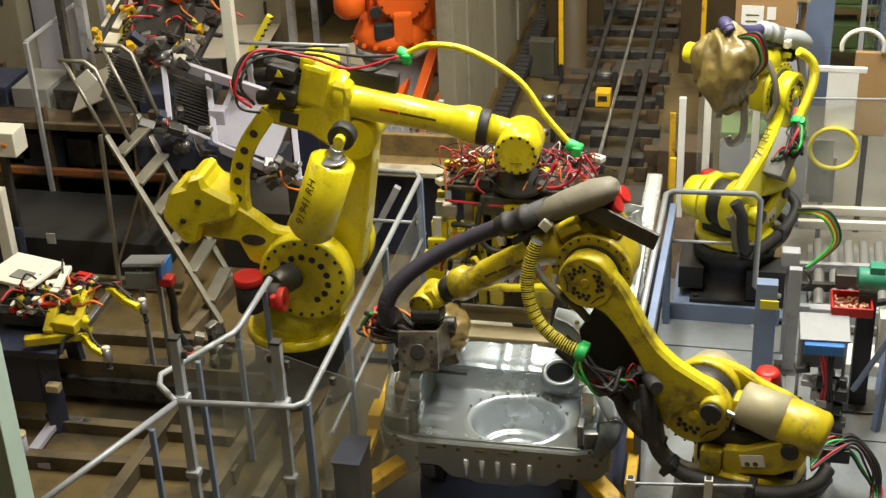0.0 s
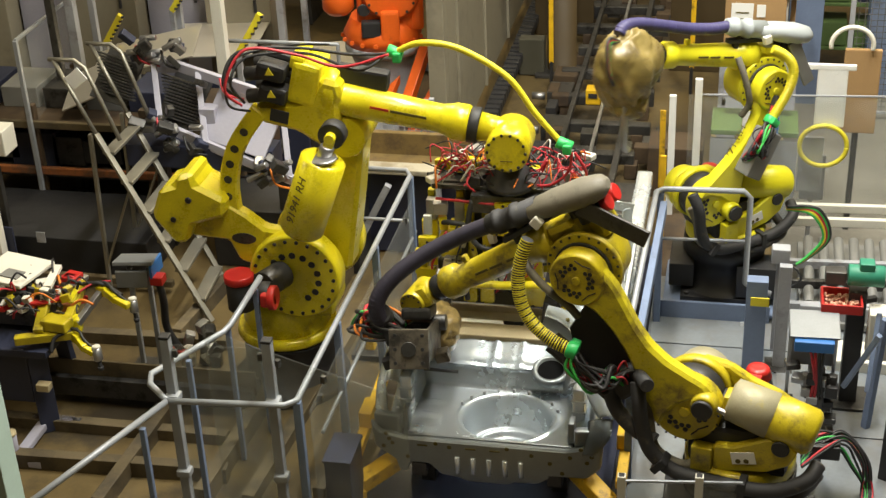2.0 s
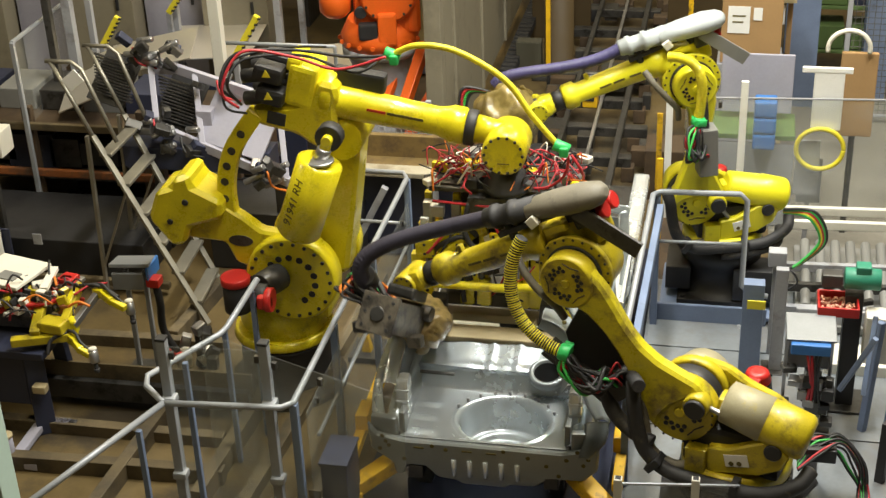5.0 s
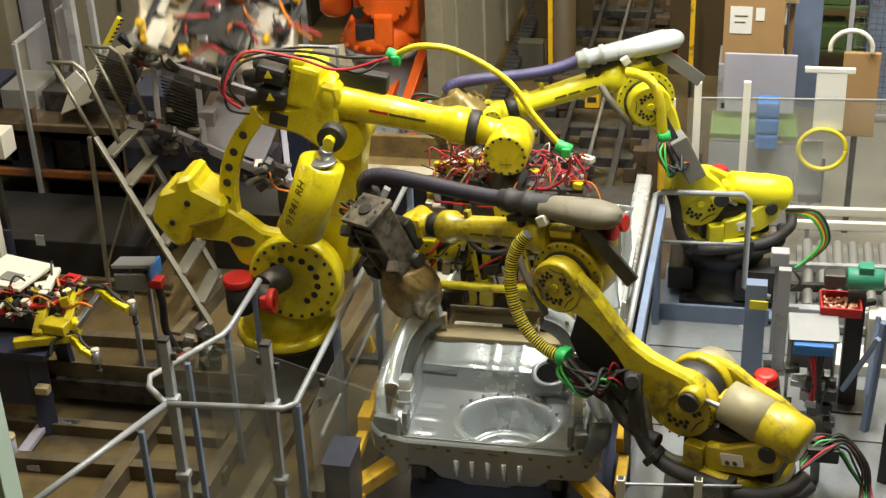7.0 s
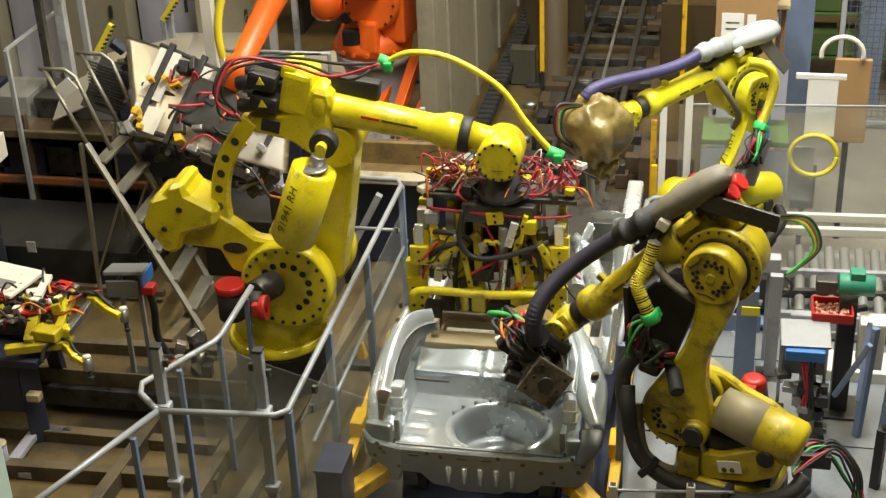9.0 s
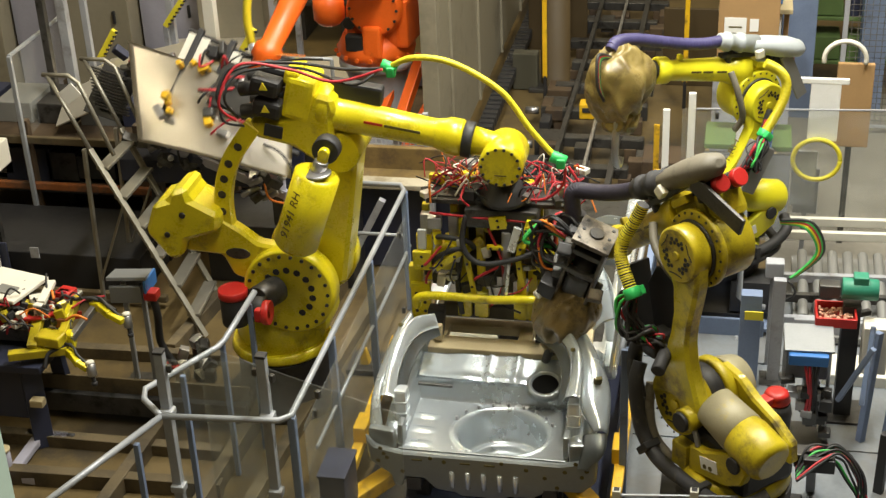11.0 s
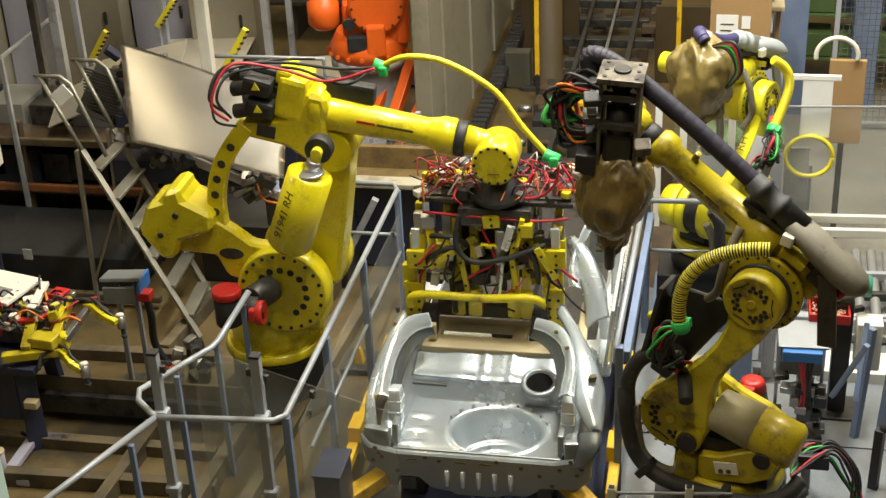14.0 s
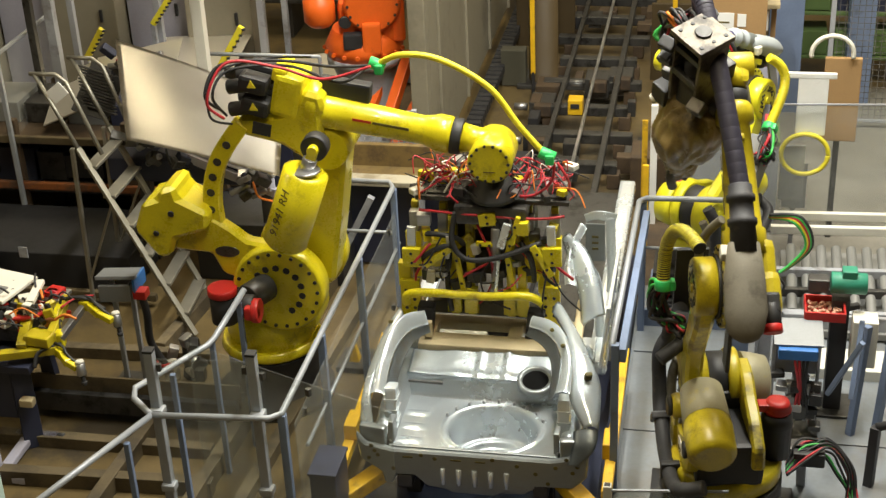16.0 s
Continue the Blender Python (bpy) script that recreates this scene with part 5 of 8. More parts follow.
part("yellow_hose", bm, YELLOW_HOSE, big, "long yellow arched supply hose")
for p in ((-2.230, 8.800, 2.752), (-1.107, 8.750, 2.173)):
    bm = B()
    rod(bm, V(p) + V(-0.05, 0, 0.02), V(p) + V(0.05, 0, -0.02), 0.042)
    box(bm, (0.06, 0.055, 0.07), V(p) + V(0.02, -0.03, -0.02), bevel=0.015)
    part("clamp", bm, GREEN, big, "green plastic hose clamp")
bm = B()
box(bm, (0.36, 0.10, 0.14), (-2.498, 8.950, 2.510), (0, 8, 0), bevel=0.02)
part("valve_box", bm, BLACK, big)

# ---- gripper frame lowered into the car ----
grip = thing("gripper_frame", "yellow clamping gripper with red hoses and black valves", "gripper")
GY = 8.92
gx0, gx1 = -2.03, -0.97
bm = B()
box(bm, (1.02, 0.44, 0.025), (-1.50, GY + 0.16, 1.80), bevel=0.008)
box(bm, (1.06, 0.04, 0.035), (-1.50, GY - 0.08, 1.78), bevel=0.008)
box(bm, (0.5, 0.36, 0.14), (-1.50, GY, 1.70), bevel=0.02)
part("top_plate", bm, DARK_STEEL, grip)
rnd = random.Random(5)
for k in range(44):
    x, y = rnd.uniform(-2.02, -0.98), rnd.uniform(GY - 0.15, GY + 0.38)
    if abs(x + 1.5) < 0.16 and abs(y - GY) < 0.2:
        continue
    bm = B()
    box(bm, (rnd.uniform(0.05, 0.13), rnd.uniform(0.04, 0.09), rnd.uniform(0.03, 0.09)), (x, y, 1.85), (0, 0, rnd.uniform(0, 180)), bevel=0.008)
    part("valve", bm, rnd.choice((BLACK, DARK_STEEL, STEEL, CREAM, BLACK, YELLOW)), grip)
for k in range(120):
    sgn = rnd.choice((-1, 1))
    x, y = -1.5 + sgn * rnd.uniform(0.1, 0.5), rnd.uniform(GY - 0.1, GY + 0.35)
    p = V(x, y, 1.88)
    q = p + V(rnd.uniform(-0.24, 0.24), rnd.uniform(-0.2, 0.2), rnd.uniform(-0.08, 0.02))
    bm = B()
    tube(bm, [p, (p + q) / 2 + V(rnd.uniform(-0.1, 0.1), rnd.uniform(-0.1, 0.05), rnd.uniform(0.02, 0.12)), q], rnd.choice((0.004, 0.005, 0.007)), 6, 6)
    part("hose", bm, rnd.choice((RED_HOSE, RED_HOSE, RED_HOSE, RED_HOSE, BLACK, BLACK, BLACK, ORANGE_WIRE, CREAM)), grip)
for pts, mtl in (([(-1.06, 8.75, 2.12), (-1.08, 8.75, 1.98), (-1.2, 8.78, 1.86), (-1.35, 8.8, 1.84)], RED_HOSE), ([(-1.04, 8.75, 2.12), (-0.98, 8.75, 2.02), (-0.97, 8.85, 1.9), (-1.02, 8.9, 1.8)], RED_HOSE), ([(-2.0, 8.8, 1.7), (-1.6, 8.74, 1.71), (-1.2, 8.76, 1.69), (-1.0, 8.8, 1.70)], RED_HOSE)):
    bm = B()
    tube(bm, pts, 0.010, 7, 7)
    part("hose", bm, mtl, grip, "red air hose")
bm = B()
tube(bm, [(-2.10, 8.69, 1.02), (-2.08, 8.665, 1.10), (-1.95, 8.665, 1.125), (-1.55, 8.665, 1.12), (-1.25, 8.665, 1.14), (-1.15, 8.69, 1.08)], 0.031, 12, 5)
part("cross_tube", bm, YELLOW, grip, "bent yellow cross tube")
for x in (-2.12, -1.13):
    bm = B()
    box(bm, (0.14, 0.05, 0.34), (x + 0.03, 8.80, 0.98), bevel=0.006)
    box(bm, (0.09, 0.07, 0.18), (x - 0.01, 8.84, 1.18), bevel=0.006)
    post = part("clamp_plate", bm, YELLOW, grip)
    studs("hole", post, [(x + 0.06 * i, 8.776, 0.86 + 0.07 * k) for i in range(2) for k in range(4)], (0, -1, 0), 0.013, 0.005, BLACK)
for x in (-2.06, -1.86, -1.26, -1.08):
    bm = B()
    box(bm, (0.11, 0.06, 0.22), (x, 8.86, 1.40), bevel=0.006)
    box(bm, (0.05, 0.05, 0.6), (x, 8.95, 1.40), bevel=0.006)
    post = part("clamp_post", bm, YELLOW, grip)
    bm = B()
    box(bm, (0.07, 0.07, 0.16), (x + 0.01, 8.88, 1.58), bevel=0.01)
    part("cylinder", bm, STEEL, post)
for x in (-1.78, -1.66, -1.38, -1.30):
    bm = B()
    box(bm, (0.06, 0.06, 0.78), (x, 8.86, 1.26), bevel=0.006)
    box(bm, (0.10, 0.05, 0.20), (x, 8.82, 1.00), bevel=0.006)
    part("upright", bm, YELLOW, grip)
for x, sgn in ((-1.90, 1), (-1.18, -1)):
    bm = B()
    lathe(bm, (x, 8.78, 1.36), (x, 8.88, 1.36), [(0, 0.09), (0.2, 0.10), (1, 0.10)], 20)
    box(bm, (0.36, 0.04, 0.05), (x + sgn * 0.12, 8.82, 1.40), (0, -sgn * 40, 0), bevel=0.006)
    part("clamp_wheel", bm, YELLOW, grip)
bm = B()
box(bm, (0.84, 0.26, 0.20), (-1.60, 9.14, 1.20), bevel=0.02)
box(bm, (0.62, 0.2, 0.5), (-1.54, 9.10, 1.45), bevel=0.02)
box(bm, (0.80, 0.14, 0.10), (-1.60, 8.96, 0.88), bevel=0.01)
for k in range(10):
    box(bm, (rnd.uniform(0.06, 0.16), 0.12, rnd.uniform(0.06, 0.16)), (rnd.uniform(-1.95, -1.15), 8.88, rnd.uniform(1.0, 1.55)), (0, 0, rnd.uniform(-20, 20)), bevel=0.012)
part("valve_bank", bm, OLIVE_GREY, grip)
for x in (-2.02, -1.24):
    bm = B()
    box(bm, (0.12, 0.10, 0.26), (x + 0.04, 8.74, 0.86), (0, 6, 0), bevel=0.015)
    rod(bm, (x + 0.06, 8.72, 0.78), (x + 0.09, 8.68, 0.66), 0.035)
    part("clamp_jaw", bm, BLACK, grip)
bm = B()
rod(bm, (-1.46, 8.74, 1.62), (-1.47, 8.74, 1.36), 0.034)
rod(bm, (-1.47, 8.74, 1.36), (-1.50, 8.74, 1.06), 0.014)
part("air_cylinder", bm, STEEL, grip, "bright steel air cylinder")
# bright strips, arms and brackets before the valve bank
for a, b, w in (((-1.375, 8.700, 1.673), (-1.426, 8.700, 1.489), 0.055), ((-1.440, 8.700, 1.392), (-1.471, 8.700, 1.095), 0.022), ((-2.049, 8.740, 1.599), (-2.053, 8.740, 1.450), 0.06), ((-1.086, 8.740, 1.651), (-1.080, 8.740, 1.504), 0.06)):
    bm = B()
    box(bm, (w, 0.03, (V(a) - V(b)).length), (V(a) + V(b)) / 2, (0, math.degrees(math.atan2(a[0] - b[0], a[2] - b[2])), 0), bevel=0.006)
    part("steel_strip", bm, SHEET, grip, "bright steel strip")
for a, b, w in (((-1.523, 8.740, 1.730), (-1.510, 8.740, 1.637), 0.12), ((-1.302, 8.730, 1.717), (-1.385, 8.730, 1.431), 0.035), ((-1.749, 8.730, 1.454), (-1.691, 8.730, 1.100), 0.035), ((-1.385, 8.730, 1.431), (-1.340, 8.730, 1.123), 0.04), ((-2.053, 8.720, 1.442), (-2.049, 8.720, 1.300), 0.13), ((-1.077, 8.720, 1.498), (-1.071, 8.720, 1.359), 0.13), ((-1.960, 8.720, 1.314), (-1.771, 8.720, 1.459), 0.05), ((-1.208, 8.720, 1.508), (-1.075, 8.720, 1.279), 0.05), ((-1.598, 8.730, 1.498), (-1.473, 8.730, 1.496), 0.03)):
    bm = B()
    box(bm, (w, 0.04, (V(a) - V(b)).length), (V(a) + V(b)) / 2, (0, math.degrees(math.atan2(a[0] - b[0], a[2] - b[2])), 0), bevel=0.008)
    arm = part("yellow_arm", bm, YELLOW, grip)
    studs("hole", arm, [V(a).lerp(V(b), f) + V(0, -0.022, 0) for f in (0.25, 0.75)], (0, -1, 0), 0.011, 0.004, BLACK)

for pts in ([(-1.74, 8.76, 1.72), (-1.76, 8.70, 1.52), (-1.66, 8.68, 1.40), (-1.45, 8.68, 1.42), (-1.15, 8.74, 1.52)], [(-1.98, 8.82, 1.50), (-1.9, 8.76, 1.54), (-1.75, 8.76, 1.52), (-1.70, 8.8, 1.45)], [(-2.05, 8.84, 1.2), (-1.98, 8.74, 1.36), (-1.84, 8.72, 1.46), (-1.74, 8.72, 1.47)], [(-1.80, 8.80, 1.45), (-1.81, 8.74, 1.2), (-1.79, 8.74, 0.95)], [(-1.3, 8.78, 1.5), (-1.22, 8.72, 1.4), (-1.2, 8.74, 1.22)]):
    bm = B()
    tube(bm, pts, 0.02, 8, 6)
    part("hose", bm, BLACK, grip, "black air hose")

rnd = random.Random(41)
for k in range(34):
    bm = B()
    box(bm, (rnd.uniform(0.03, 0.10), rnd.uniform(0.04, 0.08), rnd.uniform(0.03, 0.10)), (rnd.uniform(-2.0, -1.06), rnd.uniform(8.74, 8.86), rnd.uniform(1.16, 1.66)), (rnd.uniform(-20, 20), rnd.uniform(-20, 20), rnd.uniform(-20, 20)), bevel=0.008)
    part("fitting", bm, rnd.choice((BLACK, OLIVE_GREY, STEEL, STEEL, YELLOW, YELLOW, RUBBER, CREAM)), grip)
for k in range(22):
    p = V(rnd.uniform(-2.0, -1.06), rnd.uniform(8.72, 8.84), rnd.uniform(1.2, 1.72))
    q = p + V(rnd.uniform(-0.25, 0.25), rnd.uniform(-0.04, 0.04), rnd.uniform(-0.42, -0.1))
    bm = B()
    tube(bm, [p, p.lerp(q, 0.5) + V(rnd.uniform(-0.1, 0.1), -0.05, rnd.uniform(-0.08, 0.04)), q], rnd.choice((0.005, 0.007, 0.010)), 6, 6)
    part("hose", bm, rnd.choice((BLACK, BLACK, BLACK, BLACK, RED_HOSE)), grip)
# Dark floor sheet stands in for the shade under the car.
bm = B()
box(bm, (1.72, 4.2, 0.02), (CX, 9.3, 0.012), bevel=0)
solid("pit", bm, NAVY, "dark sheet that puts the shade under the car on the floor", "floor", kind="structure")

# ---- orange robot behind, with its panel gripper ----
ORX, ORY = -3.40, 13.0
orange = thing("orange_robot", "orange handling robot on a low orange base plate", "industrial robot", pose(ORX, ORY, 0))
for x in (-0.34, 0.30):
    bm = B()
    box(bm, (0.10, 2.6, 0.42), (x, 0.55, 0.21), bevel=0.015)
    part("base_beam", bm, ORANGE, orange, "long orange base beam")
bm = B()
box(bm, (0.54, 2.5, 0.06), (-0.02, 0.55, 0.36), bevel=0.01)
part("bed", bm, RUST, orange, "rusty bed between the orange beams")
bm = B()
box(bm, (0.54, 0.05, 0.38), (-0.02, -0.70, 0.20), bevel=0.01)
part("end_plate", bm, ORANGE, orange)
bm = B()
lathe(bm, (0, 0, 0.34), (0, 0, 1.16), [(0, 0.38), (0.1, 0.30), (0.85, 0.29), (1, 0.34)], 28)
part("base", bm, GREY_PAINT, orange, "grey robot foot casting")
for a, b, w in (((-2.959, 13.000, 1.245), (-3.093, 12.500, 0.747), 0.10), ((-3.159, 13.000, 1.123), (-3.311, 12.600, 0.724), 0.07)):
    p0, p1 = V(a) - V(ORX, ORY, 0), V(b) - V(ORX, ORY, 0)
    bm = B()
    box(bm, (w, w, (p1 - p0).length), (0, 0, 0), bevel=0.01)
    bmesh.ops.transform(bm, matrix=Matrix.Translation((p0 + p1) / 2) @ (p1 - p0).to_track_quat("Z", "Y").to_matrix().to_4x4(), verts=bm.verts)
    part("brace", bm, ORANGE, orange, "orange slanted brace")
bm = B()
lathe(bm, (0, 0, 1.16), (0, 0, 1.24), [(0, 0.37), (1, 0.37)], 26)
part("bearing_ring", bm, GREY_PAINT, orange)
bm = B()
lathe(bm, (0, 0, 0.86), (0, 0, 1.12), [(0, 0.36), (0.4, 0.38), (1, 0.30)], 26)
box(bm, (0.56, 0.46, 0.44), (0.05, 0.0, 1.22), bevel=0.08)
o_turret = part("turret", bm, ORANGE, orange, "orange turret casting")
bm = B()
rod(bm, (0.1, -0.32, 1.42), (0.1, 0.34, 1.42), 0.27, seg=32, chamfer=0.03)
shoulder_drum = part("shoulder_drum", bm, ORANGE, o_turret, "round orange shoulder drum")
studs("bolt", shoulder_drum, [(0.1 + 0.23 * math.cos(math.pi * k / 7), -0.32, 1.42 + 0.23 * math.sin(math.pi * k / 7)) for k in range(14)], (0, -1, 0), 0.014, 0.012, BLACK)
bm = B()
lathe(bm, (-0.40, -0.16, 1.20), (-0.40, -0.16, 1.56), [(0, 0.10), (0.15, 0.15), (0.7, 0.15), (0.75, 0.12), (1, 0.11)], 20)
part("gear_motor", bm, ORANGE, o_turret)
bm = B()
box(bm, (0.18, 0.18, 0.32), (0.08, -0.28, 1.10), bevel=0.03)
part("cable_block", bm, ORANGE, o_turret)
bm = B()
box(bm, (0.12, 0.46, 0.46), (0.34, 0.0, 1.25), bevel=0.04)
part("side_cheek", bm, ORANGE, o_turret)
bm = B()
rod(bm, (-0.16, -0.27, 1.26), (-0.16, -0.30, 1.26), 0.06, seg=16)
part("cover_cap", bm, BLACK, o_turret)
# Black block stands in for the shade in the turret's recess.
bm = B()
box(bm, (0.18, 0.10, 0.16), (-0.1, -0.30, 1.08), bevel=0.02)
part("recess_cover", bm, BLACK, o_turret)
studs("bolt", o_turret, [(0.385 * math.cos(math.pi * k / 9), 0.385 * math.sin(math.pi * k / 9), 0.93) for k in range(9, 18)], (0, -1, 0), 0.022, 0.02, ORANGE)
bm = B()
box(bm, (0.08, 0.004, 0.06), (0.24, -0.262, 1.28), bevel=0)
part("label_plate", bm, PAPER, o_turret)
bm = B()
box(bm, (0.20, 0.24, 1.25), (0, 0, 0.62), bevel=0.05)
o_lower = part("lower_arm", bm, ORANGE, orange)
bm = B()
lathe(bm, (0, 0, 0), (1.30, 0, 0), [(0, 0.13), (0.1, 0.145), (0.3, 0.12), (0.45, 0.105), (0.80, 0.09), (0.82, 0.12), (0.90, 0.12), (0.92, 0.085), (1, 0.08)], 24)
box(bm, (0.34, 0.24, 0.28), (-0.1, 0, 0.0), bevel=0.06)
o_arm = part("forearm", bm, ORANGE, orange, "orange forearm")
writing("5242", 0.12, INK, o_arm, pose(0.62, -0.105, 0.04, 90, 0, 0))
bm = B()
tube(bm, [(0.1, -0.1, 0.26), (0.5, -0.24, 0.30), (0.9, -0.30, 0.1), (1.2, -0.25, -0.25), (1.35, -0.1, -0.45)], 0.035, 8, 8)
part("yellow_hose", bm, YELLOW_HOSE, o_arm, "yellow supply hose")
bm = B()
box(bm, (0.5, 0.12, 0.4), (0.1, -0.22, 0), bevel=0.02)
o_grip = part("panel_gripper", bm, DARK_STEEL, orange, "panel gripper with orange and red wiring")
for x, z, w, h in ((-0.50, 0.12, 0.20, 0.44), (-0.46, -0.26, 0.26, 0.22), (-0.20, 0.22, 0.22, 0.20), (0.30, -0.24, 0.34, 0.20)):
    bm = B()
    box(bm, (w, 0.02, h), (x, -0.135, z), bevel=0.006)
    part("tray_plate", bm, CREAM, o_grip, "cream cover plate")
for k in (-0.36, 0.0, 0.36):
    bm = B()
    rod(bm, (-0.62, -0.12, k), (0.70, -0.12, k * 0.8), 0.022)
    part("frame_tube", bm, RUBBER, o_grip)
for k in (-0.5, -0.2, 0.25, 0.6):
    bm = B()
    box(bm, (0.05, 0.05, 0.80), (k, -0.15, 0), bevel=0.008)
    part("frame_bar", bm, RUBBER, o_grip)
rnd = random.Random(9)
for k in range(30):
    bm = B()
    box(bm, (rnd.uniform(0.04, 0.12), rnd.uniform(0.05, 0.12), rnd.uniform(0.04, 0.10)), (rnd.uniform(-0.55, 0.65), -0.17 - rnd.uniform(0, 0.10), rnd.uniform(-0.40, 0.40)), (0, rnd.uniform(0, 90), 0), bevel=0.01)
    part("clamp", bm, rnd.choice((YELLOW_TOOL, YELLOW_TOOL, BLACK, STEEL, DARK_STEEL)), o_grip)
for k in range(26):
    p = V(rnd.uniform(-0.35, 0.6), -0.24, rnd.uniform(-0.36, 0.36))
    q = p + V(rnd.uniform(-0.34, 0.4), 0, rnd.uniform(-0.24, 0.24))
    bm = B()
    tube(bm, [p, (p + q) / 2 + V(0, -rnd.uniform(0.04, 0.14), rnd.uniform(-0.1, 0.1)), q], rnd.choice((0.007, 0.009, 0.011)), 6, 6)
    part("hose", bm, rnd.choice((RED_HOSE, RED_HOSE, ORANGE_WIRE, BLACK, BLACK, BLACK)), o_grip)

# the pressed outer panel that is set on the jig
PT = [V((-4.993, 10.900, 2.087)), V((-3.491, 10.620, 1.702)), V((-3.413, 10.100, 1.271)), V((-4.775, 10.340, 1.428))]
PC = (PT[0] + PT[1] + PT[2] + PT[3]) / 4
bm = B()
n = 24
grid = []
normal = (PT[1] - PT[0]).cross(PT[3] - PT[0]).normalized()
if normal.y > 0:
    normal = -normal
for i in range(n + 1):
    row = []
    for k in range(n + 1):
        u, v = i / n, k / n
        p = PT[0] * (1 - u) * (1 - v) + PT[1] * u * (1 - v) + PT[2] * u * v + PT[3] * (1 - u) * v
        p = p + normal * (0.055 * math.sin(math.pi * u) + 0.006 * math.sin(math.pi * v)) + V(0, 0, 0.01 * math.sin(math.pi * u) * (1 - v))
        row.append(bm.verts.new(p - PC))
    grid.append(row)
fs = []
for i in range(n):
    for k in range(n):
        f = bm.faces.new((grid[i][k], grid[i + 1][k], grid[i + 1][k + 1], grid[i][k + 1]))
        f.smooth = True
        fs.append(f)
bmesh.ops.solidify(bm, geom=fs, thickness=0.012)
sheet = solid("outer_panel", bm, PANEL, "bare pressed metal outer body panel set on the jig", "body panel", at=Matrix.Translation(PC))
PANEL_AT = Matrix.Translation(PC)


RACK = V(-5.3, 16.6, 0.95)
feeder = thing("panel_feeder", "dark steel feeder stand for pressed panels", "stand")
for x in (-0.55, 0.0, 0.55):
    bm = B()
    box(bm, (0.10, 0.60, 0.90), (RACK.x + x, RACK.y + 0.36, 0.45), bevel=0.01)
    part("leg", bm, DARK_STEEL, feeder)
bm = B()
box(bm, (1.5, 0.70, 0.05), (RACK.x, RACK.y + 0.30, 0.50), bevel=0.01)
part("ledge", bm, DARK_STEEL, feeder)


def orange_rows():
    """The orange robot swings the panel onto the jig and lets go of it."""
    away = Matrix.Translation((-1.6, 1.2, 2.6))
    inv = Matrix.Translation((-ORX, -ORY, 0))
    face = Matrix((PT[1] - PT[0], -normal, V(0, 0, 1))).transposed()
    ex = (PT[1] - PT[0]).normalized()
    ez = ex.cross(-normal * -1).normalized()
    turn = Matrix((ex, -normal, ex.cross(-normal))).transposed().to_4x4()
    on_jig = Matrix.Translation(PC - normal * 0.10) @ turn
    first = Matrix.Translation((-5.401, 12.200, 1.526)) @ pose(0, 0, 0, -58, 0, -14)
    high = Matrix.Translation(PC + V(-0.2, 0.4, 1.9)) @ turn
    on_rack = Matrix.Translation(RACK) @ turn
    up_rack = Matrix.Translation(RACK + V(0.2, -0.8, 0.9)) @ turn
    mid = Matrix.Translation(PC + V(0.05, 0.1, 0.62)) @ turn
    g = [(0, first), (0.5, Matrix.Translation((0.0, 0, 0.04)) @ first), (1.2, Matrix.Translation((0.1, 0.1, 0.7)) @ first), (2.2, high), (2.9, up_rack), (3.4, on_rack), (4.6, on_rack), (5.2, up_rack), (6.4, high), (7.0, mid), (7.5, Matrix.Translation((0.0, 0, 0.05)) @ on_jig), (8.0, on_jig), (9.2, on_jig), (10.6, on_jig), (11.3, Matrix.Translation((0.3, 0.3, 0.66)) @ on_jig), (11.8, high), (16, high)]
    walk(o_grip, [(t, inv @ m) for t, m in g])
    p = []
    for t, m in g:
        if 3.3 < t < 10.7:
            p.append((t, m @ on_jig.inverted() @ PANEL_AT))
    p = [(0, p[0][1])] + p + [(16, PANEL_AT)]
    walk(sheet, p)
    shoulder = {0: 30, 0.5: 30, 1.2: 28, 2.2: 25, 6.4: 25, 7.0: 16, 7.5: 8, 8.0: 6, 9.2: 6, 10.6: 6, 11.3: 10, 11.8: 25, 16: 25}
    walk(o_turret, [(t, pose(0, 0, 0.38, 0, 0, a - 12)) for t, a in shoulder.items()])
    rows = []
    for t, m in g:
        tip = inv @ m @ V(0.15, -0.28, 0.16)
        root = tip + V(0.46, 0.75, 0.96)
        d = (tip - root).normalized()
        s = V(0, 0, 1).cross(d).normalized()
        rows.append((t, Matrix.Translation(tip - d * 1.32) @ Matrix((d, s, d.cross(s))).transposed().to_4x4()))
    walk(o_arm, rows)
    link = []
    for (t, m), (_, fore) in zip(g, rows):
        a, e = V(0.1, 0, 1.80), fore.translation
        d = (e - a).normalized()
        s = V(0, 1, 0).cross(d).normalized()
        link.append((t, Matrix.Translation(a) @ Matrix((s, d.cross(s), d)).transposed().to_4x4()))
    walk(o_lower, link)

# ---- conveyor line behind the car ----
def bar(name, a, b, w, h, material, parent=None, label=""):
    """A straight square bar from a to b."""
    a, b = V(a), V(b)
    bm = B()
    d = b - a
    m = Matrix.Translation((a + b) / 2) @ d.to_track_quat("Z", "Y").to_matrix().to_4x4()
    box(bm, (w, h, d.length), (0, 0, 0), bevel=0.006)
    bmesh.ops.transform(bm, matrix=m, verts=bm.verts)
    return part(name, bm, material, parent, label)


def pipe(name, pts, r, material, parent=None, label="", steps=0, seg=10):
    bm = B()
    tube(bm, pts, r, seg, steps)
    return part(name, bm, material, parent, label)


def block(name, size, at, material, parent=None, label="", turn=None, bevel=0.01):
    bm = B()
    box(bm, size, at, turn, bevel)
    return part(name, bm, material, parent, label)


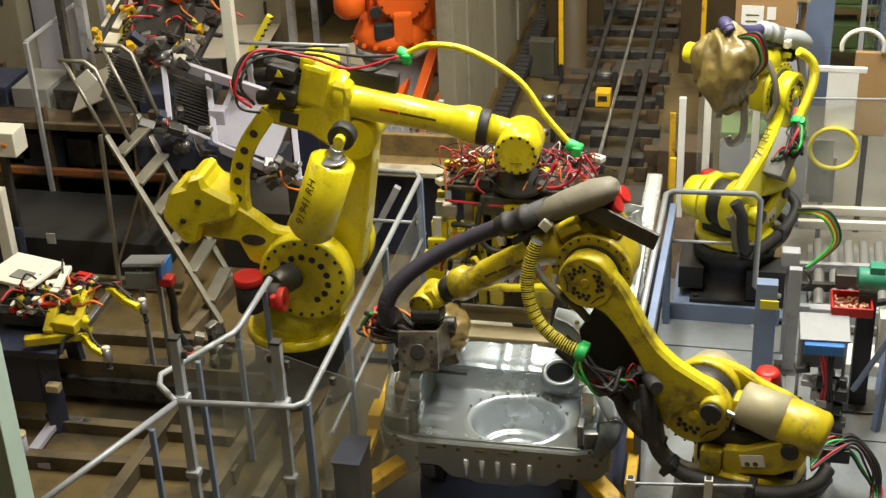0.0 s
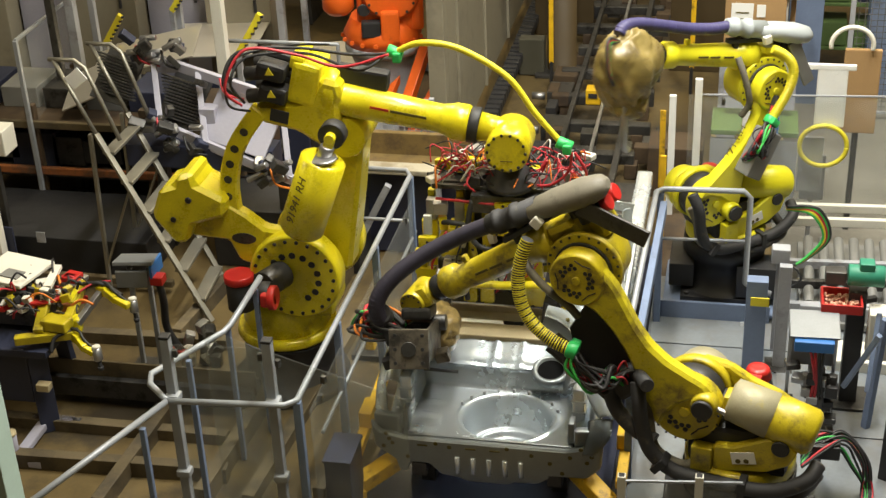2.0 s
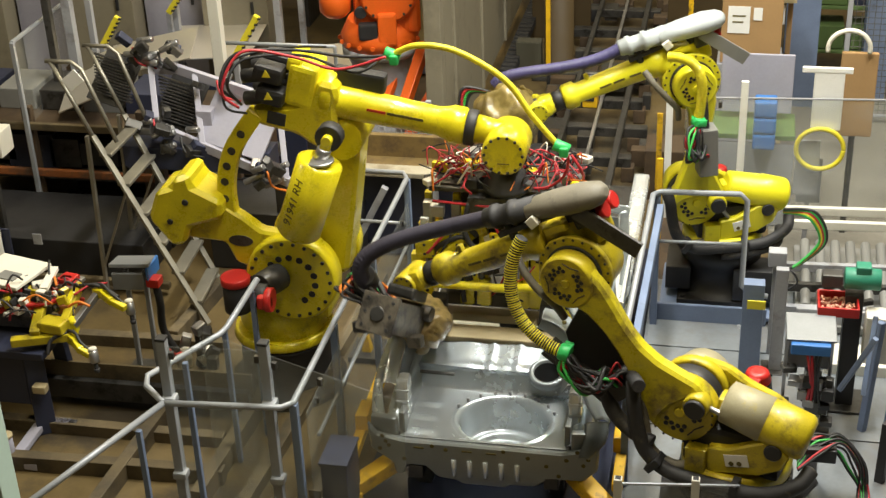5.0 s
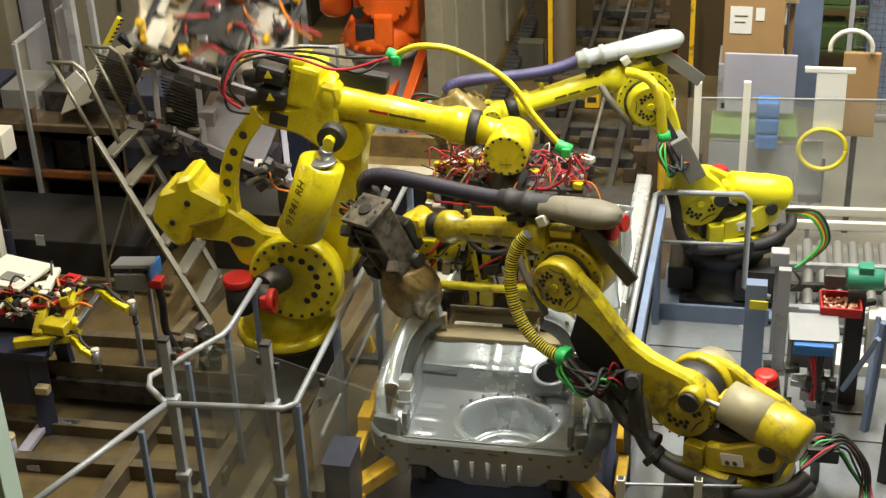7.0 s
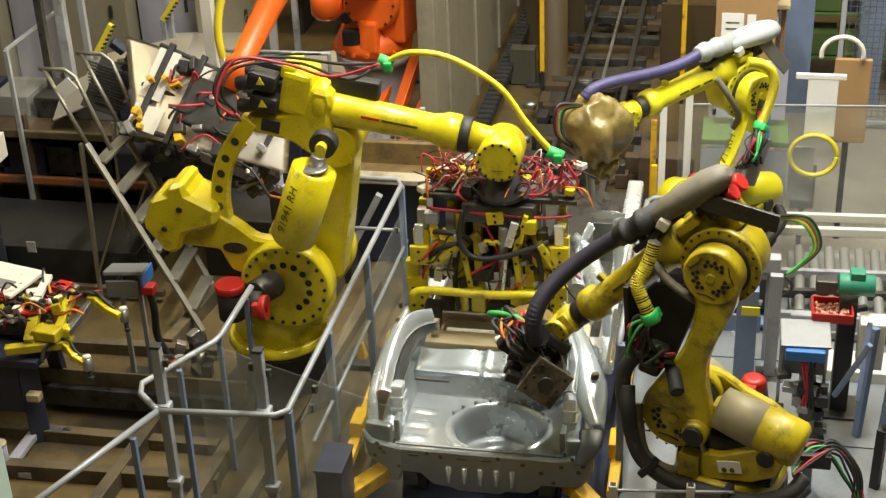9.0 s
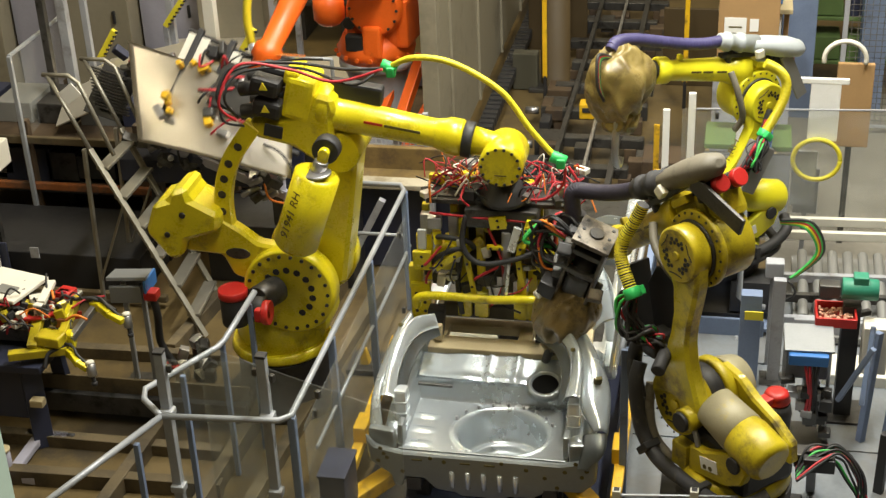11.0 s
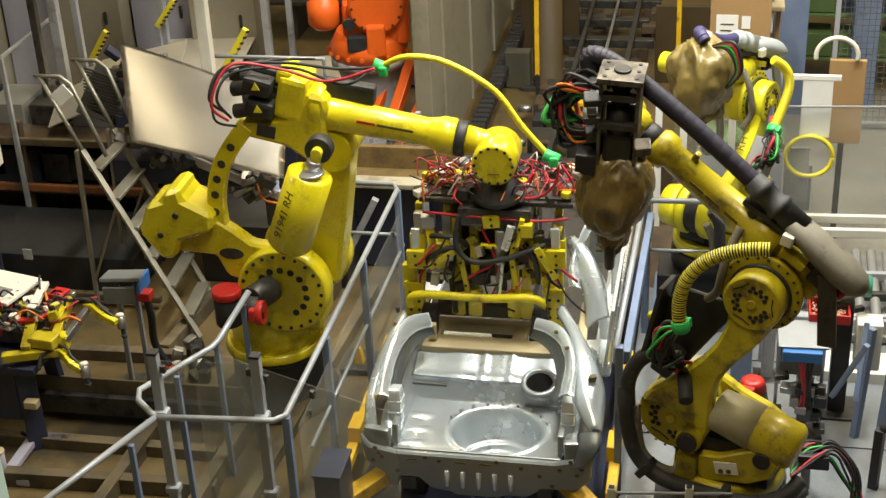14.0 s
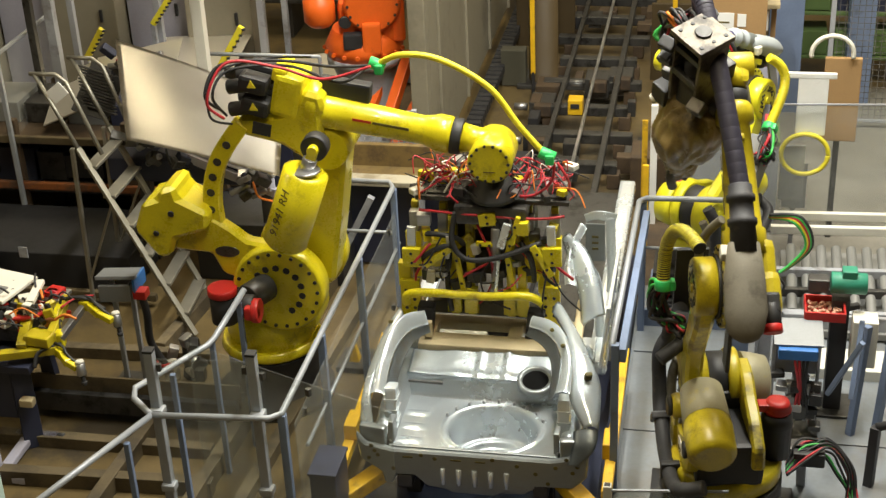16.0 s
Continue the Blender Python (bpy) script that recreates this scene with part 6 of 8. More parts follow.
line = thing("conveyor", "dark steel floor conveyor with three rails and cross-beams", "conveyor")
for x, w, mtl in ((-1.66, 0.05, DARK_STEEL), (-1.36, 0.035, STEEL), (-1.10, 0.06, DARK_STEEL)):
    bar("rail", (x, 11.2, 0.30), (x, 21.0, 0.30), w, w, mtl, line)
for k in range(14):
    y = 11.4 + 0.7 * k
    block("cross_beam", (0.86 + 0.2 * (k % 2), 0.12, 0.10), (-1.38, y, 0.20), DARK_STEEL, line)
    block("support", (0.12, 0.14, 0.15), (-1.78, y, 0.08), RUST, line)
    block("support", (0.12, 0.14, 0.15), (-0.98, y, 0.08), RUST, line)
rnd = random.Random(21)
for k in range(30):
    y = rnd.uniform(11.5, 20.5)
    x = rnd.choice((-1.88, -1.50, -1.22, -0.90, -0.82)) + rnd.uniform(-0.08, 0.08)
    block("fitting", (rnd.uniform(0.08, 0.28), rnd.uniform(0.08, 0.3), rnd.uniform(0.08, 0.2)), (x, y, 0.17), rnd.choice((DARK_STEEL, RUST, BLACK, DARK_STEEL, RUST)), line)
sensor = thing("sensor_block", "yellow sensor housing on the conveyor", "sensor")
q = V((-1.466, 13.958, 0.350))
block("housing", (0.15, 0.16, 0.16), q, YELLOW_TOOL, sensor)
block("slot", (0.09, 0.01, 0.05), q + V(0, -0.085, 0.02), BLACK, sensor)
for p in ((-1.326, 14.924, 0.200), (-1.080, 15.033, 0.200), (-1.782, 13.362, 0.200), (-1.854, 14.351, 0.150)):
    m = thing("drive_unit", "dark conveyor drive unit with bolted cover", "drive unit", pose(*p))
    block("body", (0.26, 0.30, 0.22), (0, 0, 0), DARK_STEEL, m)
    block("cover", (0.18, 0.12, 0.12), (0.02, -0.18, 0.05), RUST, m)
    pipe("shaft", [(-0.16, -0.05, 0.02), (-0.3, -0.05, 0.02)], 0.04, STEEL, m)
col = thing("column", "brown painted round steel column on a plate", "column")
q = V((-1.982, 15.443, 0.000))
bm = B()
lathe(bm, q, q + V(0, 0, 5.5), [(0, 0.20), (0.004, 0.20), (0.006, 0.165), (1, 0.165)], 26)
part("shaft", bm, BROWN, col)
block("base_plate", (0.55, 0.5, 0.05), q + V(0, 0, 0.025), DARK_STEEL, col)
block("junction_box", (0.28, 0.16, 0.42), q + V(-0.32, -0.1, 0.22), OLIVE_GREY, col)
for p in ((-2.033, 14.927, 0.900), (-0.524, 14.924, 0.900), (-0.582, 11.069, 0.500), (-0.647, 12.005, 0.500)):
    bl = thing("guide_post", "slim yellow guide post with dark foot", "post", group="guide posts")
    q = V(p)
    bar("post", (q.x, q.y, 0.3), (q.x, q.y, q.z + 0.55), 0.05, 0.03, YELLOW_TOOL, bl)
    bar("foot", (q.x, q.y, 0.0), (q.x, q.y, 0.32), 0.035, 0.035, BLACK, bl)
# brown boards and dark walls at the sides of the line
brd = thing("machine_guard", "brown sheet machine guards beside the conveyor", "machine guard")
block("sheet", (0.9, 0.05, 0.9), (-0.35, 15.6, 0.45), BROWN, brd)
block("sheet", (0.05, 5.0, 1.1), (0.12, 16.0, 0.55), BROWN, brd)
block("sheet", (0.7, 0.05, 0.8), (-2.1, 16.6, 0.4), BROWN, brd)
block("sheet", (0.5, 0.4, 0.5), (-0.55, 12.6, 0.25), RUST, brd)
block("sheet", (0.4, 1.2, 0.10), (-0.45, 11.3, 0.05), RUST, brd)
block("sheet", (0.34, 0.5, 0.3), (-2.15, 12.9, 0.15), DARK_STEEL, brd)
# cross shelf beams behind the handling robot
bk = thing("low_partition", "low partition with pale top board and mesh behind the robot", "partition")
a, b = V((-3.389, 10.873, 0.850)), V((-2.374, 10.723, 0.850))
block("top_board", (1.5, 0.16, 0.05), ((a.x + b.x) / 2, a.y + 0.1, 0.85), BOARD_EDGE, bk)
block("panel", (1.5, 0.04, 0.8), ((a.x + b.x) / 2, a.y + 0.16, 0.42), NAVY, bk)
block("board", (1.3, 0.06, 0.22), ((a.x + b.x) / 2 + 0.1, a.y + 0.9, 0.72), OCHRE, bk)
block("board", (1.4, 0.7, 0.04), ((a.x + b.x) / 2 + 0.05, a.y + 0.55, 0.60), OCHRE, bk)
block("leg", (0.08, 0.08, 0.84), (a.x + 0.1, a.y + 0.05, 0.42), GREY_PAINT, bk)
block("leg", (0.08, 0.08, 0.84), (b.x - 0.1, a.y + 0.05, 0.42), GREY_PAINT, bk)
bar("brace", (a.x + 0.15, a.y - 0.02, 0.05), (b.x - 0.5, a.y - 0.02, 0.75), 0.06, 0.06, GREY_PAINT, bk)


def mesh_fence(label, p0, p1, z0, z1, step, post, wire, group=""):
    """A welded wire fence between two posts."""
    p0, p1 = V(p0), V(p1)
    f = thing("mesh_fence", label, "fence", group=group)
    for p in (p0, p1):
        bar("post", (p.x, p.y, 0), (p.x, p.y, z1 + 0.03), 0.05, 0.05, post, f)
    bar("top_rail", (p0.x, p0.y, z1), (p1.x, p1.y, z1), 0.03, 0.03, post, f)
    bar("bottom_rail", (p0.x, p0.y, z0), (p1.x, p1.y, z0), 0.03, 0.03, post, f)
    bm = B()
    d = p1 - p0
    n = max(2, int(d.length / step))
    for i in range(1, n):
        c = p0 + d * (i / n)
        rod(bm, (c.x, c.y, z0), (c.x, c.y, z1), 0.0035, seg=4, chamfer=0)
    n = max(2, int((z1 - z0) / step))
    for i in range(1, n):
        z = z0 + (z1 - z0) * i / n
        rod(bm, (p0.x, p0.y, z), (p1.x, p1.y, z), 0.0035, seg=4, chamfer=0)
    tagged(part("wire", bm, wire, f), kind="stuff")
    return f


mesh_fence("grey wire mesh guard fence behind the robot", (-3.55, 12.1, 0), (-2.75, 12.1, 0), 0.35, 1.0, 0.05, GREY_PAINT, GREY_BOX)
mesh_fence("dark wire mesh fence in the far aisle", (1.05, 14.4, 0), (2.4, 14.4, 0), 0.1, 2.0, 0.06, GREY_PAINT, DARK_STEEL)

# ---- clear guard screens ----
def screen(label, p0, p1, z0, z1, material=GREY_PAINT, framed=False):
    s = thing("clear_screen", label, "guard screen", group="clear guard screens")
    p0, p1 = V(p0), V(p1)
    bm = B()
    d = p1 - p0
    m = Matrix.Translation(((p0.x + p1.x) / 2, (p0.y + p1.y) / 2, (z0 + z1) / 2)) @ pose(0, 0, 0, 0, 0, math.degrees(math.atan2(d.y, d.x)))
    box(bm, (d.length, 0.006, z1 - z0), (0, 0, 0), bevel=0)
    bmesh.ops.transform(bm, matrix=m, verts=bm.verts)
    pane = part("pane", bm, CLEAR, s)
    pane.visible_shadow = False
    for f in (0.08, 0.92):
        c = p0.lerp(p1, f)
        for z in (z0 + 0.06, z1 - 0.06):
            block("clip", (0.03, 0.03, 0.05), (c.x, c.y, z), DARK_STEEL, s, "", (0, 0, math.degrees(math.atan2(d.y, d.x))), 0.004)
    if framed:
        bar("top_edge", (p0.x, p0.y, z1), (p1.x, p1.y, z1), 0.016, 0.016, material, s)
    return s


# ---- guard rail and gate posts left of the car ----
rail = thing("guard_rail", "grey tubular guard rail with bent corners on steel posts", "railing")
R1a, R1b = V((-2.559, 7.077, 1.100)), V((-2.554, 10.437, 1.100))
R1c = V((-3.060, 10.439, 1.100))
pipe("handrail", [V((-3.360, 7.020, 1.100)), R1a + V(-0.06, 0.0, 0), R1a + V(0.0, 0.06, 0), R1b + V(0, -0.1, 0), R1b + V(-0.05, 0, 0), R1c], 0.021, TUBE_GREY, rail, "grey tubular handrail")
pipe("mid_rail", [R1b + V(0, -0.02, -0.45), R1c + V(0, -0.02, -0.45)], 0.015, TUBE_GREY, rail)
for s in (0.02, 0.30, 0.62, 0.97):
    p = R1a.lerp(R1b, s)
    bar("post", (p.x, p.y, 0), (p.x, p.y, 1.09), 0.05, 0.05, BLUE_GREY, rail)
pipe("mid_rail", [V(R1a.x, R1a.y + 0.5, 0.55), V(R1b.x, R1b.y, 0.55)], 0.014, TUBE_GREY, rail)
stair = thing("stair_rail", "grey tubular stair handrails with looped ends", "railing")
pipe("handrail", [(-3.784, 5.909, 1.100), (-3.360, 7.020, 1.100)], 0.021, TUBE_GREY, stair)
pipe("handrail", [(-3.360, 7.020, 1.100), (-3.536, 7.185, 1.100), (-3.573, 7.297, 1.100), (-3.276, 7.850, 1.100), (-3.247, 7.909, 1.120), (-3.129, 8.269, 1.300)], 0.021, TUBE_GREY, stair)
for p, top in (((-3.439, 6.788, 1.050), 1.05), ((-3.403, 7.513, 1.080), 1.08), ((-3.271, 7.920, 1.080), 1.08), ((-3.177, 8.258, 1.200), 1.2), ((-3.214, 7.090, 1.050), 1.05)):
    bar("baluster", (p[0], p[1], 0.0), (p[0], p[1], top), 0.035, 0.035, BLUE_GREY, stair)
for p in ((-3.359, 7.120, 1.500), (-2.719, 7.159, 1.500)):
    g = thing("gate_post", "tall square grey steel gate post with hinges", "post", group="gate posts")
    bar("post", (p[0], p[1], 0), p, 0.06, 0.06, TUBE_GREY, g)
    block("cap", (0.066, 0.066, 0.02), V(p) + V(0, 0, 0.01), BLACK, g)
    for dz in (0.42, 1.0):
        block("hinge", (0.09, 0.08, 0.05), V(p) + V(0.01, -0.02, -dz), TUBE_GREY, g)
screen("scratched clear guard screen between the gate posts", (-3.359, 7.120, 1.500), (-2.719, 7.159, 1.500), 0.1, 1.45)
screen("scratched clear guard screen beside the car line", V((-2.719, 7.159, 1.500)) + V(0.03, 0, 0), (-2.30, 7.0, 0), 0.1, 1.42)
screen("scratched clear guard screen along the railing", (-2.52, 7.25, 0), (-2.52, 10.2, 0), 0.15, 0.95)
mintp = thing("mint_column", "pale green painted square column", "column")
p = V((-3.526, 5.428, 2.000))
bar("shaft", (p.x - 0.065, p.y, 0), (p.x - 0.065, p.y, 4.5), 0.16, 0.16, MINT, mintp)
bx = thing("control_box", "dark navy floor cabinet beside the railing", "cabinet")
q = V((-2.357, 7.339, 0.600))
block("body", (0.17, 0.30, 0.6), (q.x, q.y, 0.30), NAVY, bx)
block("lid", (0.19, 0.32, 0.02), (q.x, q.y, 0.612), NAVY, bx)
cone = thing("yellow_wedge", "small yellow and black warning wedge on the floor", "marker")
q = V((-2.714, 9.408, 0.100))
bm = B()
box(bm, (0.09, 0.10, 0.16), (q.x, q.y, 0.10), bevel=0.01, taper=0.4)
part("body", bm, YELLOW_TOOL, cone)
block("foot", (0.26, 0.3, 0.05), (q.x, q.y + 0.02, 0.025), BLACK, cone)

# ---- floor beams and channels on the left ----
fb = thing("floor_frame", "bolted steel floor beams with worn tan paint", "floor frame")
for a, b, w in (((-4.059, 7.193, 0.050), (-3.989, 8.371, 0.050), 0.16), ((-3.387, 7.359, 0.050), (-3.199, 10.698, 0.050), 0.20), ((-3.072, 7.408, 0.050), (-2.860, 10.544, 0.050), 0.10), ((-5.059, 7.616, 0.050), (-3.302, 7.674, 0.050), 0.14), ((-5.206, 8.086, 0.040), (-3.446, 8.094, 0.040), 0.10), ((-5.411, 9.260, 0.050), (-3.859, 9.308, 0.050), 0.10), ((-4.295, 9.331, 0.050), (-4.185, 10.265, 0.050), 0.16), ((-2.616, 7.540, 0.050), (-2.503, 8.861, 0.050), 0.12)):
    bar("beam", a, b, 0.09, w, BEAM, fb)
ch = thing("floor_channel", "dark steel transfer beam across the floor", "floor beam")
bar("web", (-5.478, 8.492, 0.160), (-3.351, 8.496, 0.160), 0.20, 0.16, DARK_STEEL, ch)
bar("flange", (-5.433, 8.447, 0.270), (-3.331, 8.468, 0.270), 0.02, 0.20, BEAM, ch)
for p in ((-4.851, 8.111, 0.120), (-4.887, 7.641, 0.100)):
    loc = thing("locating_pin", "grey floor fixture with brass-topped locating pin", "fixture", pose(*p), group="floor fixtures")
    block("foot", (0.34, 0.08, 0.06), (0.06, -0.02, -0.06), LILAC, loc)
    block("foot", (0.08, 0.5, 0.05), (0.0, -0.2, -0.065), LILAC, loc)
    bm = B()
    rod(bm, (0, 0, -0.05), (0, 0, 0.14), 0.045, seg=16)
    part("pin", bm, LILAC, loc)
    bm = B()
    rod(bm, (0, 0, 0.14), (0, 0, 0.165), 0.05, seg=16)
    part("cap", bm, CARD, loc)
    bm = B()
    rod(bm, (0.22, -0.02, -0.05), (0.28, -0.02, -0.05), 0.03)
    part("end_stop", bm, BLACK, loc)

# ---- parked gripper on a navy trestle ----
tr = thing("trestle", "dark navy steel trestle carrying a parked gripper", "stand")
q = V((-4.921, 8.205, 0.300))
for dx, dy in ((-0.26, -0.12), (0.10, -0.12), (-0.26, 0.25), (0.10, 0.25)):
    bar("leg", (q.x + dx * 1.25, q.y + dy * 1.3, 0), (q.x + dx, q.y + dy, 0.66), 0.14, 0.05, NAVY, tr)
block("top", (0.62, 0.55, 0.06), (q.x - 0.08, q.y + 0.06, 0.69), NAVY, tr)
block("side_plate", (0.34, 0.03, 0.40), (q.x - 0.12, q.y - 0.16, 0.45), NAVY, tr)
block("stop", (0.10, 0.07, 0.06), (q.x + 0.16, q.y - 0.2, 0.42), CARD, tr)
pk = thing("parked_gripper", "parked yellow gripper with red valves, black hoses and tan top plate", "gripper")
g0 = V((-4.862, 8.388, 0.850))
block("plate", (0.44, 0.40, 0.03), V((-5.067, 8.528, 1.060)) + V(-0.06, 0.0, 0.0), CREAM, pk, "pale cream cover plate", (0, 0, -14))
block("window", (0.16, 0.11, 0.012), V((-5.091, 8.439, 1.080)), GREY_BOX, pk, "", (0, 0, -14), 0.004)
block("body", (0.45, 0.34, 0.10), g0 + V(-0.18, 0.02, -0.03), DARK_STEEL, pk)
bar("arm", (-4.913, 7.999, 0.800), (-4.516, 8.144, 0.800), 0.07, 0.06, YELLOW_DIRTY, pk)
bar("arm", (-4.755, 8.062, 0.840), (-4.818, 8.419, 0.980), 0.07, 0.06, YELLOW_DIRTY, pk)
bar("arm", (-4.583, 8.116, 0.840), (-4.606, 8.554, 0.980), 0.06, 0.06, YELLOW_DIRTY, pk)
block("clamp_block", (0.20, 0.12, 0.08), (-4.640, 8.135, 0.880), YELLOW_DIRTY, pk, "", (0, 0, -8), 0.015)
bar("steel_bar", (-4.519, 8.188, 0.850), (-4.446, 8.488, 0.950), 0.045, 0.05, STEEL, pk)
for path in (((-4.46, 8.50, 0.955), (-4.40, 8.475, 0.965), (-4.309, 8.41, 0.95), (-4.197, 8.368, 0.925)), ((-4.54, 8.14, 0.79), (-4.47, 8.09, 0.785), (-4.416, 8.043, 0.76), (-4.350, 8.026, 0.735))):
    bm = B()
    for a, b, w in zip(path, path[1:], (0.07, 0.062, 0.045)):
        a, b = V(a), V(b)
        d = b - a
        box(bm, (d.length + 0.03, 0.05, w), (a + b) / 2, (0, -math.degrees(math.atan2(d.z, math.hypot(d.x, d.y))), math.degrees(math.atan2(d.y, d.x))), 0.008)
    part("claw", bm, YELLOW, pk)
    pipe("hose", [V(path[0]) + V(-0.05, 0.02, 0.05), V(path[1]) + V(0, 0.02, 0.06), V(path[2]) + V(0, 0.02, 0.045), V(path[3]) + V(0.02, 0.02, 0.0)], 0.011, BLACK, pk, "", 5)
pipe("air_pipe", [(-4.99, 8.27, 0.94), (-4.941, 8.25, 0.95), (-4.811, 8.24, 0.97), (-4.721, 8.299, 0.97), (-4.70, 8.36, 0.95)], 0.017, RED, pk, "red air pipe", 5)
block("valve_tray", (0.16, 0.17, 0.03), (-4.684, 8.555, 0.99), STEEL, pk, "", (0, 0, -12), 0.006)
block("valve_block", (0.12, 0.12, 0.04), (-4.684, 8.545, 1.025), RED, pk, "red valve block", (0, 0, -12), 0.008)
bar("slanted_plate", (-4.598, 8.308, 0.92), (-4.635, 8.578, 0.96), 0.04, 0.09, YELLOW, pk)
block("coupling", (0.10, 0.07, 0.07), (-4.63, 8.322, 0.915), BURNT_ORANGE, pk, "", (0, 0, 20), 0.012)
bar("cream_bracket", (-4.802, 8.59, 1.08), (-4.775, 8.33, 1.05), 0.06, 0.035, CREAM, pk)
block("cream_bracket", (0.075, 0.05, 0.12), (-4.769, 8.285, 1.01), CREAM, pk, "", (0, 0, -10), 0.01)
block("clamp_block", (0.17, 0.10, 0.12), (-4.585, 8.215, 0.83), YELLOW, pk, "", (0, 0, 12), 0.018)
block("clamp_block", (0.13, 0.10, 0.07), (-4.70, 8.235, 0.84), YELLOW, pk, "", (0, 0, -6), 0.014)
pipe("claw", [(-4.649, 7.998, 0.720), (-4.638, 8.052, 0.800), (-4.570, 8.104, 0.830), (-4.509, 8.174, 0.820)], 0.014, BLACK, pk, "", 6)
pipe("hose", [(-4.647, 8.507, 0.980), (-4.493, 8.490, 1.020), (-4.387, 8.490, 1.000), (-4.266, 8.445, 0.960)], 0.014, BLACK, pk, "", 6)
for p in (V((-4.169, 8.406, 0.900)), V((-4.316, 8.031, 0.715))):
    bm = B()
    rod(bm, p + V(-0.006, 0.01, 0.045), p + V(0.010, -0.012, -0.045), 0.034, seg=16, chamfer=0.008)
    part("cylinder", bm, STEEL, pk)
    bm = B()
    rod(bm, p + V(-0.010, 0.014, 0.066), p + V(-0.006, 0.01, 0.045), 0.028, 0.034, seg=16, chamfer=0.004)
    part("cap", bm, CREAM, pk)
    bm = B()
    rod(bm, p + V(0.010, -0.012, -0.045), p + V(0.020, -0.024, -0.095), 0.016, seg=12, chamfer=0.003)
    rod(bm, p + V(0.018, -0.022, -0.085), p + V(0.024, -0.028, -0.115), 0.024, 0.018, seg=12, chamfer=0.004)
    part("tip", bm, BLACK, pk)
block("switch", (0.09, 0.07, 0.10), (-4.862, 8.427, 1.000), CREAM, pk, "", (0, 0, 30), 0.012)
block("switch", (0.10, 0.08, 0.05), (-4.694, 8.530, 1.020), RED, pk, "", (0, 0, -8), 0.012)
rnd = random.Random(31)
for k in range(60):
    p = V((-4.771, 8.390, 0.920)) + V(rnd.uniform(-0.34, 0.18), rnd.uniform(-0.16, 0.16), rnd.uniform(-0.06, 0.12))
    block("valve", (rnd.uniform(0.025, 0.09), rnd.uniform(0.025, 0.06), rnd.uniform(0.03, 0.07)), p, rnd.choice((YELLOW_DIRTY, RED, RED, CREAM, BLACK, BLACK, DARK_STEEL, YELLOW_DIRTY)), pk, "", (rnd.uniform(-20, 20), rnd.uniform(-20, 20), rnd.uniform(0, 90)), 0.006)
for k in range(34):
    p = V((-4.722, 8.338, 0.940)) + V(rnd.uniform(-0.34, 0.24), rnd.uniform(-0.22, 0.18), rnd.uniform(0.0, 0.14))
    r = p + V(rnd.uniform(-0.2, 0.2), rnd.uniform(-0.2, 0.2), rnd.uniform(-0.1, 0.05))
    pipe("hose", [p, (p + r) / 2 + V(0, 0, rnd.uniform(0.02, 0.07)), r], rnd.choice((0.006, 0.008, 0.010)), rnd.choice((RED_HOSE, RED_HOSE, BLACK, BLACK, BLACK, ORANGE_WIRE)), pk, "", 5, 6)

# ---- small stand with sloping sheet hood ----
st = thing("valve_stand", "grey sheet hood on two thin posts with red hose", "stand")
q = V((-4.372, 8.982, 0.950))
bm = B()
box(bm, (0.30, 0.26, 0.03), q, (-14, 0, 8), 0.006)
box(bm, (0.24, 0.03, 0.14), q + V(0, -0.12, -0.10), (0, 0, 8), 0.006)
part("hood", bm, HOOD, st, "grey galvanised sheet hood")
block("side", (0.02, 0.22, 0.12), q + V(0.15, 0.0, -0.05), BLUE, st)
for dx in (0.05, -0.10):
    bar("post", (q.x + dx + 0.03, q.y, 0), (q.x + dx + 0.03, q.y, 0.88), 0.035, 0.035, TUBE_GREY, st)
block("foot", (0.3, 0.2, 0.02), (q.x, q.y, 0.01), DARK_STEEL, st)
pipe("hose", [q + V(0.17, -0.05, -0.1), q + V(0.20, -0.06, -0.3), q + V(0.19, -0.05, -0.55), q + V(0.28, -0.05, -0.75)], 0.03, BLACK, st, "", 5)
block("coupling", (0.10, 0.10, 0.07), q + V(0.18, -0.06, -0.12), RED, st)
block("coupling", (0.12, 0.08, 0.05), q + V(0.26, -0.06, -0.76), RED, st)
vv = thing("floor_valves", "cluster of small steel floor valves", "valves")
q = V((-3.953, 9.059, 0.300))
for k in range(12):
    block("valve", (0.08, 0.07, 0.10), q + V(rnd.uniform(-0.14, 0.14), rnd.uniform(-0.15, 0.15), rnd.uniform(-0.26, 0.12)), rnd.choice((STEEL, DARK_STEEL, CREAM, BLACK)), vv, "", (0, 20 * k, 15 * k))
bar("stem", (q.x, q.y, 0), (q.x, q.y, 0.4), 0.06, 0.06, DARK_STEEL, vv)

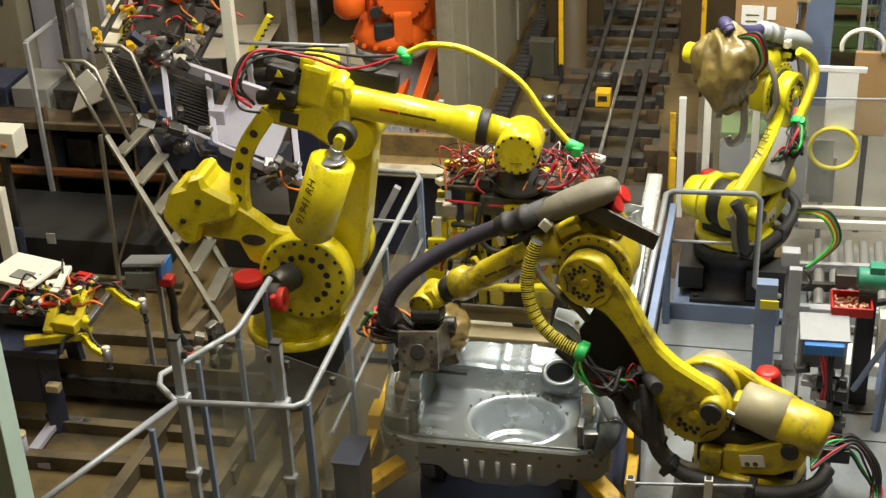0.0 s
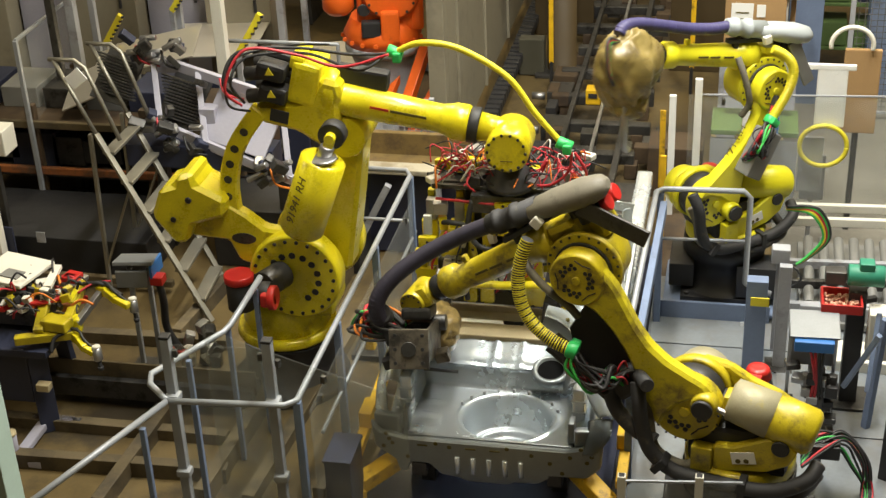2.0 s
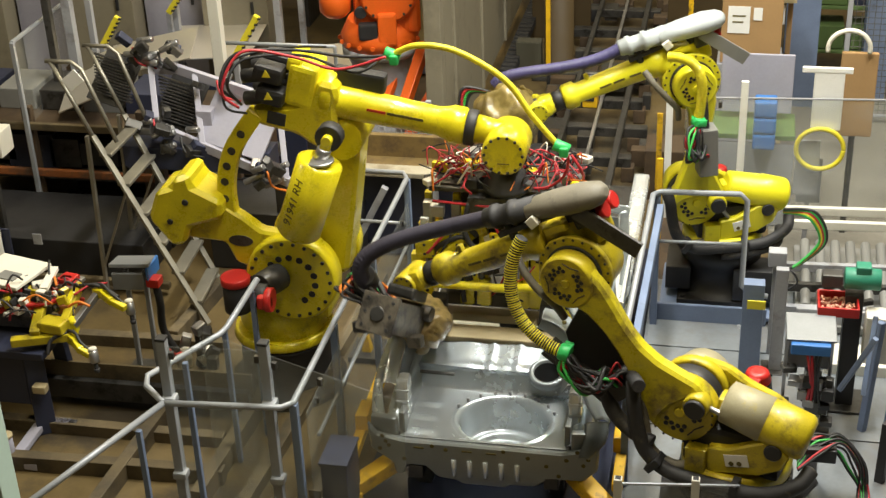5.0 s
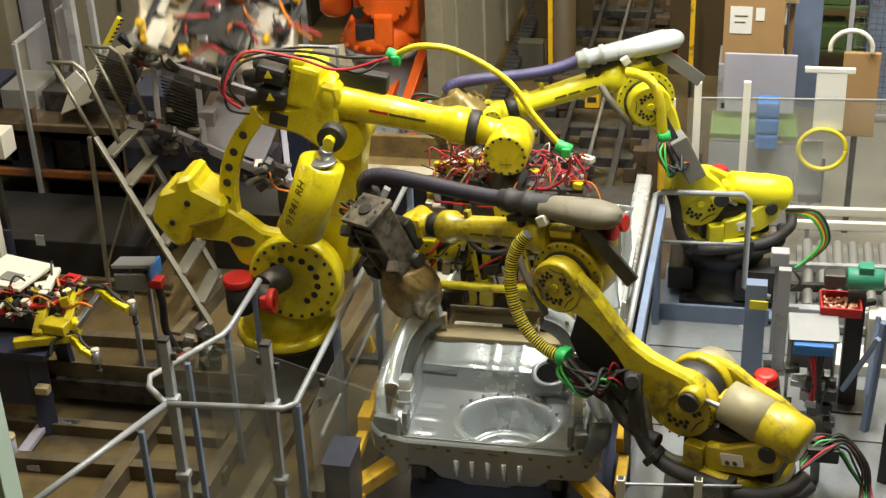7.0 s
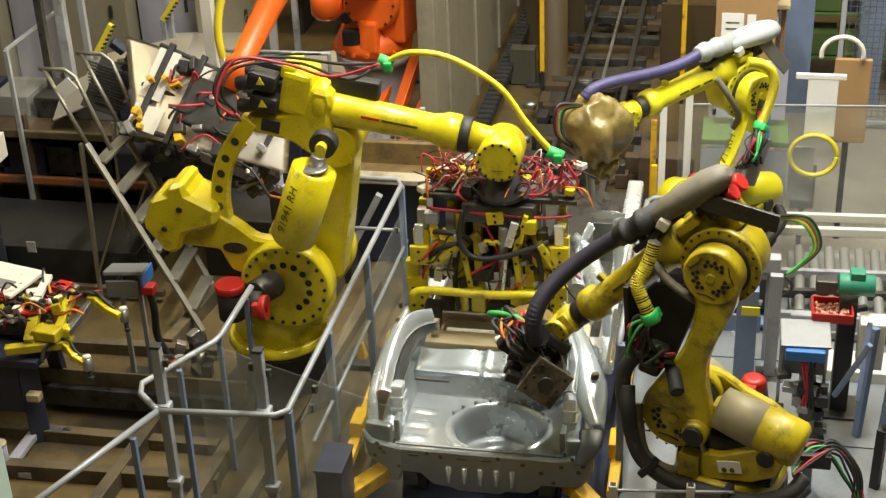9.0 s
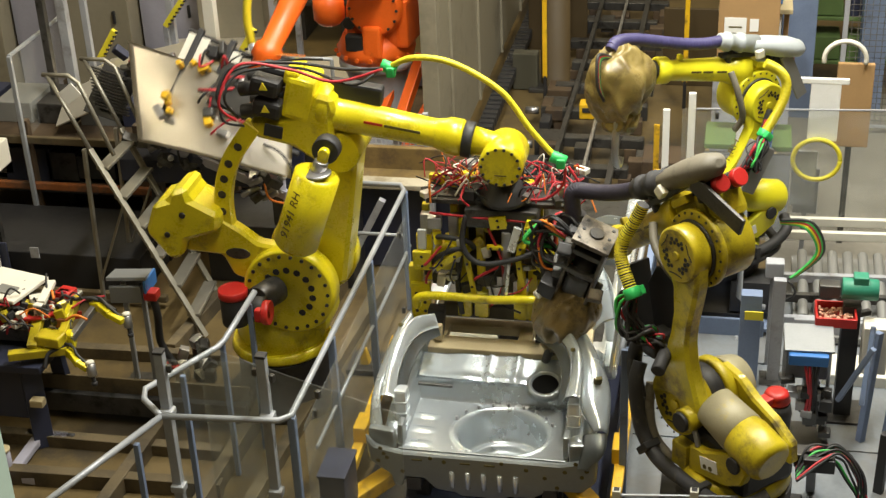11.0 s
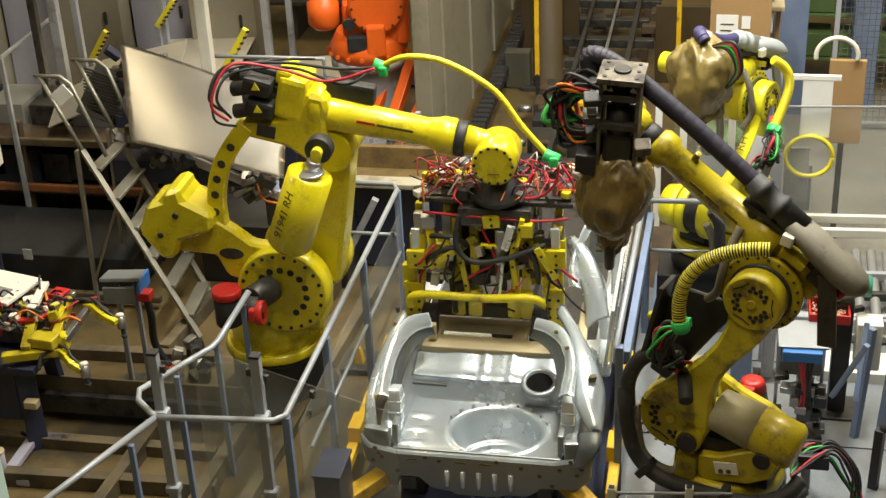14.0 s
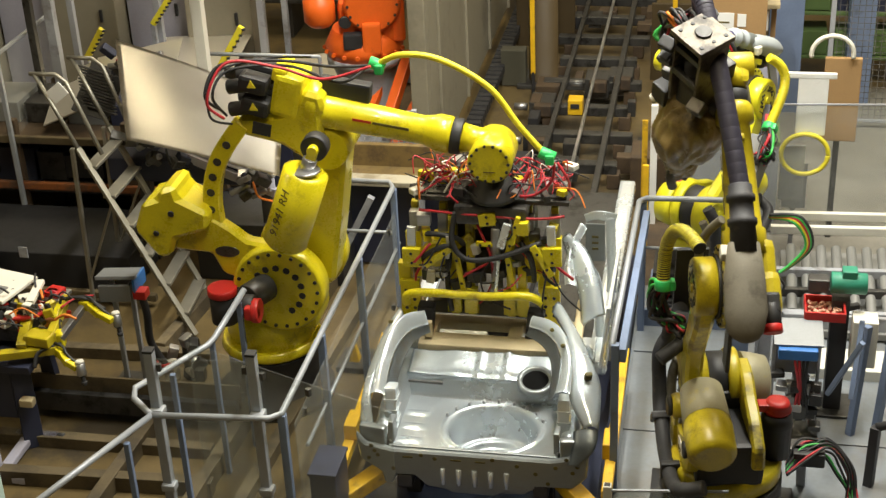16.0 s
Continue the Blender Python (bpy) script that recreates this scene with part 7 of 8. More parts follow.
# ---- step ladder ----
ld = thing("step_ladder", "bare aluminium platform ladder with looped handrails", "ladder")
ta, tb = V((-5.383, 10.150, 2.061)), V((-5.337, 10.750, 1.971))
fa_, fb_ = V((-4.634, 10.062, 0.020)), V((-4.106, 9.626, 0.020))
fa_ = V(fa_.x - 0.02, ta.y - 0.05, 0.02)
fb_ = V((-4.115, 9.652, 0.020))
fa_ = fb_ + V(-0.05, 0.55, 0)
for top, foot in ((ta, fb_), (tb, fa_)):
    plat = top + (foot - top) * 0.28 + V(-0.02, 0, 0)
    bar("stringer", plat, foot, 0.05, 0.03, LADDER, ld)
    pipe("handrail", [top + V(-0.04, 0, 0), top + V(0.18, 0, 0), top + V(0.26, 0, -0.06), top + (foot - top) * 0.30 + V(0.16, 0, 0)], 0.018, LADDER, ld)
    pipe("handrail", [top, plat + V(0.0, 0, 0)], 0.018, LADDER, ld)
    bar("rear_leg", plat + V(-0.05, 0, 0), V(plat.x - 0.10, plat.y, 0), 0.04, 0.03, LADDER, ld)
    bar("brace", plat + V(0.25, 0, -0.4), V(plat.x - 0.1, plat.y, 0.25), 0.025, 0.02, LADDER, ld)
for k in range(6):
    s = 0.34 + 0.115 * k
    a, b = ta + (fb_ - ta) * s, tb + (fa_ - tb) * s
    c = (a + b) / 2
    block("tread", (0.11, (b - a).length, 0.03), c, LADDER, ld, "", (0, 0, math.degrees(math.atan2(-(b - a).x, (b - a).y))))
block("sign_plate", (0.16, 0.01, 0.12), V((-5.189, 10.100, 1.925)), PAPER, ld, "small white notice plate", (0, -38, 0))

# ---- rack and jig behind ----
rk = thing("storage_rack", "dark steel rack with orange beam and deep shelves", "rack")
RYF = 11.3
for x in (-7.2, -6.3, -5.2, -4.35):
    bar("upright", (x, RYF, 0), (x, RYF, 1.15), 0.09, 0.07, RUST, rk)
    bar("upright", (x, RYF + 1.0, 0), (x, RYF + 1.0, 1.15), 0.09, 0.07, RUST, rk)
for z, mtl, h in ((0.52, BURNT_ORANGE, 0.07), (0.20, BEAM, 0.06), (0.98, BEAM, 0.07)):
    block("beam", (3.2, 0.05, h), (-5.75, RYF - 0.06, z), mtl if z == 0.52 else BEAM, rk, "worn orange beam" if z == 0.52 else "")
block("shelf", (3.1, 1.0, 0.04), (-5.75, RYF + 0.5, 0.94), RUST, rk)
block("shelf", (3.1, 1.0, 0.04), (-5.75, RYF + 0.5, 0.44), DARK_STEEL, rk)
block("back", (3.4, 0.05, 1.0), (-5.75, RYF + 1.15, 0.5), NAVY, rk)
for k in range(9):
    block("crate", (rnd.uniform(0.25, 0.5), 0.5, rnd.uniform(0.18, 0.36)), (-7.1 + 0.34 * k, RYF + 0.4, 0.62), rnd.choice((NAVY, BLACK, RUST, DARK_STEEL)), rk)
for k in range(5):
    block("crate", (0.36, 0.5, 0.2), (-7.0 + 0.42 * k, RYF + 0.6, 1.06), (NAVY, GREY_BOX, DARK_STEEL, GREY_BOX, NAVY)[k], rk)
dk = thing("dark_cabinet", "black low cabinets under the rack", "cabinet")
block("body", (2.0, 0.9, 0.34), (-5.9, 10.75, 0.17), BLACK, dk)
block("body", (1.3, 0.7, 0.55), (-3.75, 10.95, 0.28), BLACK, dk)
block("door", (0.4, 0.02, 0.4), (-6.2, 10.09, 0.34), NAVY, dk)
block("label_plate", (0.08, 0.01, 0.10), (-5.75, 10.09, 0.46), GREY_PAINT, dk)
block("rail", (2.2, 0.06, 0.06), (-5.7, 10.08, 0.10), BEAM, dk)

jig = thing("panel_jig", "blue-grey panel jig with louvred plates and steel clamps", "jig")
JT = [V((-4.931, 11.000, 1.771)), V((-3.692, 10.750, 1.528)), V((-3.581, 10.450, 0.951)), V((-4.792, 10.650, 1.312))]


def on_jig(u, v, out=0.0):
    p = JT[0] * (1 - u) * (1 - v) + JT[1] * u * (1 - v) + JT[2] * u * v + JT[3] * (1 - u) * v
    return p - normal * -out * 1.0


JN_ = normal
bar("frame_bar", on_jig(0, 0), on_jig(1, 0), 0.05, 0.08, LILAC, jig)
bar("frame_bar", on_jig(0, 1), on_jig(1, 1), 0.05, 0.08, LILAC, jig)
for u in (0.02, 0.36, 0.98):
    bar("frame_bar", on_jig(u, 0), on_jig(u, 1), 0.05, 0.07, LILAC, jig)
ex = (JT[1] - JT[0]).normalized()
ey = (-JN_).normalized()
jm = Matrix((ex, ey, ex.cross(ey))).transposed().to_4x4()
bm = B()
box(bm, (0.62, 0.03, 0.50), (0, 0, 0), bevel=0.006)
bmesh.ops.transform(bm, matrix=Matrix.Translation(on_jig(0.66, 0.46, -0.03)) @ jm, verts=bm.verts)
part("panel", bm, LILAC, jig, "plain lilac-grey sheet panel")
for u, n2 in ((0.19, 13), (-0.32, 13)):
    for k in range(n2):
        bm = B()
        box(bm, (0.34, 0.05, 0.012), (0, 0, 0), (24, 0, 0), 0.002)
        bmesh.ops.transform(bm, matrix=Matrix.Translation(on_jig(u, 0.16 + 0.62 * k / (n2 - 1), -0.08)) @ jm, verts=bm.verts)
        part("louvre", bm, DARK_STEEL, jig)
    bm = B()
    box(bm, (0.36, 0.02, 0.46), (0, 0, 0), bevel=0.004)
    bmesh.ops.transform(bm, matrix=Matrix.Translation(on_jig(u, 0.46, -0.14)) @ jm, verts=bm.verts)
    part("louvre_back", bm, BLACK, jig)
rnd = random.Random(77)
for u, v, n2 in ((-0.08, -0.06, 10), (0.12, -0.12, 8), (0.22, 1.04, 12), (0.02, 0.9, 7), (0.86, 1.0, 10), (0.55, 0.02, 3)):
    for k in range(n2):
        c = on_jig(u, v, 0.06) + V(rnd.uniform(-0.16, 0.16), rnd.uniform(-0.10, 0.04), rnd.uniform(-0.11, 0.11))
        bm = B()
        if k % 3 == 0:
            dv = V(rnd.uniform(0.6, 1), rnd.uniform(-0.4, 0.1), rnd.uniform(0.1, 0.6)) * 0.09
            rod(bm, c - dv, c + dv, 0.026, seg=10)
            part("air_cylinder", bm, STEEL, jig)
        else:
            box(bm, (rnd.uniform(0.05, 0.14), rnd.uniform(0.05, 0.1), rnd.uniform(0.04, 0.1)), c, (rnd.uniform(0, 40), rnd.uniform(0, 60), rnd.uniform(0, 60)), 0.01)
            part("clamp", bm, rnd.choice((BLACK, DARK_STEEL, BLACK, DARK_STEEL, NAVY, STEEL)), jig)
    pipe("hose", [on_jig(u, v, 0.1), on_jig(u, v, 0.12) + V(0.06, -0.05, -0.12), on_jig(u, v, 0.05) + V(0.18, 0, -0.16)], 0.010, rnd.choice((RED_HOSE, ORANGE_WIRE, BLACK)), jig, "", 5, 6)
p = V((-4.359, 10.750, 0.879))
bar("post", (p.x, p.y, 0), (p.x, p.y, 1.45), 0.14, 0.14, LILAC, jig, "lilac painted square post")
p = V((-4.931, 10.950, 1.024))
bar("post", (p.x, p.y, 0), (p.x, p.y, 1.3), 0.10, 0.10, DARK_STEEL, jig)
p = V((-3.736, 10.700, 0.885))
bar("post", (p.x, p.y, 0), (p.x, p.y, 0.9), 0.10, 0.10, DARK_STEEL, jig)
block("box_beam", (1.3, 0.25, 0.20), on_jig(0.3, 1.1, -0.15), NAVY, jig)

# back rows: pale panels on blue racks, posts, glazed screens
pr = thing("panel_rack", "rack of pale pressed panels on dark blue beams", "rack")
for x, y, z, w, d, turn in ((-4.15, 13.4, 0.85, 1.3, 0.7, (8, -6, 4)), (-5.6, 12.6, 1.20, 0.9, 0.6, (10, -12, 8)), (-5.35, 13.6, 0.95, 1.0, 0.8, (6, -4, 2))):
    block("panel", (w, d, 0.015), (x, y, z), PANEL, pr, "", turn, 0.004)
block("panel", (0.55, 0.5, 0.015), V((-5.810, 11.600, 1.252)), PANEL, pr, "", (20, -24, 0), 0.004)
block("panel", (0.5, 0.5, 0.015), V((-5.669, 11.900, 1.362)), PANEL, pr, "", (16, -20, 0), 0.004)
block("beam", (3.0, 0.12, 0.22), (-4.6, 13.0, 0.62), BLUE_GREY, pr)
block("beam", (3.4, 0.12, 0.16), (-4.7, 14.3, 0.5), BLUE_GREY, pr)
for x in (-6.0, -5.2, -4.2, -3.3):
    bar("leg", (x, 13.05, 0), (x, 13.05, 0.6), 0.1, 0.1, DARK_STEEL, pr)
for a, b in (((-5.704, 12.200, 1.694), (-5.903, 12.200, 1.395)), ((-4.267, 12.000, 1.822), (-4.512, 12.000, 1.435)), ((-5.402, 13.200, 1.672), (-5.617, 13.200, 1.390))):
    s = thing("striped_arm", "yellow guide arm with black teeth", "guide arm", group="guide arms")
    a, b = V(a), V(b)
    bar("arm", a, b, 0.05, 0.06, YELLOW_HOSE, s)
    for k in range(7):
        block("tooth", (0.03, 0.03, 0.02), a.lerp(b, (k + 0.5) / 7) + V(0.04, -0.02, 0.01), BLACK, s)
    bar("post", (b.x, b.y + 0.02, 0), b, 0.05, 0.05, GREY_PAINT, s)
for px, top, w, mtl in (((-4.548, 11.700, 1.266), 3.3, 0.10, CREAM), ((-6.250, 12.300, 1.125), 3.0, 0.09, GREY_PAINT), ((-6.250, 11.900, 1.169), 3.0, 0.07, DARK_STEEL), ((-5.631, 13.400, 0.782), 3.2, 0.07, GREY_PAINT), ((-4.612, 13.600, 0.930), 3.0, 0.07, GREY_PAINT), ((-6.176, 12.600, 1.070), 3.0, 0.06, GREY_PAINT), ((-4.552, 14.200, 0.835), 3.0, 0.06, GREY_PAINT)):
    po = thing("steel_post", "upright painted steel post", "post", group="hall posts")
    bar("shaft", (px[0], px[1], 0), (px[0], px[1], top), w, w, mtl, po)
    block("base_plate", (w * 2.2, w * 2.2, 0.015), (px[0], px[1], 0.008), DARK_STEEL, po)
pipe_rail = thing("guard_rail", "thin grey guard rail behind the robot", "railing")
a, b = V((-4.557, 11.800, 1.634)), V((-3.506, 11.800, 1.636))
pipe("handrail", [a, b, b + V(0.0, 0, -0.4)], 0.018, TUBE_GREY, pipe_rail)
bar("post", (b.x, b.y, 0), b, 0.03, 0.03, TUBE_GREY, pipe_rail)
bar("post", (a.x, a.y, 0), a, 0.03, 0.03, TUBE_GREY, pipe_rail)
sc = thing("clear_screen", "large scratched clear screen in a grey frame", "guard screen", group="clear guard screens")
a, b = V((-6.271, 11.200, 1.794)), V((-6.439, 12.600, 1.671))
bm = B()
v4 = [bm.verts.new(q) for q in ((a.x, a.y, 0.3), (b.x, b.y, 0.3), (b.x, b.y, b.z), (a.x, a.y, a.z))]
fc = bm.faces.new(v4)
bmesh.ops.solidify(bm, geom=[fc], thickness=0.006)
pane = part("pane", bm, CLEAR, sc)
pane.visible_shadow = False
bar("top_bar", a, b, 0.03, 0.03, TUBE_GREY, sc)
bar("post", (a.x, a.y, 0), a, 0.04, 0.04, TUBE_GREY, sc)
bar("post", (b.x, b.y, 0), b, 0.04, 0.04, TUBE_GREY, sc)
cab = thing("grey_cabinet", "tall grey sheet-metal cabinets with panel seams", "cabinet")
for k in range(5):
    block("door", (0.72, 0.5, 2.3), (-8.2 + 0.75 * k, 14.2 + 0.25 * (k % 2), 1.15), LILAC if k % 2 else WALL_SHEET, cab)
    block("handle", (0.03, 0.03, 0.14), (-8.0 + 0.75 * k, 13.93 + 0.25 * (k % 2), 1.2), BLACK, cab)
wb = thing("wall_box", "cream wall box with small orange mark", "box")
q = V((-6.035, 10.200, 1.313))
block("body", (0.22, 0.22, 0.22), q, CREAM, wb)
block("mark", (0.04, 0.01, 0.03), q + V(0.02, -0.115, 0), ORANGE_WIRE, wb)
bar("post", (q.x - 0.1, q.y + 0.05, 0), (q.x - 0.1, q.y + 0.05, q.z - 0.1), 0.06, 0.06, DARK_STEEL, wb)
cr = thing("cream_post", "cream painted square post", "post")
q = V((-6.110, 10.006, 0.600))
bar("shaft", (q.x, q.y, 0), (q.x, q.y, 0.95), 0.10, 0.10, CREAM, cr)

# ---- deck, pedestal and rails on the right ----
bm = B()
box(bm, (2.9, 4.2, 0.14), (0.86, 8.55, 0.07), bevel=0.01)
solid("deck", bm, DECK, "worn grey steel deck plates", "platform", kind="structure")
deck = bpy.data.objects["deck"]
for k in range(3):
    for j3 in range(4):
        block("deck_plate", (0.93, 1.02, 0.012), (-0.10 + 0.95 * k, 7.02 + 1.04 * j3, 0.146), DECK, deck, "", None, 0.003)
bm = B()
box(bm, (3.4, 4.6, 0.02), (2.05, 13.2, 0.006), bevel=0)
solid("pavement_grey", bm, AISLE, "worn grey painted aisle floor", "floor", kind="structure")
edge = thing("deck_edge", "dark blue deck edge beam beside the car", "edge beam")
block("beam", (0.07, 3.9, 0.24), (-0.63, 8.5, 0.15), NAVY, edge)
block("kick_plate", (0.9, 0.03, 0.16), (-0.12, 10.02, 0.22), BLUE_GREY, edge)
ped = thing("robot_pedestal", "blue-grey welded pedestal under the back robot", "pedestal")
bp = BACK_AT.translation
block("plate", (0.95, 0.80, 0.03), (bp.x + 0.02, bp.y - 0.05, bp.z - 0.302), BLUE_GREY, ped)
block("plinth", (0.84, 0.70, bp.z - 0.317), (bp.x + 0.02, bp.y - 0.05, (bp.z - 0.317) / 2), BLUE_GREY, ped)
ped2 = thing("robot_pedestal", "low dark pedestal under the front robot", "pedestal")
fp = FRONT_AT.translation
block("plate", (0.9, 0.9, 0.05), (fp.x, fp.y, 0.155), BLACK, ped2)
dr = thing("deck_rail", "pale grey tubular deck guard rail with blue side post", "railing")
DA, DB, DF = V((-0.563, 9.944, 1.300)), V((0.126, 9.973, 1.300)), V((-0.595, 7.864, 1.300))
pipe("handrail", [DF + V(0, 0, -0.12), DF, DA + V(0, -0.06, 0), DA + V(0.05, 0, 0), DB + V(-0.05, 0, 0), DB + V(0, 0, -0.05), V(DB.x, DB.y, 0.52), V(DB.x + 0.06, DB.y, 0.47), V(DB.x + 0.20, DB.y, 0.44)], 0.022, TUBE_GREY, dr, "pale grey bent handrail")
pipe("mid_rail", [DA + V(0.02, 0, -0.42), DB + V(0, 0, -0.42)], 0.013, TUBE_GREY, dr)
pipe("mid_rail", [V(DB.x, DB.y - 0.02, 0.18), V(DB.x, DB.y - 0.02, 0.02) + V(0, 0, -0.02), V(DB.x + 0.2, DB.y - 0.02, 0.0)], 0.015, TUBE_GREY, dr)
bar("side_band", DA + V(0.06, -0.1, -0.10), DF + V(0.06, 0.02, -0.10), 0.05, 0.10, BLUE_GREY, dr, "blue painted side rail")
bar("post", (DF.x + 0.02, DF.y, 0.14), DF + V(0.02, 0, 0), 0.05, 0.05, BLUE_GREY, dr)
bar("post", (DA.x + 0.03, DA.y, 0.14), DA + V(0.03, 0, -0.03), 0.05, 0.05, BLUE_GREY, dr)
bp1 = thing("blue_column", "blue painted square post with yellow notice", "post")
q = V((0.208, 9.244, 0.500))
bar("shaft", (q.x, q.y + 0.1, 0.14), (q.x, q.y + 0.1, 0.92), 0.15, 0.10, BLUE_GREY, bp1)
block("notice", (0.13, 0.01, 0.07), V((0.229, 9.220, 0.800)), YELLOW_HOSE, bp1)
gp = thing("steel_post", "grey drilled steel channel post", "post", group="hall posts")
q = V((0.400, 9.422, 0.600))
bar("shaft", (q.x, q.y, 0.14), (q.x, q.y, 1.0), 0.09, 0.06, GREY_PAINT, gp)
block("base_plate", (0.2, 0.2, 0.015), (q.x, q.y, 0.15), DARK_STEEL, gp)
jb = thing("junction_box", "grey junction box with black and green cables", "junction box")
q = V((0.363, 9.585, 1.000))
block("box", (0.13, 0.10, 0.12), q, GREY_PAINT, jb)
for k, mtl in enumerate((GREEN_HOSE, YELLOW_HOSE, RED_HOSE, GREEN_HOSE, BLACK)):
    o = 0.012 * k
    pipe("cable", [V((0.404, 10.300, 1.007)) + V(0, -o, o), V((0.590, 10.200, 1.022)) + V(o, 0, o), V((0.689, 10.200, 0.835)) + V(o, 0, 0), V((0.575, 10.150, 0.682)) + V(0, o, -o), V((0.443, 10.100, 0.592)) + V(0, -o, o)], 0.012, mtl, jb, "", 7, 7)
pipe("cable", [V((0.409, 10.100, 0.648)), V((0.491, 10.000, 0.661)), V((0.540, 10.000, 0.566)), V((0.461, 10.000, 0.501)), V((0.386, 10.000, 0.554))], 0.009, BLACK, jb, "", 7, 7)
bar("stand", (q.x, q.y + 0.05, 0.14), (q.x, q.y + 0.05, q.z), 0.05, 0.04, GREY_PAINT, jb)

# beams and rollers behind the deck
rb = thing("roller_table", "dark roller table with pale edge beams", "conveyor")
for z, y, mtl in ((0.55, 11.0, CREAM), (0.50, 11.35, CREAM), (0.40, 10.55, GREY_PAINT), (0.36, 10.3, DARK_STEEL), (0.30, 10.05, GREY_PAINT)):
    bar("edge_beam", (0.45, y, z), (2.4, y + 0.1, z), 0.05, 0.07, mtl, rb)
for k in range(16):
    bm = B()
    rod(bm, (0.62 + 0.12 * k, 10.1, 0.30), (0.62 + 0.12 * k, 10.95, 0.42), 0.04)
    part("roller", bm, GREY_BOX, rb)
block("side", (1.9, 0.04, 0.3), (1.5, 10.0, 0.2), GREY_PAINT, rb)
block("bed", (1.9, 1.3, 0.06), (1.5, 10.6, 0.2), GREY_BOX, rb)
block("step", (1.5, 0.3, 0.10), (1.5, 9.55, 0.19), CREAM, rb)
# lilac boards, green shelf, blue bin, white posts behind the back robot
bb = thing("board_panel", "lilac board leaning behind white posts", "board")
block("board", (0.62, 0.03, 0.55), V((0.169, 12.300, 1.248)), LILAC, bb)
gs = thing("green_bench", "green bench top with blue bin stack", "bench")
q = V((0.144, 12.200, 0.886))
block("top", (0.75, 0.5, 0.05), q, GREEN_BENCH, gs)
block("front", (0.75, 0.03, q.z * 0.9), (q.x, q.y - 0.22, q.z * 0.48), GREY_PAINT, gs)
bn = thing("blue_bin", "stack of blue plastic bins", "bin")
q = V((0.251, 11.950, 1.001))
for k in range(3):
    block("bin", (0.19, 0.2, 0.14), (q.x, q.y, q.z - 0.12 + 0.15 * k), BLUE, bn, "", None, 0.02)
for px, top in (((-0.328, 10.887, 0.900), 1.65), ((0.063, 10.935, 0.900), 1.65), ((-0.561, 11.478, 0.600), 1.25)):
    w2 = thing("white_post", "slim white fence post", "post", group="white posts")
    bar("shaft", (px[0], px[1] + 0.4, 0), (px[0], px[1] + 0.4, top), 0.06, 0.04, WHITE, w2)
    block("base_plate", (0.14, 0.12, 0.012), (px[0], px[1] + 0.4, 0.006), DARK_STEEL, w2)
screen("clear guard screen behind the back robot", V((-0.328, 10.887, 0.900)) + V(0, 0.42, 0), (2.2, 11.5, 0), 0.3, 1.5, framed=True)
wp = thing("white_board", "cream T-shaped board with a coiled yellow hose", "board")
q = V((0.728, 11.450, 1.467))
block("board", (0.24, 0.03, 0.52), q, WHITE, wp)
block("top_bar", (0.40, 0.035, 0.05), q + V(-0.02, 0, 0.26), WHITE, wp)
block("bottom", (0.2, 0.03, 0.5), q + V(-0.12, 0.02, -0.62), GREY_PAINT, wp)
pts = [q + V(-0.03 + 0.19 * math.cos(a), -0.04, -0.42 + 0.18 * math.sin(a)) for a in [2 * math.pi * k / 18 for k in range(19)]]
pipe("hose", pts, 0.02, YELLOW_HOSE, wp, "coiled yellow hose", 3)
cbx = thing("cardboard_sheet", "brown cardboard sheet with pale cable loop", "cardboard")
q = V((0.936, 11.900, 1.443))
block("sheet", (0.30, 0.05, 0.75), q + V(0.05, 0, -0.1), CARDBOARD, cbx)
pts = [q + V(-0.05 + 0.17 * math.cos(a), -0.05, 0.32 + 0.16 * math.sin(a)) for a in [math.pi * k / 8 - 0.2 for k in range(10)]]
pipe("loop", pts, 0.02, CREAM, cbx, "", 3)
bar("prop", (q.x + 0.05, q.y + 0.05, 0), (q.x + 0.05, q.y + 0.05, q.z - 0.4), 0.05, 0.05, DARK_STEEL, cbx)
tp = thing("notice_board", "pale wall plate with paper notes", "board")
q = V((0.546, 11.600, 0.668))
block("plate", (0.2, 0.02, 0.42), (q.x + 0.1, q.y, q.z), GREY_PAINT, tp)
bar("leg", (q.x + 0.1, q.y + 0.02, 0), (q.x + 0.1, q.y + 0.02, q.z), 0.04, 0.04, GREY_PAINT, tp)
for px, dx in (((0.097, 13.200, 1.415), 0.0),):
    bxs = thing("cardboard_box", "large brown cardboard box with white labels on a pallet", "box")
    q = V(px)
    block("box", (0.55, 0.45, 0.85), q + V(0, 0.2, 0.1), CARDBOARD, bxs, "", None, 0.006)
    block("label_sheet", (0.20, 0.004, 0.26), q + V(-0.12, -0.03, 0.10), PAPER, bxs, "", None, 0)
    block("label_sheet", (0.08, 0.004, 0.12), q + V(0.05, -0.03, 0.16), PAPER, bxs, "", None, 0)
    block("mark", (0.12, 0.003, 0.012), q + V(-0.12, -0.034, 0.14), INK, bxs, "", None, 0)
    block("mark", (0.10, 0.003, 0.012), q + V(-0.13, -0.034, 0.08), INK, bxs, "", None, 0)
    block("pallet", (0.7, 0.6, 0.12), (q.x, q.y + 0.2, 0.06), CARD, bxs)
    block("riser", (0.6, 0.5, max(0.1, q.z - 0.45)), (q.x, q.y + 0.2, 0.12 + max(0.1, q.z - 0.45) / 2), GREY_PAINT, bxs)
wt = thing("work_table", "wooden table with blue box and white bins", "table")
q = V((0.160, 14.000, 1.275))
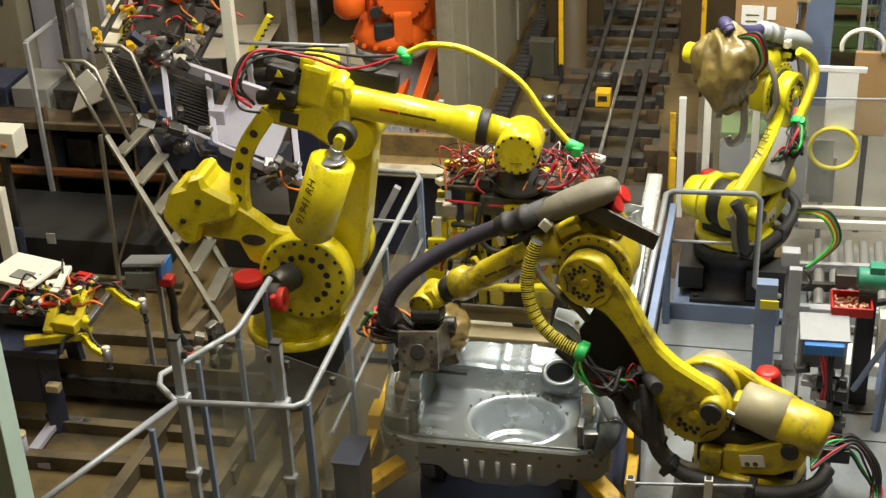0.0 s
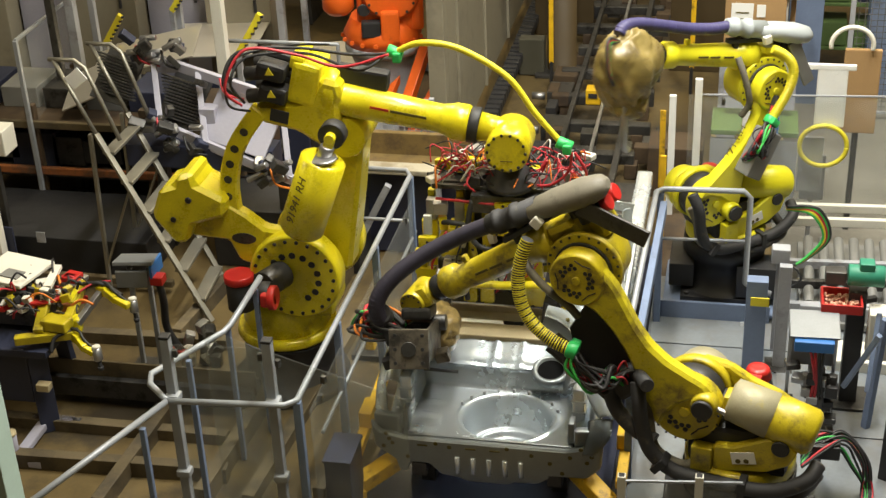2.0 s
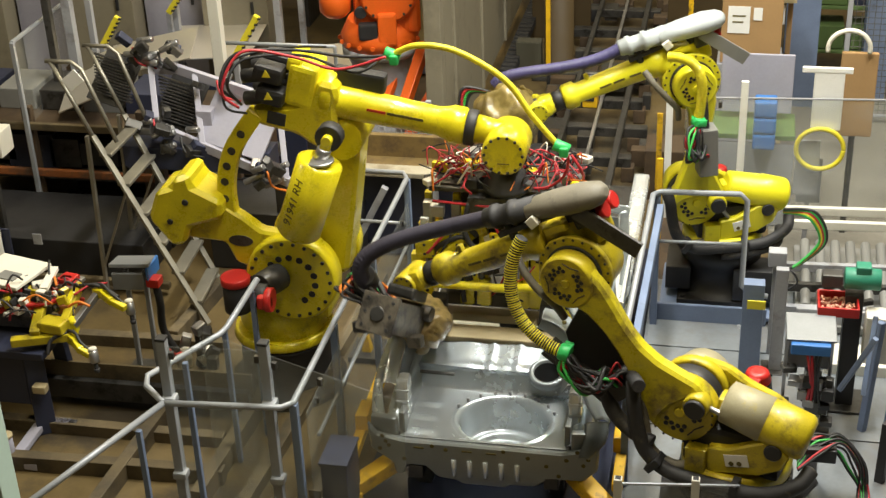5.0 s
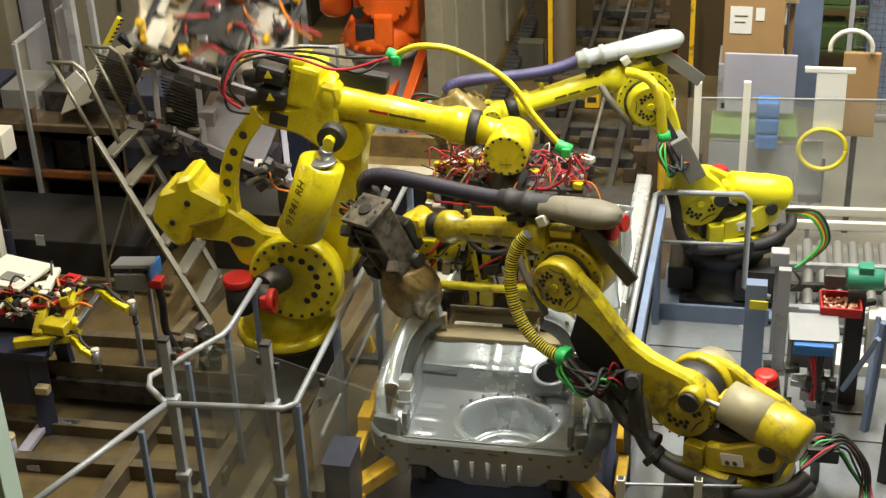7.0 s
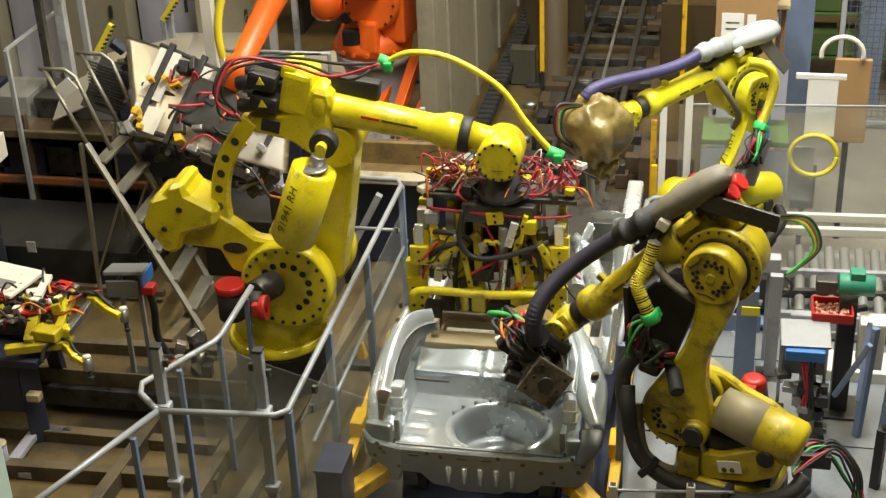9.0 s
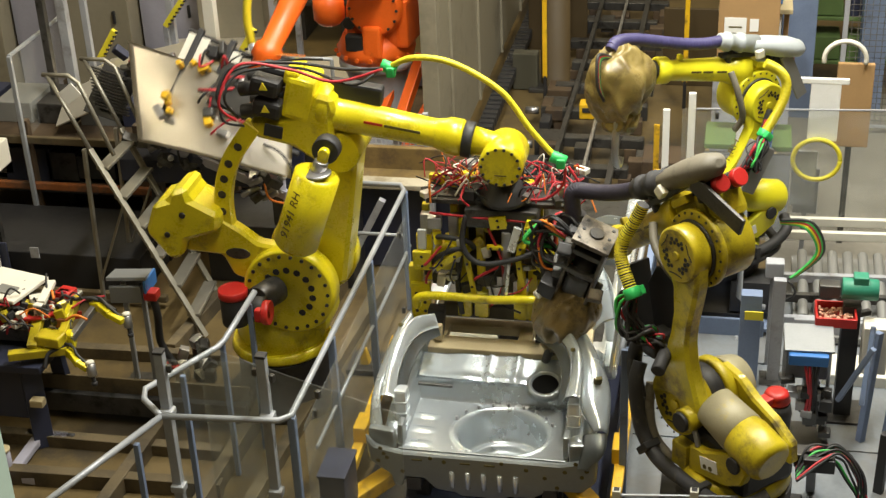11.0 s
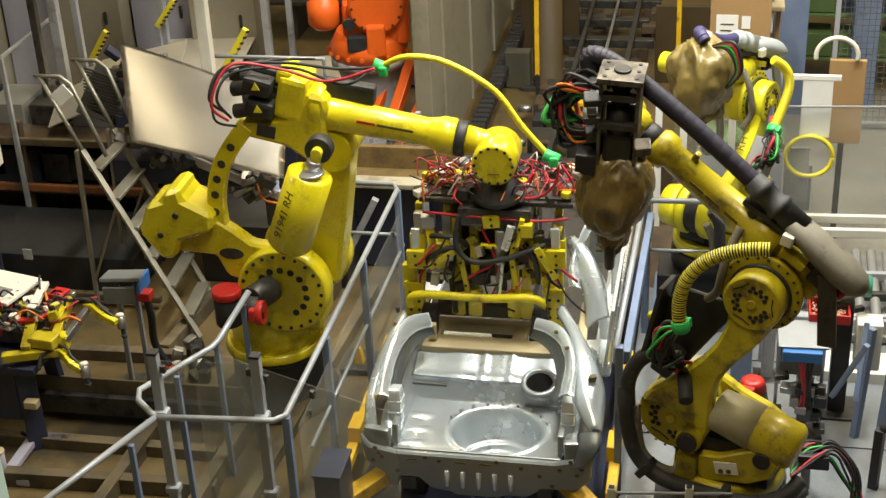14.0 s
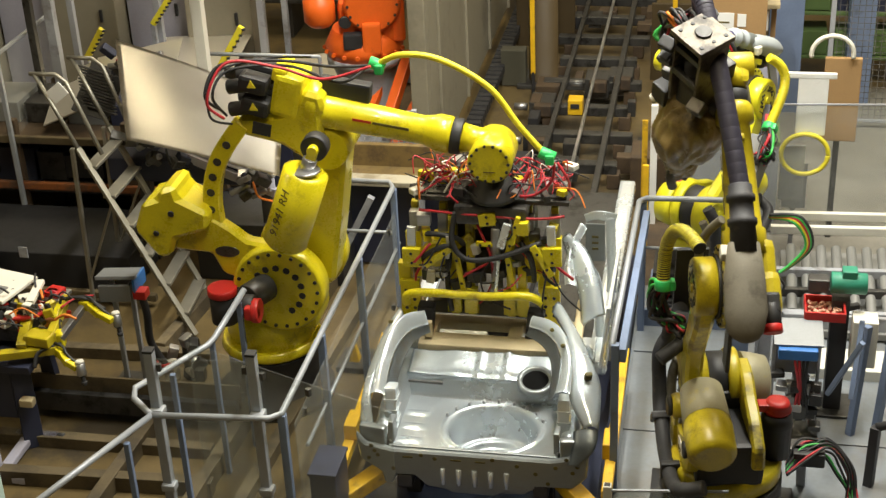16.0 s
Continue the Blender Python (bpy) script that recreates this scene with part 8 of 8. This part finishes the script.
block("top", (0.70, 0.4, 0.05), q + V(0, 0, 0.22), CARD, wt)
block("bin", (0.5, 0.3, 0.2), q + V(0, 0, 0.06), WHITE, wt)
block("lid", (0.3, 0.2, 0.08), q + V(0.1, 0, 0.30), BLUE, wt)
for dx in (-0.3, 0.3):
    bar("leg", (q.x + dx, q.y, 0), (q.x + dx, q.y, q.z + 0.2), 0.05, 0.05, CARDBOARD, wt)
bc = thing("blue_column", "tall dark blue machine column", "column")
block("shaft", (0.34, 0.3, 3.0), (0.62, 14.9, 1.5), BLUE_GREY, bc)
block("shaft", (0.26, 0.3, 2.6), (1.4, 15.2, 1.3), BLUE_GREY, bc)
gsh = thing("green_shelf", "green shelf racking with crates", "rack")
for k in range(4):
    block("shelf", (1.6, 0.5, 0.04), (1.5, 15.9, 0.3 + 0.5 * k), GREEN_BENCH, gsh)
    for j3 in range(4):
        block("crate", (0.3, 0.36, 0.26), (0.95 + 0.38 * j3, 15.85, 0.46 + 0.5 * k), rnd.choice((GREEN_BENCH, NAVY, GREEN_BENCH, GREY_BOX, NAVY)), gsh)
for dx in (0.7, 2.3):
    bar("upright", (dx, 15.65, 0), (dx, 15.65, 2.2), 0.06, 0.06, BLUE_GREY, gsh)

# ---- things standing on the deck ----
tray = thing("red_tray", "red plastic tray of copper caps on a post", "tray")
q = V((0.765, 8.954, 1.000))
bm = B()
box(bm, (0.27, 0.24, 0.012), q + V(0, 0, -0.02), bevel=0.003)
for dx, dy, w, d in ((-0.13, 0, 0.014, 0.25), (0.13, 0, 0.014, 0.25), (0, -0.12, 0.27, 0.014), (0, 0.12, 0.27, 0.014)):
    box(bm, (w, d, 0.07), q + V(dx, dy, 0.01), bevel=0.004)
part("tray_body", bm, RED, tray)
rnd = random.Random(3)
bm = B()
for k in range(90):
    c = q + V(rnd.uniform(-0.11, 0.11), rnd.uniform(-0.1, 0.1), -0.006)
    rod(bm, c, c + V(rnd.uniform(-0.012, 0.012), rnd.uniform(-0.012, 0.012), 0.018), 0.010, seg=6, chamfer=0.001)
tagged(part("cap", bm, PINK_PARTS, tray, "used copper electrode caps"), kind="stuff")
bar("arm", q + V(0.1, 0.08, -0.04), q + V(0.24, 0.15, -0.04), 0.04, 0.04, BLACK, tray)
td = thing("tip_dresser", "green motor tip dresser on a black post", "machine")
q = V((0.895, 9.020, 1.150))
bar("post", (q.x - 0.02, q.y + 0.02, 0.15), (q.x - 0.02, q.y + 0.02, 1.06), 0.12, 0.12, BLACK, td)
bm = B()
rod(bm, q + V(-0.10, 0, 0.03), q + V(0.14, 0, 0.03), 0.075, seg=16)
box(bm, (0.10, 0.10, 0.06), q + V(0.02, 0, 0.11), bevel=0.01)
part("motor", bm, GREEN_MOTOR, td, "green electric motor")
block("head", (0.14, 0.10, 0.09), q + V(-0.18, 0, 0.02), DARK_STEEL, td)
block("controller", (0.17, 0.16, 0.36), q + V(0.14, -0.12, -0.34), CREAM, td, "cream control box")
block("base_plate", (0.3, 0.3, 0.02), (q.x - 0.02, q.y + 0.02, 0.165), DARK_STEEL, td)
vs_ = thing("valve_stand", "steel stand with sheet hood, blue box and red cables over valves", "stand")
q = V((0.589, 8.715, 0.950))
block("hood", (0.33, 0.26, 0.02), q, HOOD, vs_, "", (14, 0, 2))
block("blue_box", (0.26, 0.10, 0.08), q + V(0, -0.12, -0.08), BLUE, vs_)
for dx in (-0.15, 0.15):
    bar("post", (q.x + dx, q.y + 0.02, 0.15), (q.x + dx, q.y + 0.02, q.z), 0.025, 0.025, STEEL, vs_)
block("back_plate", (0.28, 0.015, 0.26), q + V(0, 0.05, -0.22), GREY_PAINT, vs_)
for k in range(26):
    block("valve", (rnd.uniform(0.04, 0.11), rnd.uniform(0.05, 0.1), rnd.uniform(0.04, 0.12)), q + V(rnd.uniform(-0.15, 0.17), rnd.uniform(-0.12, 0.02), rnd.uniform(-0.70, -0.34)), rnd.choice((BLACK, DARK_STEEL, STEEL, GREY_PAINT, BLACK)), vs_, "", (0, 0, rnd.uniform(-15, 15)), 0.008)
for k, mtl in enumerate((RED_HOSE, RED_HOSE, BLACK, BLACK)):
    pipe("cable", [q + V(-0.02 + 0.03 * k, -0.14, -0.12), q + V(0.0 + 0.02 * k, -0.16, -0.22), q + V(0.02 + 0.015 * k, -0.14, -0.36), q + V(0.03 * k, -0.13, -0.55)], 0.011, mtl, vs_, "", 5, 6)
block("base_plate", (0.36, 0.3, 0.02), (q.x, q.y, 0.165), DARK_STEEL, vs_)
rr = thing("deck_rail", "blue-grey angled stair rail on the deck", "railing")
for a, b in (((0.948, 8.475, 0.600), (0.991, 8.669, 1.100)), ((0.797, 8.520, 0.600), (0.975, 8.384, 1.100))):
    bar("rail", a, b, 0.035, 0.035, BLUE_GREY, rr)
for px in ((0.991, 8.717, 0.150), (1.157, 8.705, 0.150)):
    bar("post", px, (px[0] + 0.05, px[1] + 0.05, 1.0), 0.05, 0.05, BLUE_GREY, rr)
br = thing("black_rail", "black padded bar at the deck edge", "railing")
p = V((1.079, 8.150, 0.150))
bar("post", (p.x, p.y, 0.15), (p.x + 0.01, p.y + 0.02, 0.60), 0.06, 0.06, BLACK, br)
pipe("arm", [(p.x + 0.01, p.y + 0.02, 0.60), (p.x + 0.3, p.y + 0.05, 0.66)], 0.03, BLACK, br)
fb2 = thing("low_barrier", "low clear barrier between two cream square tubes", "barrier")
for q in (V(-0.552, 7.08, 0.80), V(-0.096, 7.14, 0.80)):
    bar("tube_post", (q.x, q.y, 0.14), q, 0.05, 0.05, CREAM, fb2)
    block("tube_end", (0.034, 0.034, 0.006), q + V(0, 0, 0.001), BLACK, fb2)
    block("foot", (0.12, 0.12, 0.012), (q.x, q.y, 0.158), DARK_STEEL, fb2)
bar("rail", (-0.53, 7.085, 0.755), (0.16, 7.165, 0.755), 0.016, 0.016, TUBE_GREY, fb2)
bm = B()
box(bm, (0.66, 0.006, 0.5), (0, 0, 0), bevel=0)
bmesh.ops.transform(bm, matrix=pose(-0.19, 7.125, 0.50, 0, 0, 6.6), verts=bm.verts)
pane = part("pane", bm, CLEAR, fb2)
pane.visible_shadow = False
# cable bundle that feeds the front robot
cb = thing("cable_bundle", "bundle of black, red and green cables at the robot base", "cables")
for k, mtl in enumerate((BLACK, RED_HOSE, BLACK, GREEN_HOSE, BLACK, BLACK, GREEN_HOSE, BLACK, BLACK, RUBBER, BLACK, RED_HOSE)):
    o = 0.012 * (k - 5)
    w1, w2 = rnd.uniform(-0.05, 0.05), rnd.uniform(-0.06, 0.06)
    pipe("cable", [V((0.526, 7.840, 0.450)) + V(0, o, 0), V((0.644, 7.932, 0.550)) + V(w1, o, w2), V((0.797, 7.983, 0.550)) + V(w2, o, w1), V((0.902, 7.962, 0.420)) + V(o * 0.4 + w1, o * 0.5, w2), V((0.957, 7.962, 0.200)) + V(o * 0.5, 0, 0), V((0.940, 7.778, 0.160)) + V(o * 0.5, 0, 0)], 0.0085, mtl, cb, "", 7, 7)
block("connector", (0.20, 0.10, 0.10), V((0.665, 7.930, 0.500)), BLACK, cb)
block("connector", (0.14, 0.12, 0.10), V((0.579, 7.992, 0.500)), DARK_STEEL, cb)
bar("stand", V((0.642, 8.092, 0.160)), V((0.624, 7.968, 0.500)), 0.06, 0.04, GREY_PAINT, cb)


# ---- what moves ----
def robot_rows(robot, arm, tool, gun_ob, rib, hose, clamp, base_at, back_tool, clamp_at):
    """Keys of one robot: all its joints, gun and hoses from one table of joint angles."""
    times = sorted({round(0.1 * k, 1) for k in range(161)})
    rows = {o: [] for o in (robot[1], robot[2], robot[3], robot[4], gun_ob, clamp, *rib, *hose)}
    turn_in = base_at.to_quaternion().to_matrix().inverted().to_4x4()
    last = None
    for i, t in enumerate(times):
        ang = ease(arm, t)
        now = ang + (list(ease(tool, t)) if tool else [])
        nxt = ease(arm, min(t + 0.1, 16.0)) + (list(ease(tool, min(t + 0.1, 16.0))) if tool else [])
        if last == now == nxt and t not in (0.0, 16.0):
            continue
        last = now
        turret, lower, fore = joints(*ang)
        centre = fore @ TOOL_AXIS
        if tool:
            turn = turn_in @ ease_turn(tool, t)
        else:
            turn = back_tool(ang)
        gun_m = Matrix.Translation(centre) @ turn
        rows[robot[1]].append((t, turret))
        rows[robot[2]].append((t, lower))
        rows[robot[3]].append((t, fore))
        d = gun_m.to_3x3() @ Vector((1, 0, 0))
        rows[robot[4]].append((t, Matrix.Translation(centre) @ fore.to_3x3().to_4x4()))
        rows[gun_ob].append((t, gun_m))
        cl = lower @ clamp_at
        p0 = fore @ Vector((0.14, 0.28, 0.36))
        leave = fore.to_3x3() @ (Vector((0.26, 0.08, -0.20)) if tool else Vector((-0.30, 0.16, -0.06)))
        drop = lower.to_3x3() @ (Vector((-0.22, 0.0, -0.28)) if tool else Vector((0.06, 0.02, -0.26)))
        ms = bend(p0, leave, cl, drop, len(rib))
        for ob, m in zip(rib, ms):
            rows[ob].append((t, m))
        rows[clamp].append((t, Matrix.Translation(cl) @ ms[-1].to_3x3().to_4x4()))
        q0 = fore @ Vector((0.46, 0.05, 0.484))
        run = fore.to_3x3() @ (Vector((0.55, 0.05, 0.06)) if tool else Vector((0.40, -0.02, -0.10)))
        q3 = gun_m @ (Vector((0.10, -0.20, 0.32)) if tool else Vector((0.30, -0.06, 0.26)))
        way = gun_m.to_3x3() @ (Vector((0.02, 0.10, -0.10)) if tool else Vector((0.12, -0.02, -0.10))) + Vector((0, 0, -0.20 if tool else -0.04))
        for ob, m in zip(hose, bend(q0, run, q3, way, len(hose))):
            rows[ob].append((t, m))
    for ob, r in rows.items():
        walk(ob, r)


def back_turn(ang):
    """The covered gun hangs below the wrist, turned with the arm."""
    return pose(0, 0, 0, 0, 0, ang[0] + max(ang[2] - 4, 0) * 5.5) @ pose(0, 0, 0, 0, min(max(-ang[2] * 0.5, -6), 6), 0)


def motions():
    robot_rows(front, FRONT_ARM, FRONT_TOOL, gun, front_rib, front_hose, front_clamp, FRONT_AT, None, FRONT_CLAMP)
    robot_rows(back, BACK_ARM, None, back_gun, back_rib, back_hose, back_clamp, BACK_AT, back_turn, BACK_CLAMP)
    orange_rows()


motions()
